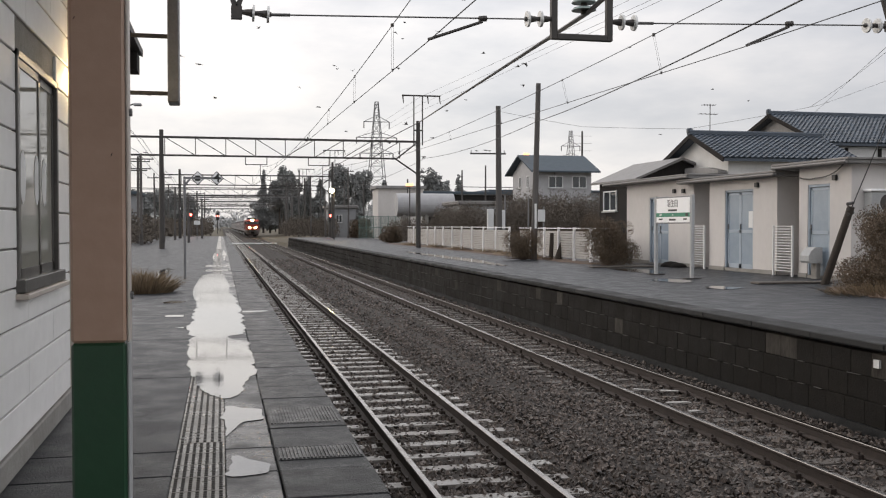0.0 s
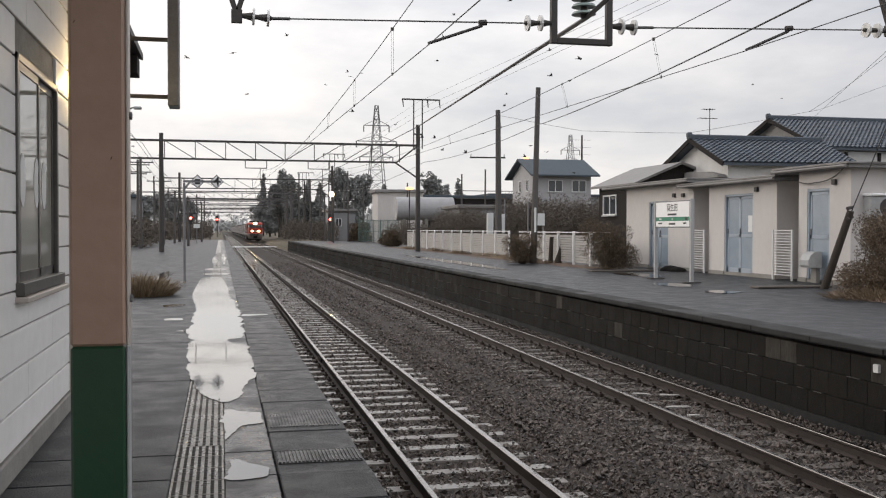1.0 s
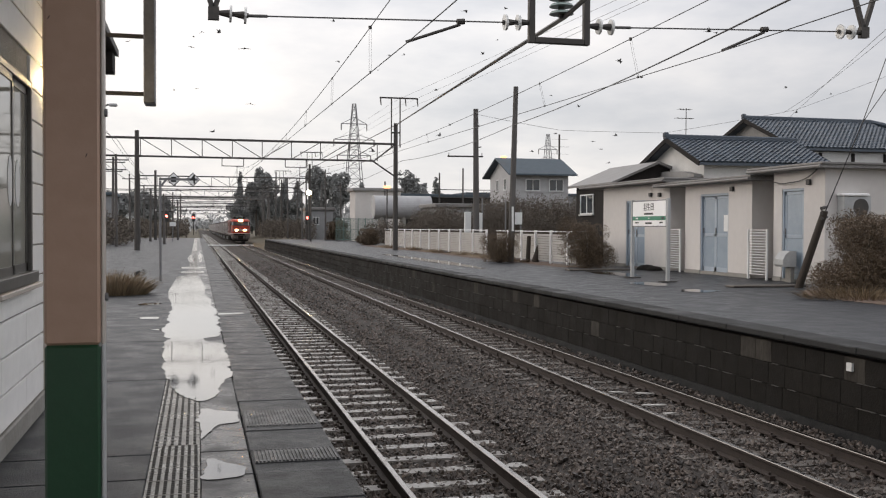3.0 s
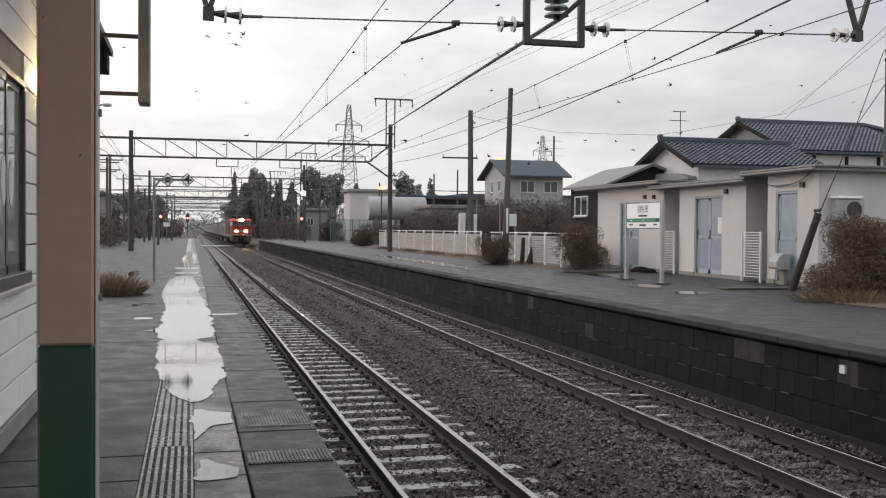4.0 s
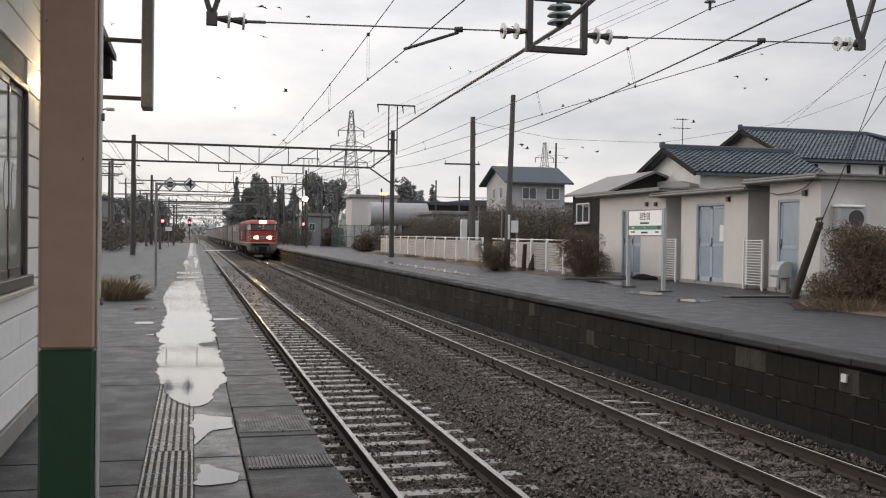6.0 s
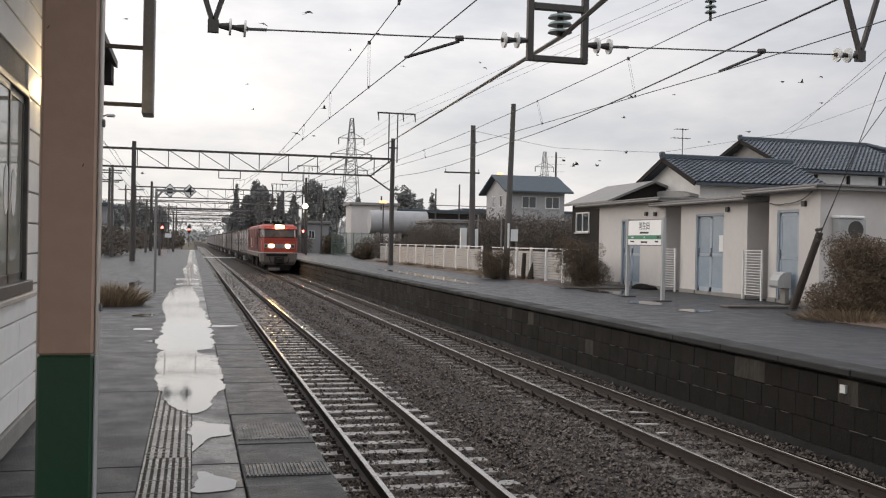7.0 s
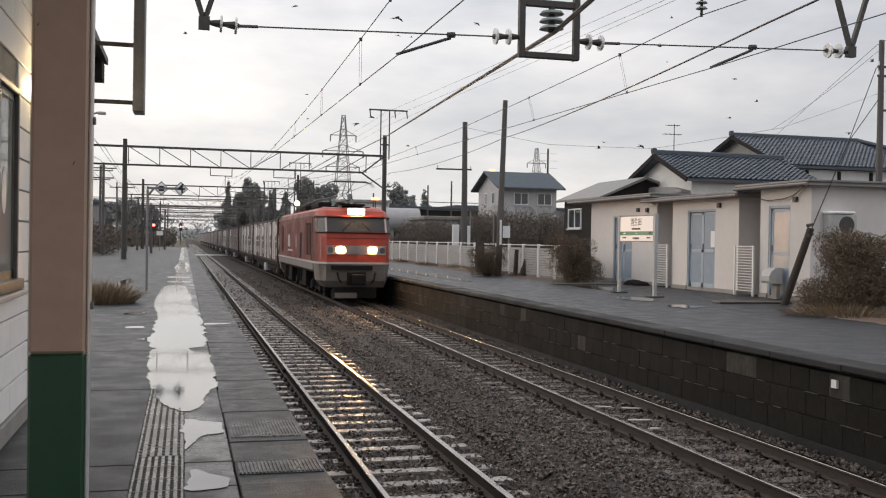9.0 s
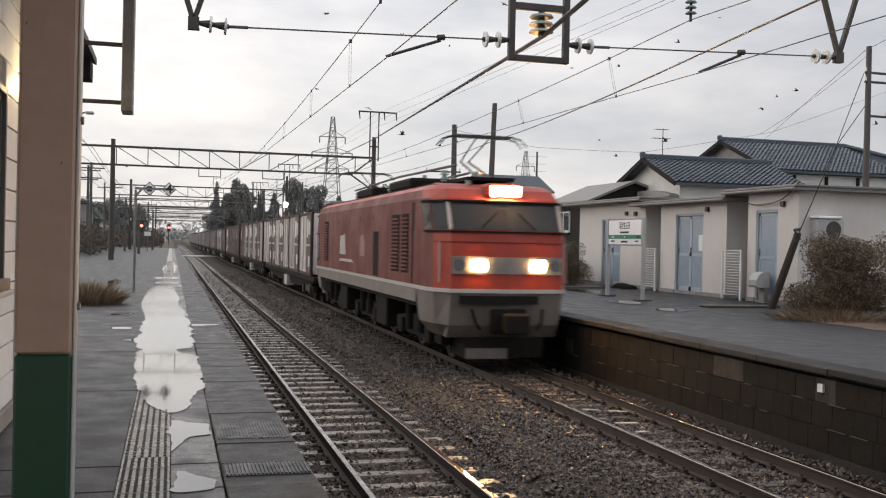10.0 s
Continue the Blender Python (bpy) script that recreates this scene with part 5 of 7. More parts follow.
utility_pole(12.66, 39.0, 7.3, 0.14, "tall dark line pole on the far platform", [], 1.5)
utility_pole(14.9, 52.0, 7.95, 0.19, "concrete line pole behind the fence", [(5.35, -1.6, 0.4)], -0.5)
utility_pole(25.5, 31.95, 9.3, 0.14, "dark utility pole behind the sheds", [(8.3, -0.15, 1.0), (7.95, -0.15, 1.0), (6.65, 0.0, 0.9)], 0)
utility_pole(15.3, 48, 2.9, 0.05, "thin grey pole behind the fence", [], 0, "steel")
utility_pole(16.4, 56, 3.2, 0.06, "thin grey pole behind the fence", [], 0, "steel")
for x, y, w, h, z in ((14.95, 54.0, 0.36, 1.2, 1.15), (15.7, 54.0, 0.2, 1.1, 1.2)):
    c = thing("relay_cabinet", pose(x, y, 0), "pale grey trackside relay cabinet on a stand", "cabinet", "relay cabinets")
    boxes("case", [(-w / 2, w / 2, -0.1, 0.1, z, z + h)], M["white_paint"], c, bevel=0.02)
    boxes("stand", [(-w / 2 + 0.05, w / 2 - 0.05, -0.09, 0.09, 0, z)], M["concrete"], c)
n = thing("notice_board", pose(14.2, 43.0, 0), "pale notice board on two thin posts", "sign")
boxes("board", [(-0.3, 0.3, -0.03, 0.03, 1.6, 2.15)], M["white_paint"], n)
for x in (-0.26, 0.26):
    boxes("post", [(x - 0.03, x + 0.03, 0.03, 0.09, 0, 2.3)], M["steel"], n)
bm = bmesh.new()
box(bm, 12.66, 12.74, 38.84, 38.92, 1.3, 2.32)
tagged(part("pole_marker", bm, M["white_paint"]), "white marker strip on the dark pole", "marker")

overhead_gantry(62, -3.5, 12.36, 5.68, 6.78, (7.22, 8.11), 8, mast=True)
for i, y in enumerate((112, 150, 190, 232, 275, 330)):
    overhead_gantry(y, -4.4 - 0.8 * i, 12.4, 5.9, 7.0, (7.6, 8.6), 8, mast=i < 3)
near_gantry()
overhead_wires()

# ---- houses and the distance ----


def tile_slope(p0, along, down, n_cols, n_rows, name, parent, material):
    """A roof slope of rows of curved tiles: p0 the ridge corner, along and down the edge vectors."""
    p0, along, down = Vector(p0), Vector(along), Vector(down)
    up = along.cross(down).normalized()
    if up.z < 0:
        up = -up
    vs, fs = [], []
    wave = [(0.0, 0.0), (0.25, 0.022), (0.5, 0.045), (0.72, 0.022), (0.98, 0.0)]
    for r in range(n_rows):
        for c in range(n_cols):
            k = len(vs)
            for dv, lift in ((0.0, 0.0), (1.06, 0.05)):
                for u, h in wave:
                    vs.append(p0 + along * ((c + u) / n_cols) + down * ((r + dv) / n_rows) + up * (h * 1.5 + lift))
            m = len(wave)
            for i in range(m - 1):
                fs.append((k + i, k + i + 1, k + m + i + 1, k + m + i))
            for i in range(m):
                vs.append(vs[k + m + i] - up * 0.06)
            for i in range(m - 1):
                fs.append((k + m + i, k + m + i + 1, k + 2 * m + i + 1, k + 2 * m + i))
    return raw(name, [tuple(v) for v in vs], fs, material, parent, kind="stuff")


def tiled_house(xg, xe, yr, zr, yn, zn, yf, zf, label, cols, rows, gable="white_wall", wall="grey_wall", over=0.45):
    """A house with its ridge along x: gable at xg, ridge at yr, near eave at yn and far eave at yf."""
    h = thing("house", pose(0, 0, 0), label, "house", "houses")
    bm = bmesh.new()
    ny, fy = yn + over, yf - over
    nz = zr + (zn - zr) * (ny - yr) / (yn - yr) - 0.12
    fz = zr + (zf - zr) * (fy - yr) / (yf - yr) - 0.12
    prism(bm, [(ny, -0.12), (fy, -0.12), (fy, fz), (yr, zr - 0.12), (ny, nz)], "x", xg + over, xe - 0.3)
    part("wall", bm, M[gable], h)
    bm = bmesh.new()
    prism(bm, [(yn, zn), (yr, zr), (yf, zf), (yf, zf - 0.12), (yr, zr - 0.13), (yn, zn - 0.12)], "x", xg, xe)
    r = part("roof", bm, M["tile_roof"], h, "dark glazed tile roof")
    tile_slope((xg, yr, zr + 0.01), (xe - xg, 0, 0), (0, yn - yr, zn - zr), cols, rows, "roof_tiling", r, M["tile_roof"])
    tile_slope((xg, yr, zr + 0.01), (xe - xg, 0, 0), (0, yf - yr, zf - zr), cols // 2, rows // 2, "roof_tiling", r, M["tile_roof"])
    bm = bmesh.new()
    box(bm, xg - 0.1, xe + 0.1, yr - 0.16, yr + 0.16, zr - 0.02, zr + 0.2, 0.04)
    box(bm, xg - 0.14, xg + 0.08, yr - 0.13, yr + 0.13, zr + 0.05, zr + 0.29, 0.05)
    part("ridge", bm, M["tile_roof"], r)
    for yy, zz in ((yn, zn), (yf, zf)):
        bm = bmesh.new()
        beam(bm, (xg - 0.02, yr, zr - 0.06), (xg - 0.02, yy, zz - 0.06), 0.06, 0.2)
        part("barge_board", bm, M["dark_wood"], r)
    return h


def window_part(parent, x0, x1, y, z0, z1, axis="y"):
    """A window on a wall facing -y (or -x): frame, panes and sill."""
    w = new("window")
    w.parent = parent
    def b(u0, u1, d0, d1, a, c):
        return (u0, u1, y - d1, y - d0, a, c) if axis == "y" else (y - d1, y - d0, u0, u1, a, c)
    um = (x0 + x1) / 2
    boxes("frame", [b(x0, x1, 0.0, 0.06, z1 - 0.06, z1), b(x0, x1, 0.0, 0.06, z0, z0 + 0.06), b(x0, x0 + 0.06, 0.0, 0.06, z0 + 0.06, z1 - 0.06), b(x1 - 0.06, x1, 0, 0.06, z0 + 0.06, z1 - 0.06), b(um - 0.03, um + 0.03, 0, 0.05, z0 + 0.06, z1 - 0.06)], M["white_paint"], w)
    for u0, u1 in ((x0 + 0.06, um - 0.03), (um + 0.03, x1 - 0.06)):
        boxes("pane", [b(u0, u1, 0.005, 0.02, z0 + 0.06, z1 - 0.06)], M["window_glass"], w)
    boxes("sill", [b(x0 - 0.05, x1 + 0.05, 0.0, 0.12, z0 - 0.06, z0 - 0.002)], M["grey_paint"], w)


ha = tiled_house(20.2, 26.6, 40.0, 5.42, 37.0, 4.2, 43.0, 4.3, "white-gabled house with a blue-black glazed tile roof behind the sheds", 25, 13)
bm = bmesh.new()
prism(bm, [(37.5, 3.72), (38.6, 3.9), (40.0, 3.97), (41.4, 3.9), (42.5, 3.74), (42.5, 3.64), (37.5, 3.62)], "x", 20.2, 20.6)
part("awning", bm, M["plaster_trim"], ha, "grey curved awning under the gable")
hb = tiled_house(28.85, 36.7, 48.0, 7.4, 43.2, 5.5, 51.5, 6.2, "larger house with a dark tiled hip roof behind the sheds", 32, 17, "plaster_trim")
bm = bmesh.new()
top, a, b = bm.verts.new((36.65, 48.0, 7.4)), bm.verts.new((41.0, 43.2, 5.5)), bm.verts.new((41.0, 51.5, 6.2))
c, d = bm.verts.new((36.65, 43.2, 5.5)), bm.verts.new((36.65, 51.5, 6.2))
for f in ((top, a, b), (top, c, a), (top, b, d)):
    bm.faces.new(f)
bmesh.ops.solidify(bm, geom=bm.faces[:], thickness=0.12)
part("hip_end", bm, M["tile_roof"], hb, "dark tiled hip end")
bm = bmesh.new()
rod(bm, (36.7, 48.0, 7.5), (41.0, 43.3, 5.6), 0.13, sides=8)
part("hip_ridge", bm, M["tile_roof"], hb)
bm = bmesh.new()
box(bm, 30.0, 40.3, 43.6, 43.9, 0.0, 5.35)
part("upper_wall", bm, M["white_wall"], hb, "white upper wall under the eave")
for i in range(6):
    boxes("wall_post", [(30.4 + i * 1.9, 30.55 + i * 1.9, 43.5, 43.6, 3.0, 5.3)], M["dark_wood"], hb)
tile_slope((29.3, 43.5, 4.75), (11.5, 0, 0), (0, -2.2, -0.85), 40, 8, "lower_roof_tiling", hb, M["tile_roof"])
an = thing("roof_antenna", pose(21.15, 40, 5.5), "thin television antenna on the house roof", "antenna")
bm = bmesh.new()
rod(bm, (0, 0, 0), (0, 0, 1.3), 0.018, sides=6)
part("mast", bm, M["dark_steel"], an)
for z, w in ((1.25, 0.34), (0.85, 0.5)):
    bm = bmesh.new()
    rod(bm, (-w, 0, z), (w * 0.7, 0, z), 0.014, sides=5)
    for k in range(5):
        x = -w + k * w * 0.4
        rod(bm, (x, -0.18, z), (x, 0.18, z), 0.009, sides=4)
    part("boom", bm, M["dark_steel"], an)

# dark board shed with a pale metal roof, beyond the platform sheds
ds = thing("board_shed", pose(0, 0, 0), "dark board shed with a grey metal roof and one window", "shed")
bm = bmesh.new()
prism(bm, [(18.0, -0.12), (22.8, -0.12), (22.8, 3.33), (20.0, 4.32), (18.0, 3.47)], "y", 40.5, 45.1)
part("wall", bm, M["dark_wood"], ds)
bm = bmesh.new()
prism(bm, [(17.72, 3.48), (20.0, 4.45), (23.0, 3.4), (23.0, 3.28), (20.0, 4.33), (17.72, 3.38)], "y", 40.3, 45.6)
part("roof", bm, M["metal_roof"], ds)
window_part(ds, 42.9, 44.5, 18.0, 2.1, 3.05, "x")

hc = thing("house", pose(0, 0, 0), "two-storey grey house with a blue-slate roof", "house", "houses")
bm = bmesh.new()
prism(bm, [(86.5, -0.2), (93.5, -0.2), (93.5, 6.5), (90, 8.0), (86.5, 6.5)], "x", 28.2, 33.7)
part("wall", bm, M["pale_wall"], hc)
bm = bmesh.new()
prism(bm, [(85.7, 6.45), (90, 8.15), (94.3, 6.45), (94.3, 6.3), (90, 8.0), (85.7, 6.3)], "x", 27.6, 34.3)
part("roof", bm, M["blue_roof"], hc)
for x0, x1 in ((29.5, 30.9), (31.8, 33.2)):
    window_part(hc, x0, x1, 86.5, 4.9, 6.0)
window_part(hc, 88.2, 89.0, 28.2, 5.0, 6.1, "x")
window_part(hc, 90.6, 91.4, 28.2, 5.0, 6.1, "x")
tagged(boxes("roof_lamp", [(27.75, 28.3, 88.5, 88.8, 8.05, 8.25)], M["lamp_orange"], bevel=0.05), "small orange lamp glowing over the roof ridge", "lamp")


def block_building(x0, x1, y0, y1, h, label, wall, roof, windows=()):
    b = thing("building", pose(0, 0, 0), label, "building", "far buildings")
    boxes("wall", [(x0, x1, y0, y1, -0.3, h)], M[wall], b)
    boxes("roof", [(x0 - 0.3, x1 + 0.3, y0 - 0.3, y1 + 0.3, h, h + 0.35)], M[roof], b, bevel=0.05)
    for a, c, z0, z1 in windows:
        window_part(b, a, c, y0, z0, z1)
    return b


block_building(17.0, 22.1, 108, 112, 5.5, "cream concrete railway building with a flat roof", "plaster", "plaster_trim")
block_building(21.0, 26.5, 86, 92, 3.3, "long low grey substation building", "grey_wall", "metal_roof")
block_building(23.0, 36.0, 116, 124, 5.2, "dark-roofed house among hedges", "dark_wood", "blue_roof", ((25, 27, 2.6, 3.9), (30, 32, 2.6, 3.9)))
block_building(13.8, 17.2, 128, 134, 3.7, "low grey trackside hut by the rails", "grey_wall", "metal_roof", ((14.6, 15.4, 1.8, 2.8),))
block_building(36, 52, 130, 140, 6.0, "low grey house in the distance", "grey_wall", "tile_roof", ((38, 40, 3, 4.4), (44, 46, 3, 4.4)))
block_building(-16, -9, 112, 122, 4.8, "grey house behind the near platform", "grey_wall", "blue_roof", ((-14, -12.4, 2.5, 3.7),))
block_building(-30, -20, 150, 162, 6.0, "pale house in the distance", "plaster", "tile_roof", ((-27, -25, 3, 4.3),))
# sloping tank-like roof beside the substation
bm = bmesh.new()
rod(bm, (17.6, 100, 3.55), (23.6, 100, 3.55), 1.2, sides=32)
tk = thing("storage_tank", pose(0, 0, 0), "long grey horizontal storage tank on a stand", "tank")
part("shell", bm, M["pale_wall"], tk, smooth=False)
for x in (18.4, 20.7, 23.0):
    boxes("saddle", [(x - 0.2, x + 0.2, 99.4, 100.6, -0.12, 2.6)], M["concrete"], tk)


def hedge(name, x0, x1, y0, y1, h, n, size, material, label, seed, z=-0.1):
    rng = random.Random(seed)
    cs, rs = [], []
    for i in range(70):
        hh = h * rng.uniform(0.55, 0.95)
        cs.append((rng.uniform(x0, x1), rng.uniform(y0, y1), z + hh * 0.5))
        rs.append((max(0.6, (x1 - x0) * 0.09), max(0.6, (y1 - y0) * 0.07), hh * 0.5))
    vs, fs = leaves(cs, rs, n, size, seed)
    return tagged(raw(name, vs, fs, material), label, "hedge", kind="stuff")


hedge("hedge", 17.0, 18.6, 56, 80, 3.6, 56000, 0.05, M["hedge_leaf"], "tangled brown winter hedge behind the fence", 51)
hedge("hedge", 18.5, 26.0, 54, 60, 3.8, 62000, 0.05, M["hedge_leaf"], "tangled brown winter hedge behind the fence", 52)
hedge("hedge", 15.5, 18.5, 44, 52, 1.5, 9000, 0.06, M["hedge_leaf"], "low dark hedge behind the fence", 53)
hedge("hedge", 17.4, 27.0, 60, 66, 4.3, 46000, 0.055, M["hedge_leaf"], "tall dry reeds behind the hedge", 54)
hedge("hedge", 15.6, 24.0, 90, 97, 2.6, 14000, 0.075, M["hedge_leaf"], "brown hedge by the railway building", 55)
hedge("hedge", 8.6, 14.5, 122, 150, 3.2, 12000, 0.1, M["hedge_leaf"], "dark scrub beyond the platform end", 56)
hedge("hedge", -14, -5.5, 70, 130, 3.0, 22000, 0.11, M["hedge_leaf"], "dark hedge along the near platform", 57)
hedge("hedge", -9, -1.5, 138, 200, 3.2, 16000, 0.14, M["hedge_leaf"], "dark scrub beyond the near platform end", 58)
hedge("hedge", 36, 70, 70, 100, 3.5, 6000, 0.3, M["hedge_leaf"], "brown winter scrub in the distance", 59)

hedge("far_wood", -160, -3.5, 430, 520, 11, 5200, 1.0, M["horizon_haze_leaf"], "far woods closing the horizon, mist put in their pale colour", 61)
hedge("far_wood", 9.5, 170, 430, 520, 12, 5200, 1.0, M["horizon_haze_leaf"], "far woods closing the horizon, mist put in their pale colour", 62)
hedge("far_wood", -14, 20, 880, 940, 11, 2500, 1.3, M["horizon_haze_leaf"], "far woods where the tracks vanish, mist put in their pale colour", 63)
rt = random.Random(17)
for i in range(13):
    f = i / 12
    tree(9.5 + f * 10 + rt.uniform(-1, 1), 200 + rt.uniform(-10, 40), rt.uniform(9.5, 14.5), rt.uniform(4, 6), 100 + i, conifer=rt.random() < 0.8, n=5000, size=0.25, material=M["far_haze_leaf"])
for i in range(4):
    tree(25 + i * 2.1, 215 + rt.uniform(-8, 12), (15.5, 17.5, 14.0, 16.0)[i], rt.uniform(4.5, 6), 130 + i, n=5200, size=0.26, material=M["far_haze_leaf"])
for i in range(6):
    tree(-8 - i * 1.8, 225 + rt.uniform(-10, 25), rt.uniform(9, 13), rt.uniform(5, 8), 150 + i, n=3600, size=0.3, material=M["far_haze_leaf"])
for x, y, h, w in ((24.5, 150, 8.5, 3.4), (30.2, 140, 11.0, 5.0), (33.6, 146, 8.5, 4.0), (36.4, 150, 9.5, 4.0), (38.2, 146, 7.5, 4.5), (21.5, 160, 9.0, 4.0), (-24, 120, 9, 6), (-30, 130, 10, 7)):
    tree(x, y, h, w, int(x * 7 + y) % 97 + 200, conifer=w < 4.2, n=1500, size=0.3, material=M["far_haze_leaf"])
for i in range(26):
    x = -260 + i * 24 + rt.uniform(-8, 8)
    if -20 < x < 10:
        continue
    tree(x, 620 + rt.uniform(-40, 60), rt.uniform(14, 22), rt.uniform(14, 24), 300 + i, n=900, size=1.3)


def mesh_fence(x0, x1, y, h, n):
    """Green wire-mesh fence with posts, rails and upright wires."""
    f = thing("mesh_fence", pose(0, 0, 0), "green wire mesh fence round the railway yard", "fence")
    for i in range(n + 1):
        x = x0 + (x1 - x0) * i / n
        bm = bmesh.new()
        rod(bm, (x, y, 0), (x, y, h + 0.1), 0.035, sides=6)
        part("post", bm, M["fence_green"], f)
    for z in (0.15, h * 0.5, h):
        bm = bmesh.new()
        rod(bm, (x0, y, z), (x1, y, z), 0.025, sides=6)
        part("rail", bm, M["fence_green"], f)
    bm = bmesh.new()
    k = int((x1 - x0) / 0.09)
    for i in range(k):
        x = x0 + (x1 - x0) * i / k
        beam(bm, (x, y + 0.03, 0.1), (x, y + 0.03, h), 0.03)
    part("wire_mesh", bm, M["fence_green"], f, kind="stuff")


mesh_fence(14.6, 19.4, 106.0, 2.4, 6)


def pylon(x, y, h, label):
    p = thing("transmission_pylon", pose(x, y, 0), label, "pylon", "pylons")
    bm = bmesh.new()
    w0, w1 = h * 0.092, h * 0.012
    for sx in (-1, 1):
        for sy in (-1, 1):
            beam(bm, (sx * w0, sy * w0, 0), (sx * w1, sy * w1, h), h * 0.0045)
    k = 12
    for i in range(k):
        z0, z1 = h * i / k, h * (i + 1) / k
        a, b = w0 + (w1 - w0) * i / k, w0 + (w1 - w0) * (i + 1) / k
        for sy in (-1, 1):
            beam(bm, (-a, sy * a, z0), (b, sy * b, z1), h * 0.0024)
            beam(bm, (a, sy * a, z0), (-b, sy * b, z1), h * 0.0024)
            beam(bm, (-b, sy * b, z1), (b, sy * b, z1), h * 0.0024)
    part("lattice_tower", bm, M["steel"], p)
    for z, w in ((0.845, 0.10), (0.722, 0.158), (0.60, 0.13)):
        bm = bmesh.new()
        for s in (-1, 1):
            beam(bm, (0, 0, h * z), (s * h * w, 0, h * z), h * 0.006)
            beam(bm, (0, 0, h * (z + 0.05)), (s * h * w, 0, h * z), h * 0.004)
            rod(bm, (s * h * w, 0, h * z), (s * h * w, 0, h * (z - 0.05)), h * 0.005, sides=5)
        part("crossarm", bm, M["steel"], p)


pylon(46.8, 300, 39.4, "grey lattice transmission pylon in the distance")
pylon(146.4, 400, 42, "grey lattice transmission pylon in the distance")
utility_pole(144, 380, 40, 0.5, "distant telecom pole with arms", [(38, -4, 4), (35, -4, 4), (32, -4, 4)], 0, "dark_steel")


def arm_lamp(x, y, h, reach):
    """A street lamp with a pale head on a long bent arm."""
    s = thing("street_lamp", pose(x, y, 0), "unlit street lamp with a pale head on a bent arm", "lamp", "platform arm lamps")
    bm = bmesh.new()
    rod(bm, (0, 0, -0.1), (0, 0, h), 0.08, 0.06, 8)
    rod(bm, (0, 0, h), (reach * 0.6, 0, h + 0.25), 0.035, sides=6)
    part("post", bm, M["dark_steel"], s)
    bm = bmesh.new()
    box(bm, reach * 0.6, reach, -0.14, 0.14, h + 0.16, h + 0.3, 0.04)
    part("lamp_head", bm, M["grey_paint"], s, "pale lamp head")


def signal_mast(x, y, h, z, label, red=True):
    s = thing("railway_signal", pose(x, y, -0.2), label, "signal", "railway signals")
    bm = bmesh.new()
    rod(bm, (0, 0, 0), (0, 0, h), 0.08, 0.07, 8)
    part("mast", bm, M["dark_steel"], s)
    boxes("head", [(-0.28, 0.28, -0.12, 0.1, z - 0.75, z + 0.75)], M["ink"], s, bevel=0.05)
    bm = bmesh.new()
    rod(bm, (0, -0.13, z), (0, -0.16, z), 0.17, sides=14)
    part("lens", bm, M["signal_red"], s, "lit red lens")
    boxes("ladder", [(0.3, 0.33, -0.02, 0.02, 0.2, z - 0.8), (0.55, 0.58, -0.02, 0.02, 0.2, z - 0.8)], M["dark_steel"], s)


arm_lamp(-4.72, 50, 7.05, 1.0)
signal_mast(-3.74, 130, 4.2, 3.0, "black railway signal showing red")
signal_mast(-0.65, 200, 4.6, 3.5, "black railway signal showing red")
signal_mast(13.04, 120, 4.4, 2.8, "black railway signal showing red")
lp = thing("platform_lamp", pose(11.2, 100, 0), "lit warm platform lamp on a dark post", "lamp")
bm = bmesh.new()
rod(bm, (0, 0, 0), (0, 0, 5.2), 0.07, sides=8)
rod(bm, (0, 0, 5.1), (-0.3, -0.2, 5.2), 0.04, sides=6)
part("post", bm, M["dark_steel"], lp)
bm = bmesh.new()
bmesh.ops.create_icosphere(bm, subdivisions=2, radius=0.26, matrix=Matrix.Translation((-0.25, -0.35, 4.95)))
part("lantern", bm, M["lamp_warm"], lp, "glowing round lantern", smooth=True)
lp = thing("street_lamp", pose(17.24, 90.5, 0), "small lit street lamp near the substation", "lamp")
bm = bmesh.new()
rod(bm, (0, 0, 0), (0, 0, 5.3), 0.06, sides=8)
part("post", bm, M["dark_steel"], lp)
boxes("lantern", [(-0.4, 0.3, -0.3, -0.05, 5.1, 5.35)], M["lamp_orange"], lp, "glowing lantern", bevel=0.04)
# poles that crowd the far end of the station
rp = random.Random(23)
for x, y, h in ((9.8, 128, 8.6), (11.2, 126, 7.8), (13.1, 122, 8.2), (15.0, 118, 8.4), (-5.4, 96, 6.4), (-5.0, 92, 6.2), (-2.6, 84, 3.2), (-2.0, 110, 4.2), (-4.2, 118, 5.6), (-6.6, 105, 6.8), (24.6, 100, 7.2), (26.6, 98, 7.6), (30.2, 98, 7.0), (19.6, 104, 6.4), (8.9, 140, 7.5), (12.2, 118, 5.8), (14.2, 112, 5.2)):
    utility_pole(x, y, h, 0.11, "dark line pole at the far end of the station", [(h - 0.5, -0.7, 0.7)] if rp.random() < 0.6 else [], rp.uniform(-0.6, 0.6))
for x0, x1, y, z in ((23.5, 31, 98, 5.4), (23.5, 31, 98, 4.6), (-7, 8, 128, 5.0), (-7, 10, 142, 5.6), (-8, 8, 171, 6.3)):
    wire("cross_span_wire", [(x0, y, z), (x1, y, z)], 0.04, "dark cross-span between line poles", 0.004)
rw = random.Random(31)
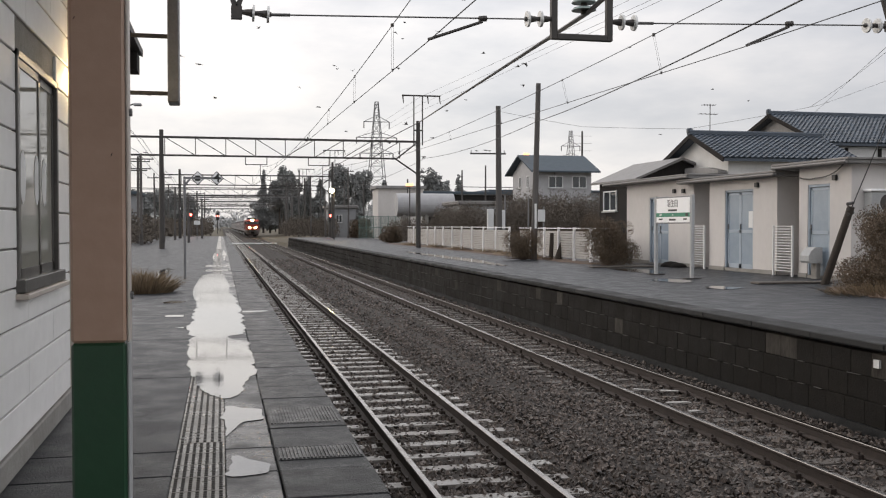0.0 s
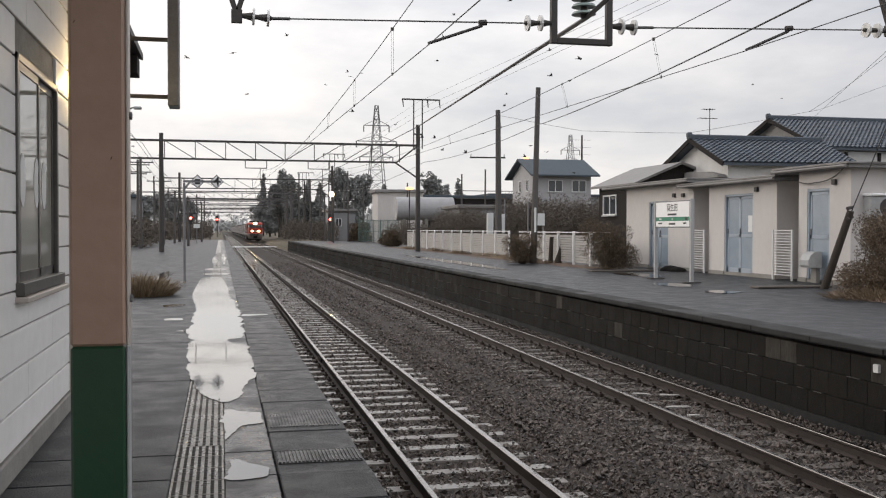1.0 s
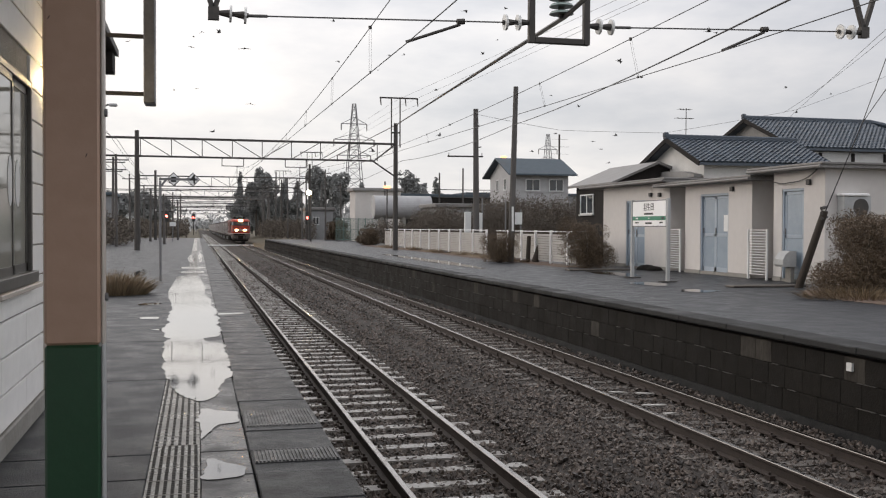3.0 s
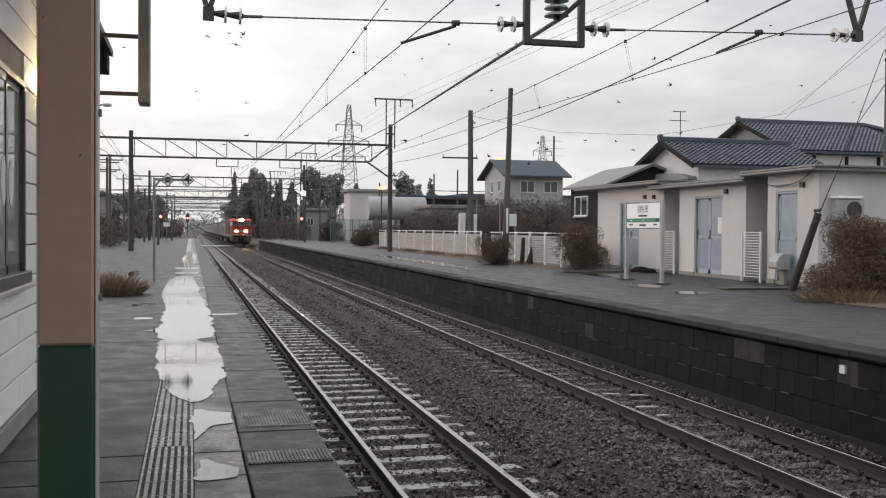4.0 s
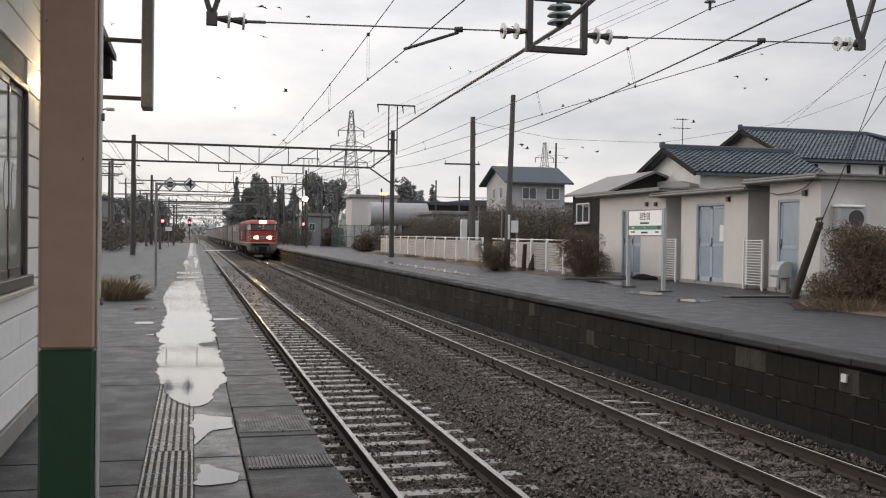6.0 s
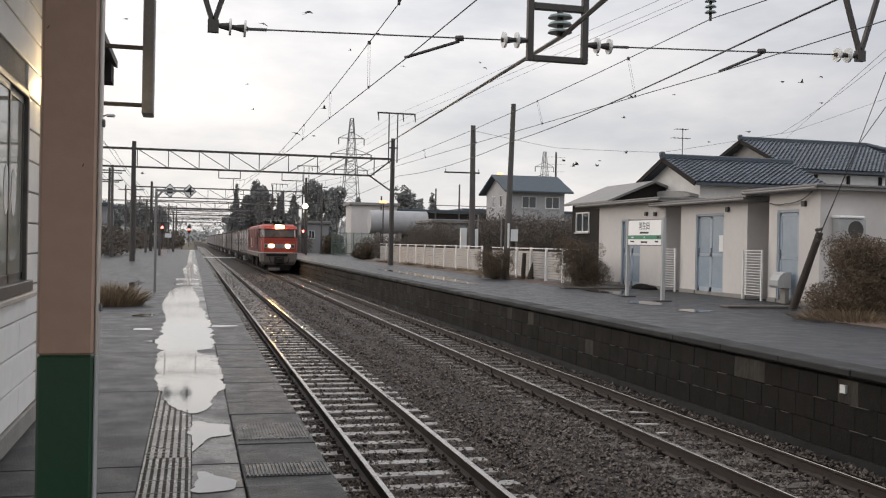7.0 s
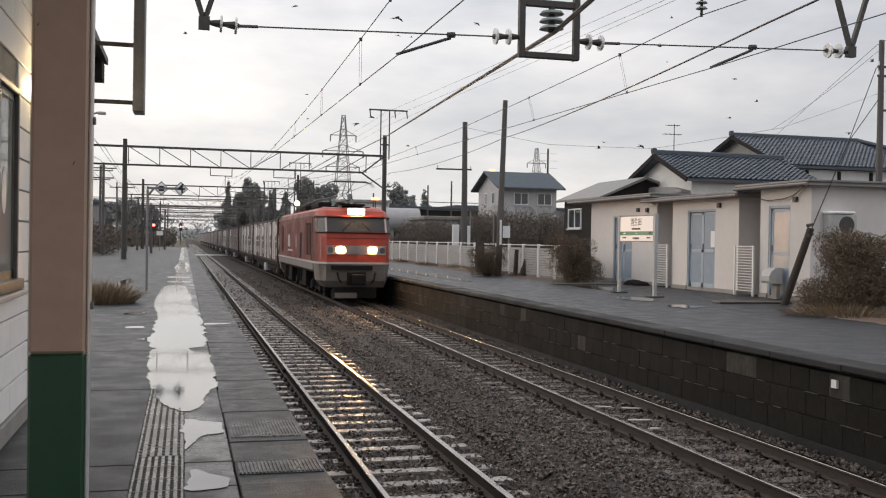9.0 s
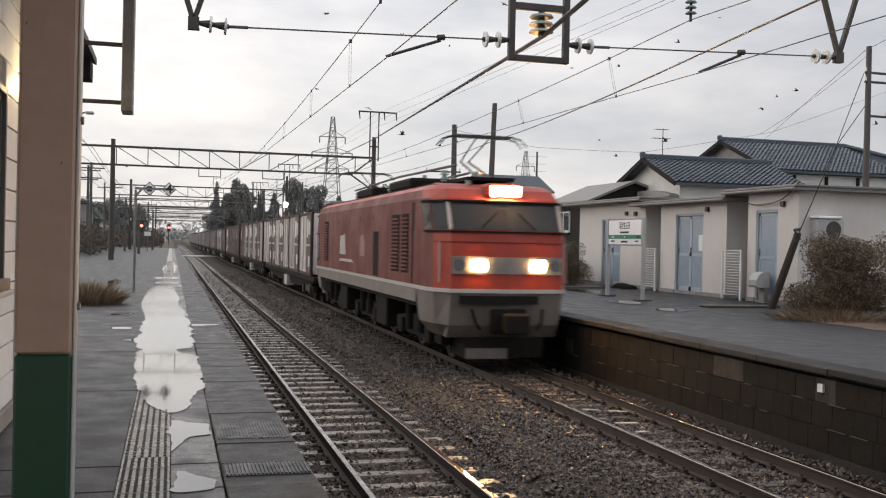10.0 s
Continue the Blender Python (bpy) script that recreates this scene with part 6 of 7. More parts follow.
for i in range(16):
    y = 96 + i * 11 + rw.uniform(-3, 3)
    z = rw.uniform(4.6, 6.9)
    wire("cross_span_wire", [(-8 - rw.uniform(0, 5), y, z), (rw.uniform(7, 12), y, z + rw.uniform(-0.2, 0.2))], 0.03, "dark cross-span between line poles", 0.002)
for x, z in ((-4.6, 6.6), (-5.2, 7.1), (-4.9, 5.9), (-6.4, 6.3)):
    wire("line_wire", [(x - 1.5, 20, z + 0.4), (x, 62, z), (x - 0.4, 112, z), (x - 1, 190, z)], 0.016, "dark line wire beside the near platform", 0.006)
for x, y, h in ((-5.6, 74, 6.6), (-6.3, 80, 6.8), (-4.4, 100, 5.2), (-3.2, 140, 6.2), (-7.5, 150, 7.4), (-2.6, 165, 6.8), (10.4, 150, 8.0), (11.6, 165, 8.4), (13.8, 140, 8.0), (16.2, 132, 7.6), (18.0, 126, 7.2)):
    p = utility_pole(x, y, h, 0.12, "dark line pole with crossarms near the station throat", [(h - 0.4, -0.9, 0.9), (h - 1.1, -0.7, 0.7)], rw.uniform(-0.5, 0.5))
sg = thing("platform_sign", pose(-2.3, 100, 0), "small white sign on a thin post at the platform end", "sign")
boxes("post", [(-0.03, 0.03, -0.03, 0.03, 0, 1.9)], M["steel"], sg)
boxes("plate", [(-0.3, 0.3, -0.05, -0.03, 1.5, 1.9)], M["white_paint"], sg)
# litter between the far rails, a plate and lime stains on the platform wall
for k, (x, y, w) in enumerate(((6.22, 13.87, 0.16), (6.6, 13.67, 0.2), (6.27, 12.74, 0.24), (6.19, 12.11, 0.12))):
    bm = bmesh.new()
    prism(bm, [(-w, -0.03), (-w * 0.3, -0.05), (w, -0.02), (w * 0.8, 0.04), (-w * 0.6, 0.05)], "z", 0, 0.012)
    o = part("paper_scrap", bm, M["fence"])
    o.matrix_basis = pose(x, y, -1.085, 0, 4, 8 * k)
    tagged(o, "wet white paper scrap between the rails", "litter", "paper scraps")
bm = bmesh.new()
box(bm, 7.755, 7.80, 10.41, 10.51, -0.32, -0.22)
tagged(part("wall_plate", bm, M["white_paint"]), "small white marker plate on the platform wall", "plate")
# level crossing deck at the end of the far platform
tagged(boxes("crossing_deck", [(1.2, 7.4, 134.5, 136.5, -1.05, -0.945)], M["white_paint"]), "pale walkway boards across the tracks", "crossing", kind="structure")
# ---- the train ----
LOCO_L = 17.0
SPEED = 18.5
START = 17.83 + 10 * SPEED


def ring(z, inset_front, half=1.42):
    """The loco's plan outline at one height: rounded, slightly pointed ends."""
    f = inset_front
    front = [(-half, 0.95 + f), (-half + 0.06, 0.55 + f), (-1.12, 0.13 + f), (0, f), (1.12, 0.13 + f), (half - 0.06, 0.55 + f), (half, 0.95 + f)]
    rear = [(x, LOCO_L - y) for x, y in reversed(front)]
    return [Vector((x, y, z)) for x, y in front + rear]


def loft(bm, rings, caps=True):
    vv = [[bm.verts.new(p) for p in r] for r in rings]
    n = len(vv[0])
    for a, b in zip(vv[:-1], vv[1:]):
        for i in range(n):
            bm.faces.new((a[i], a[(i + 1) % n], b[(i + 1) % n], b[i]))
    if caps:
        bm.faces.new(vv[0][::-1])
        bm.faces.new(vv[-1])
    return vv


def wheelset(parent, y, r=0.45):
    """An axle with two wheels."""
    w = new("wheelset")
    w.parent = parent
    w.location = (0, y, r)
    bm = bmesh.new()
    rod(bm, (-0.75, 0, 0), (0.75, 0, 0), 0.08, sides=8)
    part("axle", bm, M["loco_dark"], w)
    for s in (-1, 1):
        bm = bmesh.new()
        rod(bm, (s * 0.49, 0, 0), (s * 0.53, 0, 0), r + 0.025, sides=20)
        rod(bm, (s * 0.53, 0, 0), (s * 0.62, 0, 0), r, sides=20)
        for k in range(6):
            a = k * math.tau / 6
            beam(bm, (s * 0.625, 0, 0), (s * 0.625, math.cos(a) * r * 0.8, math.sin(a) * r * 0.8), 0.04)
        part("wheel", bm, M["rail_side"], w)
    return w


WHEELS = []


def pantograph(parent, y, up, flip):
    p = new("pantograph")
    p.parent = parent
    p.location = (0, y, 3.66)
    z = up - 3.66
    bm = bmesh.new()
    box(bm, -0.5, 0.5, -0.7, 0.7, 0.0, 0.07)
    part("base_frame", bm, M["loco_dark"], p)
    bm = bmesh.new()
    k = 1.25 * flip
    for s in (-0.09, 0.09):
        rod(bm, (s * 1.6, -0.3 * flip, 0.06), (s, k, z * 0.55), 0.024, sides=7)
        rod(bm, (s, k, z * 0.55), (s * 1.6, 0, z - 0.05), 0.016, sides=6)
    part("arm", bm, M["dark_steel"], p)
    bm = bmesh.new()
    for dy in (-0.16, 0.16):
        beam(bm, (-0.62, dy, z), (0.62, dy, z), 0.045)
        for s in (-1, 1):
            rod(bm, (s * 0.62, dy, z), (s * 0.82, dy, z - 0.05), 0.018, sides=6)
            rod(bm, (s * 0.82, dy, z - 0.05), (s * 0.95, dy, z - 0.2), 0.014, sides=6)
    beam(bm, (-0.45, -0.16, z), (-0.45, 0.16, z), 0.03)
    beam(bm, (0.45, -0.16, z), (0.45, 0.16, z), 0.03)
    part("collector_head", bm, M["dark_steel"], p)
    for sx in (-0.45, 0.45):
        for sy in (-0.6, 0.6):
            bm = bmesh.new()
            rod(bm, (sx, sy, -0.1), (sx, sy, 0.0), 0.07, 0.055, 10)
            part("insulator", bm, M["insulator_green"], p)


def locomotive():
    l = thing("electric_locomotive", pose(TRACKS["far"], START, RAIL_Z), "red electric locomotive with lit headlights and a grey skirt", "locomotive")
    bm = bmesh.new()
    levels = [(1.50, 0.0), (2.05, 0.02), (2.58, 0.08), (2.66, 0.10), (3.18, 0.36), (3.26, 0.40), (3.44, 0.62, 1.36), (3.54, 1.0, 1.22), (3.60, 1.5, 0.95)]
    loft(bm, [ring(*v) for v in levels])
    bmesh.ops.recalc_face_normals(bm, faces=bm.faces)
    # faces turned sideways take the darker red
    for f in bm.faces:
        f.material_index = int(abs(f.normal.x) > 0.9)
    part("body", bm, [M["loco_red"], M["loco_side"]], l, "red body shell with darker red sides")
    bm = bmesh.new()
    loft(bm, [[p + Vector((0.012 if p.x > 0.01 else -0.012 if p.x < -0.01 else 0, -0.012 if p.y < 8 else 0.012, 0)) for p in ring(z, f)] for z, f in ((1.43, 0.0), (1.505, 0.0))])
    part("waist_stripe", bm, M["loco_silver"], l, "pale silver stripe round the body")
    # windscreens: dark glass band just proud of the shell, with pillars
    for end in (0, 1):
        def flip(p):
            return Vector((p.x, LOCO_L - p.y if end else p.y, p.z))
        lo, hi = ring(2.64, 0.095)[:7], ring(3.17, 0.355)[:7]
        n_out = [Vector((-0.02, -0.004, 0)), Vector((-0.018, -0.012, 0)), Vector((-0.012, -0.018, 0)), Vector((0, -0.02, 0)), Vector((0.012, -0.018, 0)), Vector((0.018, -0.012, 0)), Vector((0.02, -0.004, 0))]
        for i in range(6):
            bm = bmesh.new()
            a0, a1 = lo[i] + n_out[i], lo[i + 1] + n_out[i + 1]
            b0, b1 = hi[i] + n_out[i], hi[i + 1] + n_out[i + 1]
            g = 0.04 if i in (2, 3) else 0.07
            q = [flip(a0.lerp(a1, g)), flip(a0.lerp(a1, 1 - g * (i != 2))), flip(b0.lerp(b1, 1 - g * (i != 2))), flip(b0.lerp(b1, g if i != 3 else 0))]
            if i == 3:
                q[0] = flip(a0)
            vs = [bm.verts.new(v) for v in q]
            bm.faces.new(vs)
            bmesh.ops.solidify(bm, geom=bm.faces[:], thickness=0.012)
            part("windscreen" if i in (2, 3) else "cab_window", bm, M["loco_glass"], l, "dark cab glass")
        # brow moulding over the glass
        bm = bmesh.new()
        r0, r1 = ring(3.19, 0.345)[:7], ring(3.24, 0.36)[:7]
        for i in range(6):
            beam(bm, flip(r0[i] + n_out[i]), flip(r0[i + 1] + n_out[i + 1]), 0.05)
        part("brow_moulding", bm, M["loco_dark"], l)
        # lower skirt
        bm = bmesh.new()
        rr = []
        for z, f, hf in ((0.55, 0.32, 1.12), (0.80, 0.14, 1.34), (1.44, 0.02, 1.42)):
            pts = ring(z, f, hf)[:7]
            rr.append([flip(p) for p in pts] + [flip(Vector((hf, 1.7, z))), flip(Vector((-hf, 1.7, z)))])
        loft(bm, rr)
        part("skirt", bm, M["loco_grey"], l, "grey front skirt")
        # plough, coupler
        s = -1 if not end else 1
        yf = 0.0 if not end else LOCO_L
        bm = bmesh.new()
        y0 = yf - s * 0.22
        prism(bm, [(y0, 0.17), (y0, 0.56), (y0 - s * 0.7, 0.56), (y0 - s * 0.9, 0.17)], "x", -0.8, 0.8)
        part("rail_guard", bm, M["loco_dark"], l)
        boxes("guard_plate", [(-0.78, 0.05, y0 + s * 0.03 - 0.015, y0 + s * 0.03 + 0.015, 0.16, 0.36)], M["loco_grey"], l, "pale scuffed guard plate")
        bm = bmesh.new()
        box(bm, -0.17, 0.17, yf + s * 0.45 if s < 0 else yf, yf if s < 0 else yf + 0.45, 0.74, 1.04, 0.03)
        box(bm, -0.24, 0.24, yf + s * 0.5 - 0.08, yf + s * 0.5 + 0.08, 0.68, 1.08, 0.04)
        box(bm, -0.36, 0.36, yf - 0.03, yf + 0.03, 0.66, 1.14, 0.02)
        part("coupler", bm, M["loco_dark"], l)
        # light panel
        bm = bmesh.new()
        lo2, hi2 = ring(1.80, 0.0)[1:6], ring(2.12, 0.012)[1:6]
        for i in range(1, 3):
            vs = [bm.verts.new(flip(v + Vector((0, -0.022, 0)))) for v in (lo2[i], lo2[i + 1], hi2[i + 1], hi2[i])]
            bm.faces.new(vs)
        bmesh.ops.solidify(bm, geom=bm.faces[:], thickness=0.02)
        part("light_band", bm, M["loco_silver"], l, "silver band between the headlights")
        # thin bright surround of the lamp row, recessed red panel edge and a dark sill under the glass
        for za, zb in ((1.79, 1.825), (2.095, 2.13)):
            bm = bmesh.new()
            for sx in (-1, 1):
                pts = [flip(Vector((sx * u, u * 0.116 + (z - 1.8) * 0.03 - 0.05, z))) for u, z in ((0.42, za), (1.13, za), (1.13, zb), (0.42, zb))]
                bm.faces.new([bm.verts.new(p) for p in pts])
            bmesh.ops.solidify(bm, geom=bm.faces[:], thickness=0.02)
            part("lamp_surround", bm, M["loco_silver"], l, "bright metal strip round the lamp row")
        bm = bmesh.new()
        rs = ring(2.60, 0.082)[:7]
        for i in range(6):
            beam(bm, flip(rs[i] + n_out[i]), flip(rs[i + 1] + n_out[i + 1]), 0.035)
        part("glass_sill", bm, M["loco_dark"], l)
        bm = bmesh.new()
        rs = ring(2.40, 0.055)[1:6]
        for i in range(4):
            beam(bm, flip(rs[i] + Vector((0, -0.006, 0))), flip(rs[i + 1] + Vector((0, -0.006, 0))), 0.018)
        part("panel_seam", bm, M["loco_side"], l, "dull red panel seam")
        bm = bmesh.new()
        for sx in (-1, 1):
            a, b = ring(2.64, 0.095)[2 if sx < 0 else 4], ring(3.17, 0.355)[2 if sx < 0 else 4]
            beam(bm, flip(a + Vector((sx * 0.014, -0.02, 0))), flip(b + Vector((sx * 0.014, -0.02, 0))), 0.06, 0.03)
        part("screen_pillar", bm, M["loco_silver"], l, "pale pillar beside the windscreen")
        for sx in (-1, 1):
            bm = bmesh.new()
            rod(bm, flip(Vector((sx * 0.55, 0.115, 2.66))), flip(Vector((sx * 0.22, 0.2, 2.98))), 0.012, sides=5)
            part("wiper", bm, M["loco_dark"], l)
            bm = bmesh.new()
            rod(bm, flip(Vector((sx * 0.72, 0.06, 1.12))), flip(Vector((sx * 0.66, -0.02, 0.86))), 0.035, sides=8)
            rod(bm, flip(Vector((sx * 0.66, -0.02, 0.86))), flip(Vector((sx * 0.56, 0.02, 0.74))), 0.035, sides=8)
            part("brake_hose", bm, M["loco_dark"], l, "dark hanging brake hose")
        # the recess's shade is put in as a near-black bar; nothing is sunk
        boxes("skirt_recess", [(-0.95, 0.6, *sorted((flip(Vector((0, 0.118, 0))).y, flip(Vector((0, -0.012, 0))).y)), 1.22, 1.38)], M["loco_dark"], l, "near-black bar drawn for the shaded recess above the coupler")
        for sx in (-1, 1):
            for nm, u0, u1, z0, z1, mm, lab in (("headlight", 0.45, 0.75, 1.85, 2.07, "headlight", "lit warm headlight"), ("marker_light", 0.88, 1.08, 1.86, 2.06, "loco_glass", "unlit marker lamp")):
                bm = bmesh.new()
                pts = [flip(Vector((sx * u, u * 0.116 + (z - 1.8) * 0.03 - 0.045, z))) for u, z in ((u0 + 0.04, z0), (u1 - 0.04, z0), (u1, z0 + 0.05), (u1, z1 - 0.05), (u1 - 0.04, z1), (u0 + 0.04, z1), (u0, z1 - 0.05), (u0, z0 + 0.05))]
                bm.faces.new([bm.verts.new(p) for p in pts])
                ret = bmesh.ops.extrude_face_region(bm, geom=bm.faces[:])
                bmesh.ops.translate(bm, vec=(0, 0.02 if not end else -0.02, 0), verts=[v for v in ret["geom"] if isinstance(v, bmesh.types.BMVert)])
                part(nm, bm, M[mm if not end else "loco_dark"], l, lab if not end else "unlit lamp")
        bm = bmesh.new()
        box(bm, -0.36, 0.36, 0.34, 1.1, 3.27, 3.56, 0.06)
        h = part("lamp_box", bm, M["loco_red"], l, "roof headlight housing")
        h.matrix_basis = pose(0, 0, 0) if not end else pose(0, LOCO_L, 0, 0, 0, 180)
        bm = bmesh.new()
        box(bm, -0.30, 0.30, 0.30, 0.36, 3.30, 3.51, 0.02)
        h = part("roof_headlight", bm, M["headlight" if not end else "loco_dark"], l, "lit twin roof headlight" if not end else "unlit lamp")
        h.matrix_basis = pose(0, 0, 0) if not end else pose(0, LOCO_L, 0, 0, 0, 180)
        # wipers and handrails
        for sx in (-1, 1):
            bm = bmesh.new()
            rod(bm, flip(Vector((sx * 1.30, 0.36, 1.62))), flip(Vector((sx * 1.30, 0.40, 2.4))), 0.015, sides=6)
            part("handrail", bm, M["loco_silver"], l)
    # sides: louvres, doors, marks, upper windows
    for sx in (-1, 1):
        xs = sx * 1.42
        for yc, w, z0, z1 in ((2.75, 0.62, 1.72, 2.98), (3.7, 0.75, 1.72, 2.98), (13.9, 0.75, 1.72, 2.98), (15.7, 0.5, 1.72, 2.6)):
            g = boxes("louvre", [(min(xs, xs + sx * 0.012), max(xs, xs + sx * 0.012), yc - w / 2, yc + w / 2, z0, z1)], M["loco_dark"], l, "dark side louvre")
            for i in range(14):
                z = z0 + 0.05 + i * (z1 - z0 - 0.08) / 14
                boxes("slat", [(min(xs + sx * 0.012, xs + sx * 0.03), max(xs + sx * 0.012, xs + sx * 0.03), yc - w / 2 + 0.03, yc + w / 2 - 0.03, z, z + 0.035)], M["loco_silver" if yc > 15 else "loco_side"], g)
        for yc, w in ((1.75, 0.55), (5.9, 0.62)):
            boxes("side_door", [(min(xs - sx * 0.01, xs + sx * 0.006), max(xs - sx * 0.01, xs + sx * 0.006), yc - w / 2, yc + w / 2, 1.54, 2.62)], M["loco_dark"] if yc > 3 else M["loco_side"], l)
        for yc in (6.9, 8.6, 10.3, 12.0):
            boxes("upper_window", [(min(xs, xs + sx * 0.008), max(xs, xs + sx * 0.008), yc - 0.65, yc + 0.65, 2.88, 3.04)], M["loco_side"], l)
        bm = bmesh.new()
        x0, x1 = min(xs, xs + sx * 0.006), max(xs, xs + sx * 0.006)
        prism(bm, [(7.35, 1.98), (7.95, 1.98), (8.02, 2.2), (7.95, 2.5), (7.55, 2.56), (7.3, 2.3)], "x", x0, x1)
        part("painted_mark", bm, M["faded_mark"], l, "faded pale mark on the side")
        bm = bmesh.new()
        prism(bm, [(10.2, 1.98), (11.2, 1.98), (11.2, 2.5), (10.4, 2.58)], "x", x0, x1)
        part("painted_mark", bm, M["loco_silver"], l, "pale mark on the side")
        bm = bmesh.new()
        prism(bm, [(8.9, 1.78), (11.3, 1.78), (11.1, 1.86), (9.3, 1.86)], "x", x0, x1)
        part("painted_mark", bm, M["loco_silver"], l, "pale swoosh on the side")
    # underframe, bogies, tanks
    for sx in (-1, 1):
        boxes("side_sill", [(*sorted((sx * 1.30, sx * 1.425)), 1.7, LOCO_L - 1.7, 1.16, 1.43)], M["loco_grey"], l, "grey lower sill")
        boxes("cab_seam", [(*sorted((sx * 1.42, sx * 1.428)), 1.98, 2.14, 1.52, 3.2)], M["loco_dark"], l, "dark seam behind the cab")
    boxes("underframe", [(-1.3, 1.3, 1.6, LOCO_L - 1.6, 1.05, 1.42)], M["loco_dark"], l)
    for yc in (3.0, 8.5, 14.0):
        for sx in (-1, 1):
            bm = bmesh.new()
            xa, xb = sorted((sx * 0.86, sx * 1.05))
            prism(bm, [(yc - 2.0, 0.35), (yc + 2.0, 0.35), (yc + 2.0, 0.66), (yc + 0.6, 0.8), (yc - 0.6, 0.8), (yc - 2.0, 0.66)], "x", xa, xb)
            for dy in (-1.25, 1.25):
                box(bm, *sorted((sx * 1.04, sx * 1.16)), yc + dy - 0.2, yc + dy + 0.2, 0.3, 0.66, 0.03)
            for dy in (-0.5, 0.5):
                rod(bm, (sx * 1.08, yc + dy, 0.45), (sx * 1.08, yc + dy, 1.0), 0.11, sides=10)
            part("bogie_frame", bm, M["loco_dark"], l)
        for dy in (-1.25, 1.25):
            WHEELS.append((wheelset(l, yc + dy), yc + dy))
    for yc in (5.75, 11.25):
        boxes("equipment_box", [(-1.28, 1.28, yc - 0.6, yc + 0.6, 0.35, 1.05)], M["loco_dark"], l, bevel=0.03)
    # roof gear
    boxes("roof_walk", [(-0.85, 0.85, 2.0, LOCO_L - 2.0, 3.56, 3.66)], M["loco_dark"], l, bevel=0.02)
    boxes("roof_hatch", [(-0.8, 0.8, 5.0, 7.4, 3.66, 3.92)], M["loco_dark"], l, bevel=0.06)
    boxes("roof_hatch", [(-0.8, 0.8, 9.6, 12.0, 3.66, 3.92)], M["loco_dark"], l, bevel=0.06)
    for x in (-1.0, 1.0):
        bm = bmesh.new()
        rod(bm, (x, 1.6, 3.52), (x, LOCO_L - 1.6, 3.52), 0.05, sides=8)
        part("gutter", bm, M["loco_silver"], l, "pale roof gutter")
    bm = bmesh.new()
    for a, b in (((-0.4, 2.5, 4.05), (-0.4, 8.0, 4.12)), ((-0.4, 8.0, 4.12), (-0.4, 14.5, 4.05)), ((0.35, 4.0, 4.0), (0.35, 13.0, 4.0))):
        rod(bm, a, b, 0.03, sides=6)
    part("roof_busbar", bm, M["dark_steel"], l)
    for y in (3.4, 5.2, 7.9, 9.0, 12.6, 14.0):
        for x in (-0.4, 0.35):
            bm = bmesh.new()
            rod(bm, (x, y, 3.62), (x, y, 4.0), 0.075, 0.05, 10)
            for k in range(3):
                rod(bm, (x, y, 3.7 + k * 0.1), (x, y, 3.73 + k * 0.1), 0.11, 0.09, 10)
            part("insulator", bm, M["insulator_green"], l)
    pantograph(l, 1.95, 4.62, 1)
    pantograph(l, LOCO_L - 2.2, 4.66, -1)
    return l


rb_ = bmesh.new()
rod(rb_, (0, 0, 0.15), (0, 0, 2.25), 0.018, sides=5)
LOCK_ROD = mesh_of("lock_rod", rb_, M["loco_silver"])


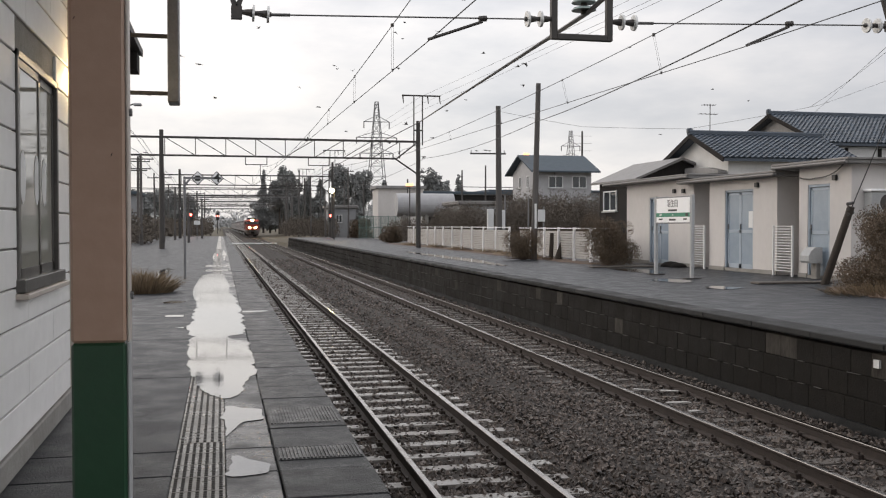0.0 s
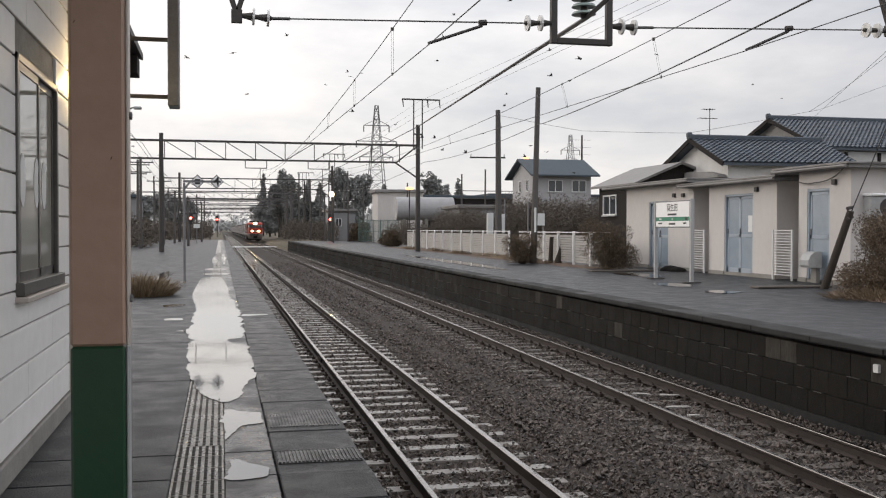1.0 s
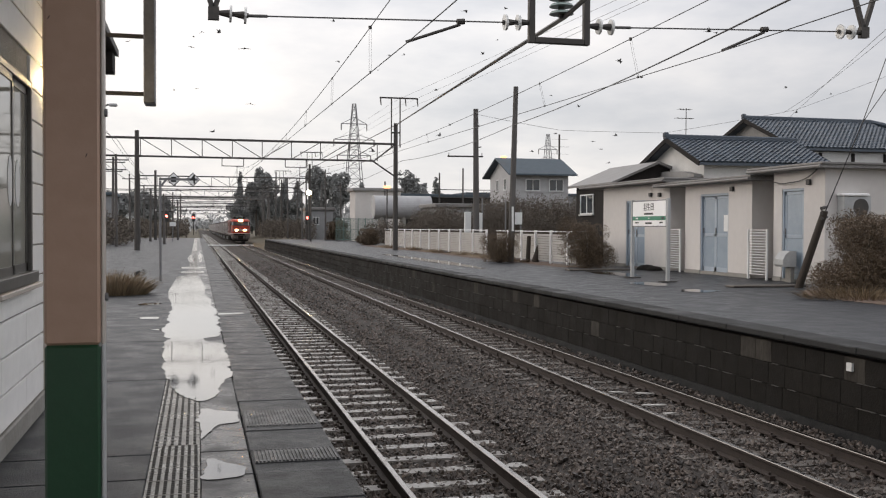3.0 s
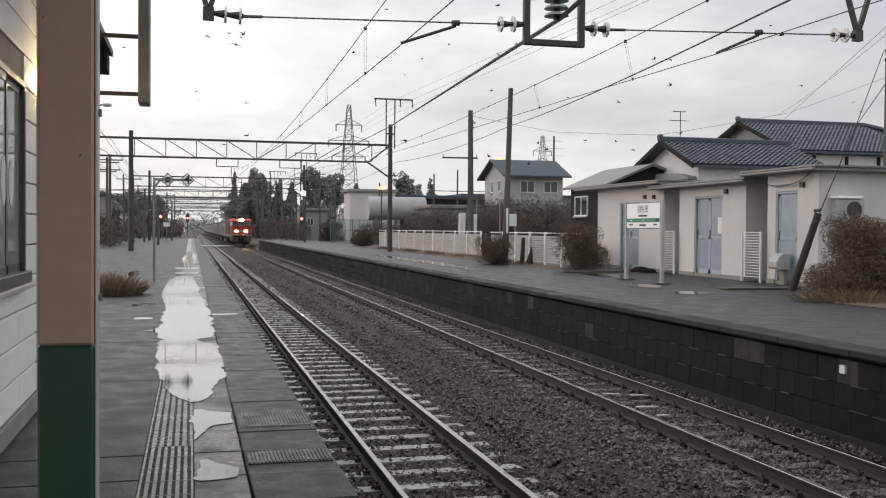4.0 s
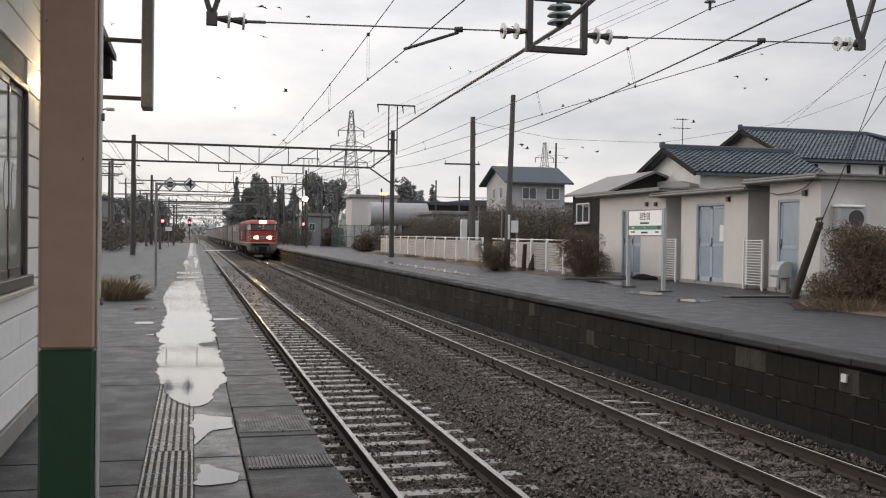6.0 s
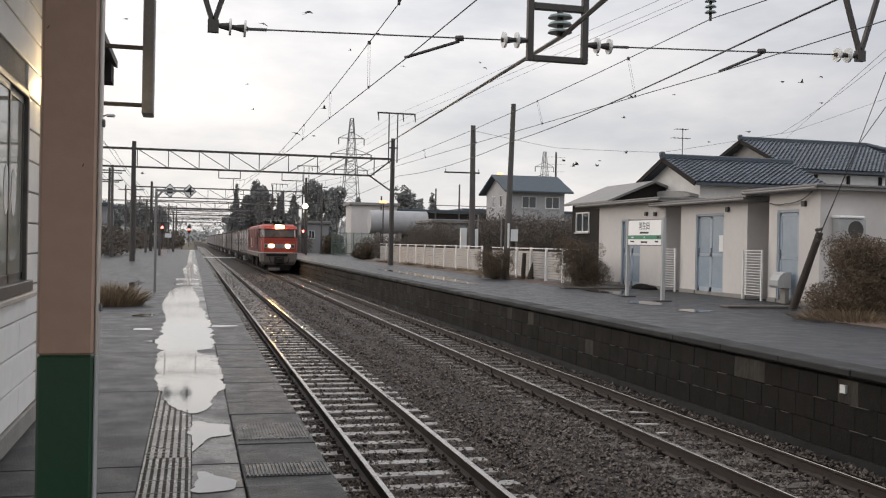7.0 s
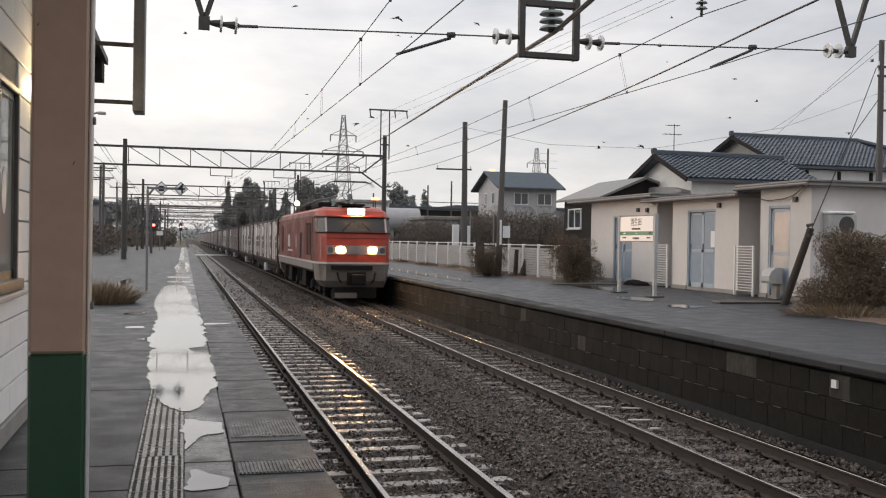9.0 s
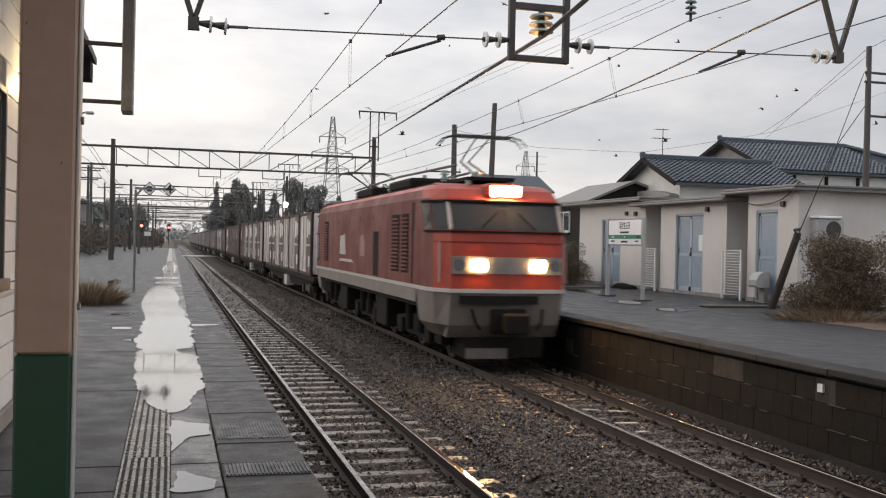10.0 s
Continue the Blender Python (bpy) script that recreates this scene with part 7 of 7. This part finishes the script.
def container(parent, y, kind, side_marks):
    c = new("container")
    c.parent = parent
    c.location = (0, y, 1.02)
    m = M["cont_white" if kind == "w" else "cont_red"]
    tagged(c, "weathered white freight container" if kind == "w" else "maroon freight container")
    bm = bmesh.new()
    box(bm, -1.18, 1.18, -1.69, 1.69, 0.06, 2.36, 0.02)
    part("shell", bm, m, c)
    for sx in (-1, 1):
        bm = bmesh.new()
        for yy in (-1.70, 1.70):
            box(bm, sx * 1.18 - 0.045, sx * 1.18 + 0.045, yy - 0.06, yy + 0.06, 0, 2.42)
        for z in (0.06, 2.37):
            box(bm, sx * 1.18 - 0.04, sx * 1.18 + 0.04, -1.66, 1.66, z - 0.06, z + 0.05)
        part("side_frame", bm, M["cont_frame"], c)
    bm = bmesh.new()
    for sx in (-1, 1):
        for k in range(11):
            yy = -1.45 + k * 0.29
            box(bm, *sorted((sx * 1.18, sx * 1.215)), yy - 0.06, yy + 0.06, 0.14, 2.28)
    part("side_ribs", bm, m, c, kind="stuff")
    for k in range(4):
        piece("lock_rod", LOCK_ROD, c, -1.235, -1.4 + k * 0.93, 0)
    rng = random.Random(side_marks * 7 + y * 3)
    if kind == "w":
        # dark door section with pale patches and a lock bar at one end or in the middle
        d0, d1 = rng.choice(((0.3, 1.66), (-1.66, -0.2), (-1.66, -0.6), (0.0, 1.66)))
        d = boxes("side_door", [(-1.242, -1.214, d0, d1, 0.1, 2.32)], M["cont_dark"], c, "dark brown side door")
        boxes("lock_bar", [(-1.262, -1.243, d0 + 0.05, d1 - 0.05, 1.12, 1.2)], M["loco_silver"], d)
        w = (d1 - d0) * 0.36
        for k, (u, z0, z1) in enumerate(((d0 + 0.08, 1.55, 2.05), (d1 - 0.08 - w, 1.45, 2.15), (d0 + 0.1, 0.35, 0.75))):
            if rng.random() < 0.8:
                boxes("panel_mark", [(-1.25, -1.243, u, u + w, z0, z1)], M["cont_white"], d, "pale patch on the door")
    elif rng.random() < 0.5:
        boxes("side_door", [(-1.226, -1.217, -0.62, -0.2, 0.16, 2.26)], M["cont_dark"], c, "dark recess between side doors")
    if side_marks and kind != "w":
        boxes("panel_mark", [(-1.222, -1.217, 0.5, 1.25, 1.35, 2.0)], M["cont_white"], c, "pale panel on the side")
    return c


def wagon(index, y0):
    w = thing("container_wagon", pose(TRACKS["far"], START + y0, RAIL_Z), "flat railway wagon carrying five freight containers", "wagon", "container wagons")
    L = 20.4
    boxes("deck", [(-1.2, 1.2, 0.35, L - 0.35, 0.82, 1.0)], M["loco_dark"], w, bevel=0.01)
    for sx in (-1, 1):
        bm = bmesh.new()
        prism(bm, [(0.4, 0.78), (L - 0.4, 0.78), (L - 6.5, 0.48), (6.5, 0.48)], "x", *sorted((sx * 1.0, sx * 1.1)))
        part("side_sill", bm, M["loco_dark"], w)
    boxes("brake_box", [(-1.25, -0.9, 8.6, 9.8, 0.35, 0.8)], M["grey_paint"], w, "pale equipment box")
    boxes("coupler", [(-0.15, 0.15, -0.1, 0.4, 0.72, 0.98)], M["loco_dark"], w)
    for yc in (3.1, L - 3.1):
        for sx in (-1, 1):
            bm = bmesh.new()
            prism(bm, [(yc - 1.3, 0.36), (yc + 1.3, 0.36), (yc + 1.3, 0.56), (yc + 0.4, 0.76), (yc - 0.4, 0.76), (yc - 1.3, 0.56)], "x", *sorted((sx * 0.86, sx * 1.04)))
            box(bm, *sorted((sx * 1.03, sx * 1.12)), yc - 1.1, yc - 0.8, 0.3, 0.6)
            box(bm, *sorted((sx * 1.03, sx * 1.12)), yc + 0.8, yc + 1.1, 0.3, 0.6)
            part("bogie_frame", bm, M["rail_side"], w)
        for dy in (-0.95, 0.95):
            ws = wheelset(w, yc + dy)
            if index < 3:
                WHEELS.append((ws, yc + dy))
    rng = random.Random(60 + index)
    for k in range(5):
        if index == 0:
            kind = "w"
        elif index < 2:
            kind = "r" if k == 4 else "w"
        elif index < 4:
            kind = "w" if rng.random() < 0.25 else "r"
        else:
            kind = "w" if rng.random() < 0.3 else "r"
        container(w, 1.0 + 1.85 + k * 3.72, kind, rng.random() < 0.4)
    return w


TRAIN = [(locomotive(), 0.0)]
for i in range(13):
    y = LOCO_L + 0.9 + i * 20.6
    TRAIN.append((wagon(i, y), y))

# ---- birds ----


def bird(span, label):
    b = thing("bird", pose(0, 0, 0), label, "bird", "flock of birds")
    bm = bmesh.new()
    bmesh.ops.create_icosphere(bm, subdivisions=2, radius=1)
    for v in bm.verts:
        taper = 1 - 0.45 * max(0, -v.co.y)
        v.co = Vector((v.co.x * span * 0.075 * taper, v.co.y * span * 0.27, v.co.z * span * 0.07 * taper))
    part("body", bm, M["bird"], b, smooth=True)
    for s in (-1, 1):
        bm = bmesh.new()
        w = span
        pts = [(0.03, 0.14), (0.24, 0.17), (0.5, -0.02), (0.42, -0.04), (0.22, -0.03), (0.03, -0.12)]
        prism(bm, [(s * x * w, y * w) for x, y in pts], "z", -0.006 * w, 0.006 * w)
        part("wing", bm, M["bird"], b)
    bm = bmesh.new()
    prism(bm, [(-0.03 * span, -0.22 * span), (0.03 * span, -0.22 * span), (0.08 * span, -0.4 * span), (-0.08 * span, -0.4 * span)], "z", -0.005 * span, 0.005 * span)
    part("tail", bm, M["bird"], b)
    return b


rb = random.Random(77)
FLOCK = []
for i in range(46):
    b = bird(rb.uniform(0.36, 0.62), "dark bird in flight, wings spread")
    y = rb.uniform(50, 85)
    # spread across the sky over the tracks, drifting to the right and nearer
    ax = rb.uniform(-0.14, 0.34) if i < 34 else rb.uniform(0.1, 0.6)
    az = rb.uniform(0.075, 0.19) if i < 34 else rb.uniform(0.06, 0.24)
    p = Vector((ax * y, y, 1.4 + az * y))
    v = Vector((rb.uniform(0.5, 3.2), rb.uniform(-3.0, 0.5), rb.uniform(-0.1, 0.25)))
    FLOCK.append((b, p, v, rb.uniform(0, 6.28), rb.uniform(2.6, 4.2), [c for c in b.children if c.name.startswith("wing")]))


def motions():
    """Keys the train, its wheels and the birds."""
    for ob, y in TRAIN:
        walk(ob, [(t, pose(TRACKS["far"], START + y - SPEED * t, RAIL_Z)) for t in (0.0, 5.0, 10.0)])
    per = math.degrees(SPEED / FPS / 0.45)
    for ob, y in WHEELS:
        walk(ob, [(k / FPS, Matrix.Translation((0, y, 0.45)) @ Matrix.Rotation(radians(per * k), 4, "X")) for k in range(301)])
    for b, p, v, ph, rate, wings in FLOCK:
        rows = []
        for k in range(41):
            t = k * 0.25
            q = p + v * t + Vector((math.sin(t * 0.9 + ph) * 1.2, math.cos(t * 0.6 + ph) * 1.0, math.sin(t * 1.3 + ph) * 0.5))
            d = v + Vector((math.cos(t * 0.9 + ph) * 1.08, -math.sin(t * 0.6 + ph) * 0.6, 0))
            head = math.degrees(math.atan2(-d.x, d.y))
            rows.append((t, pose(q.x, q.y, q.z, 0, 18 * math.sin(t * 1.1 + ph), head)))
        walk(b, rows)
        for i, w in enumerate(wings):
            s = 1 if i == 0 else -1
            walk(w, [(k * 0.1, pose(0, 0, 0, 0, s * (12 + 32 * math.sin(k * 0.1 * rate * math.tau / 1.5 + ph)), 0)) for k in range(101)])


motions()
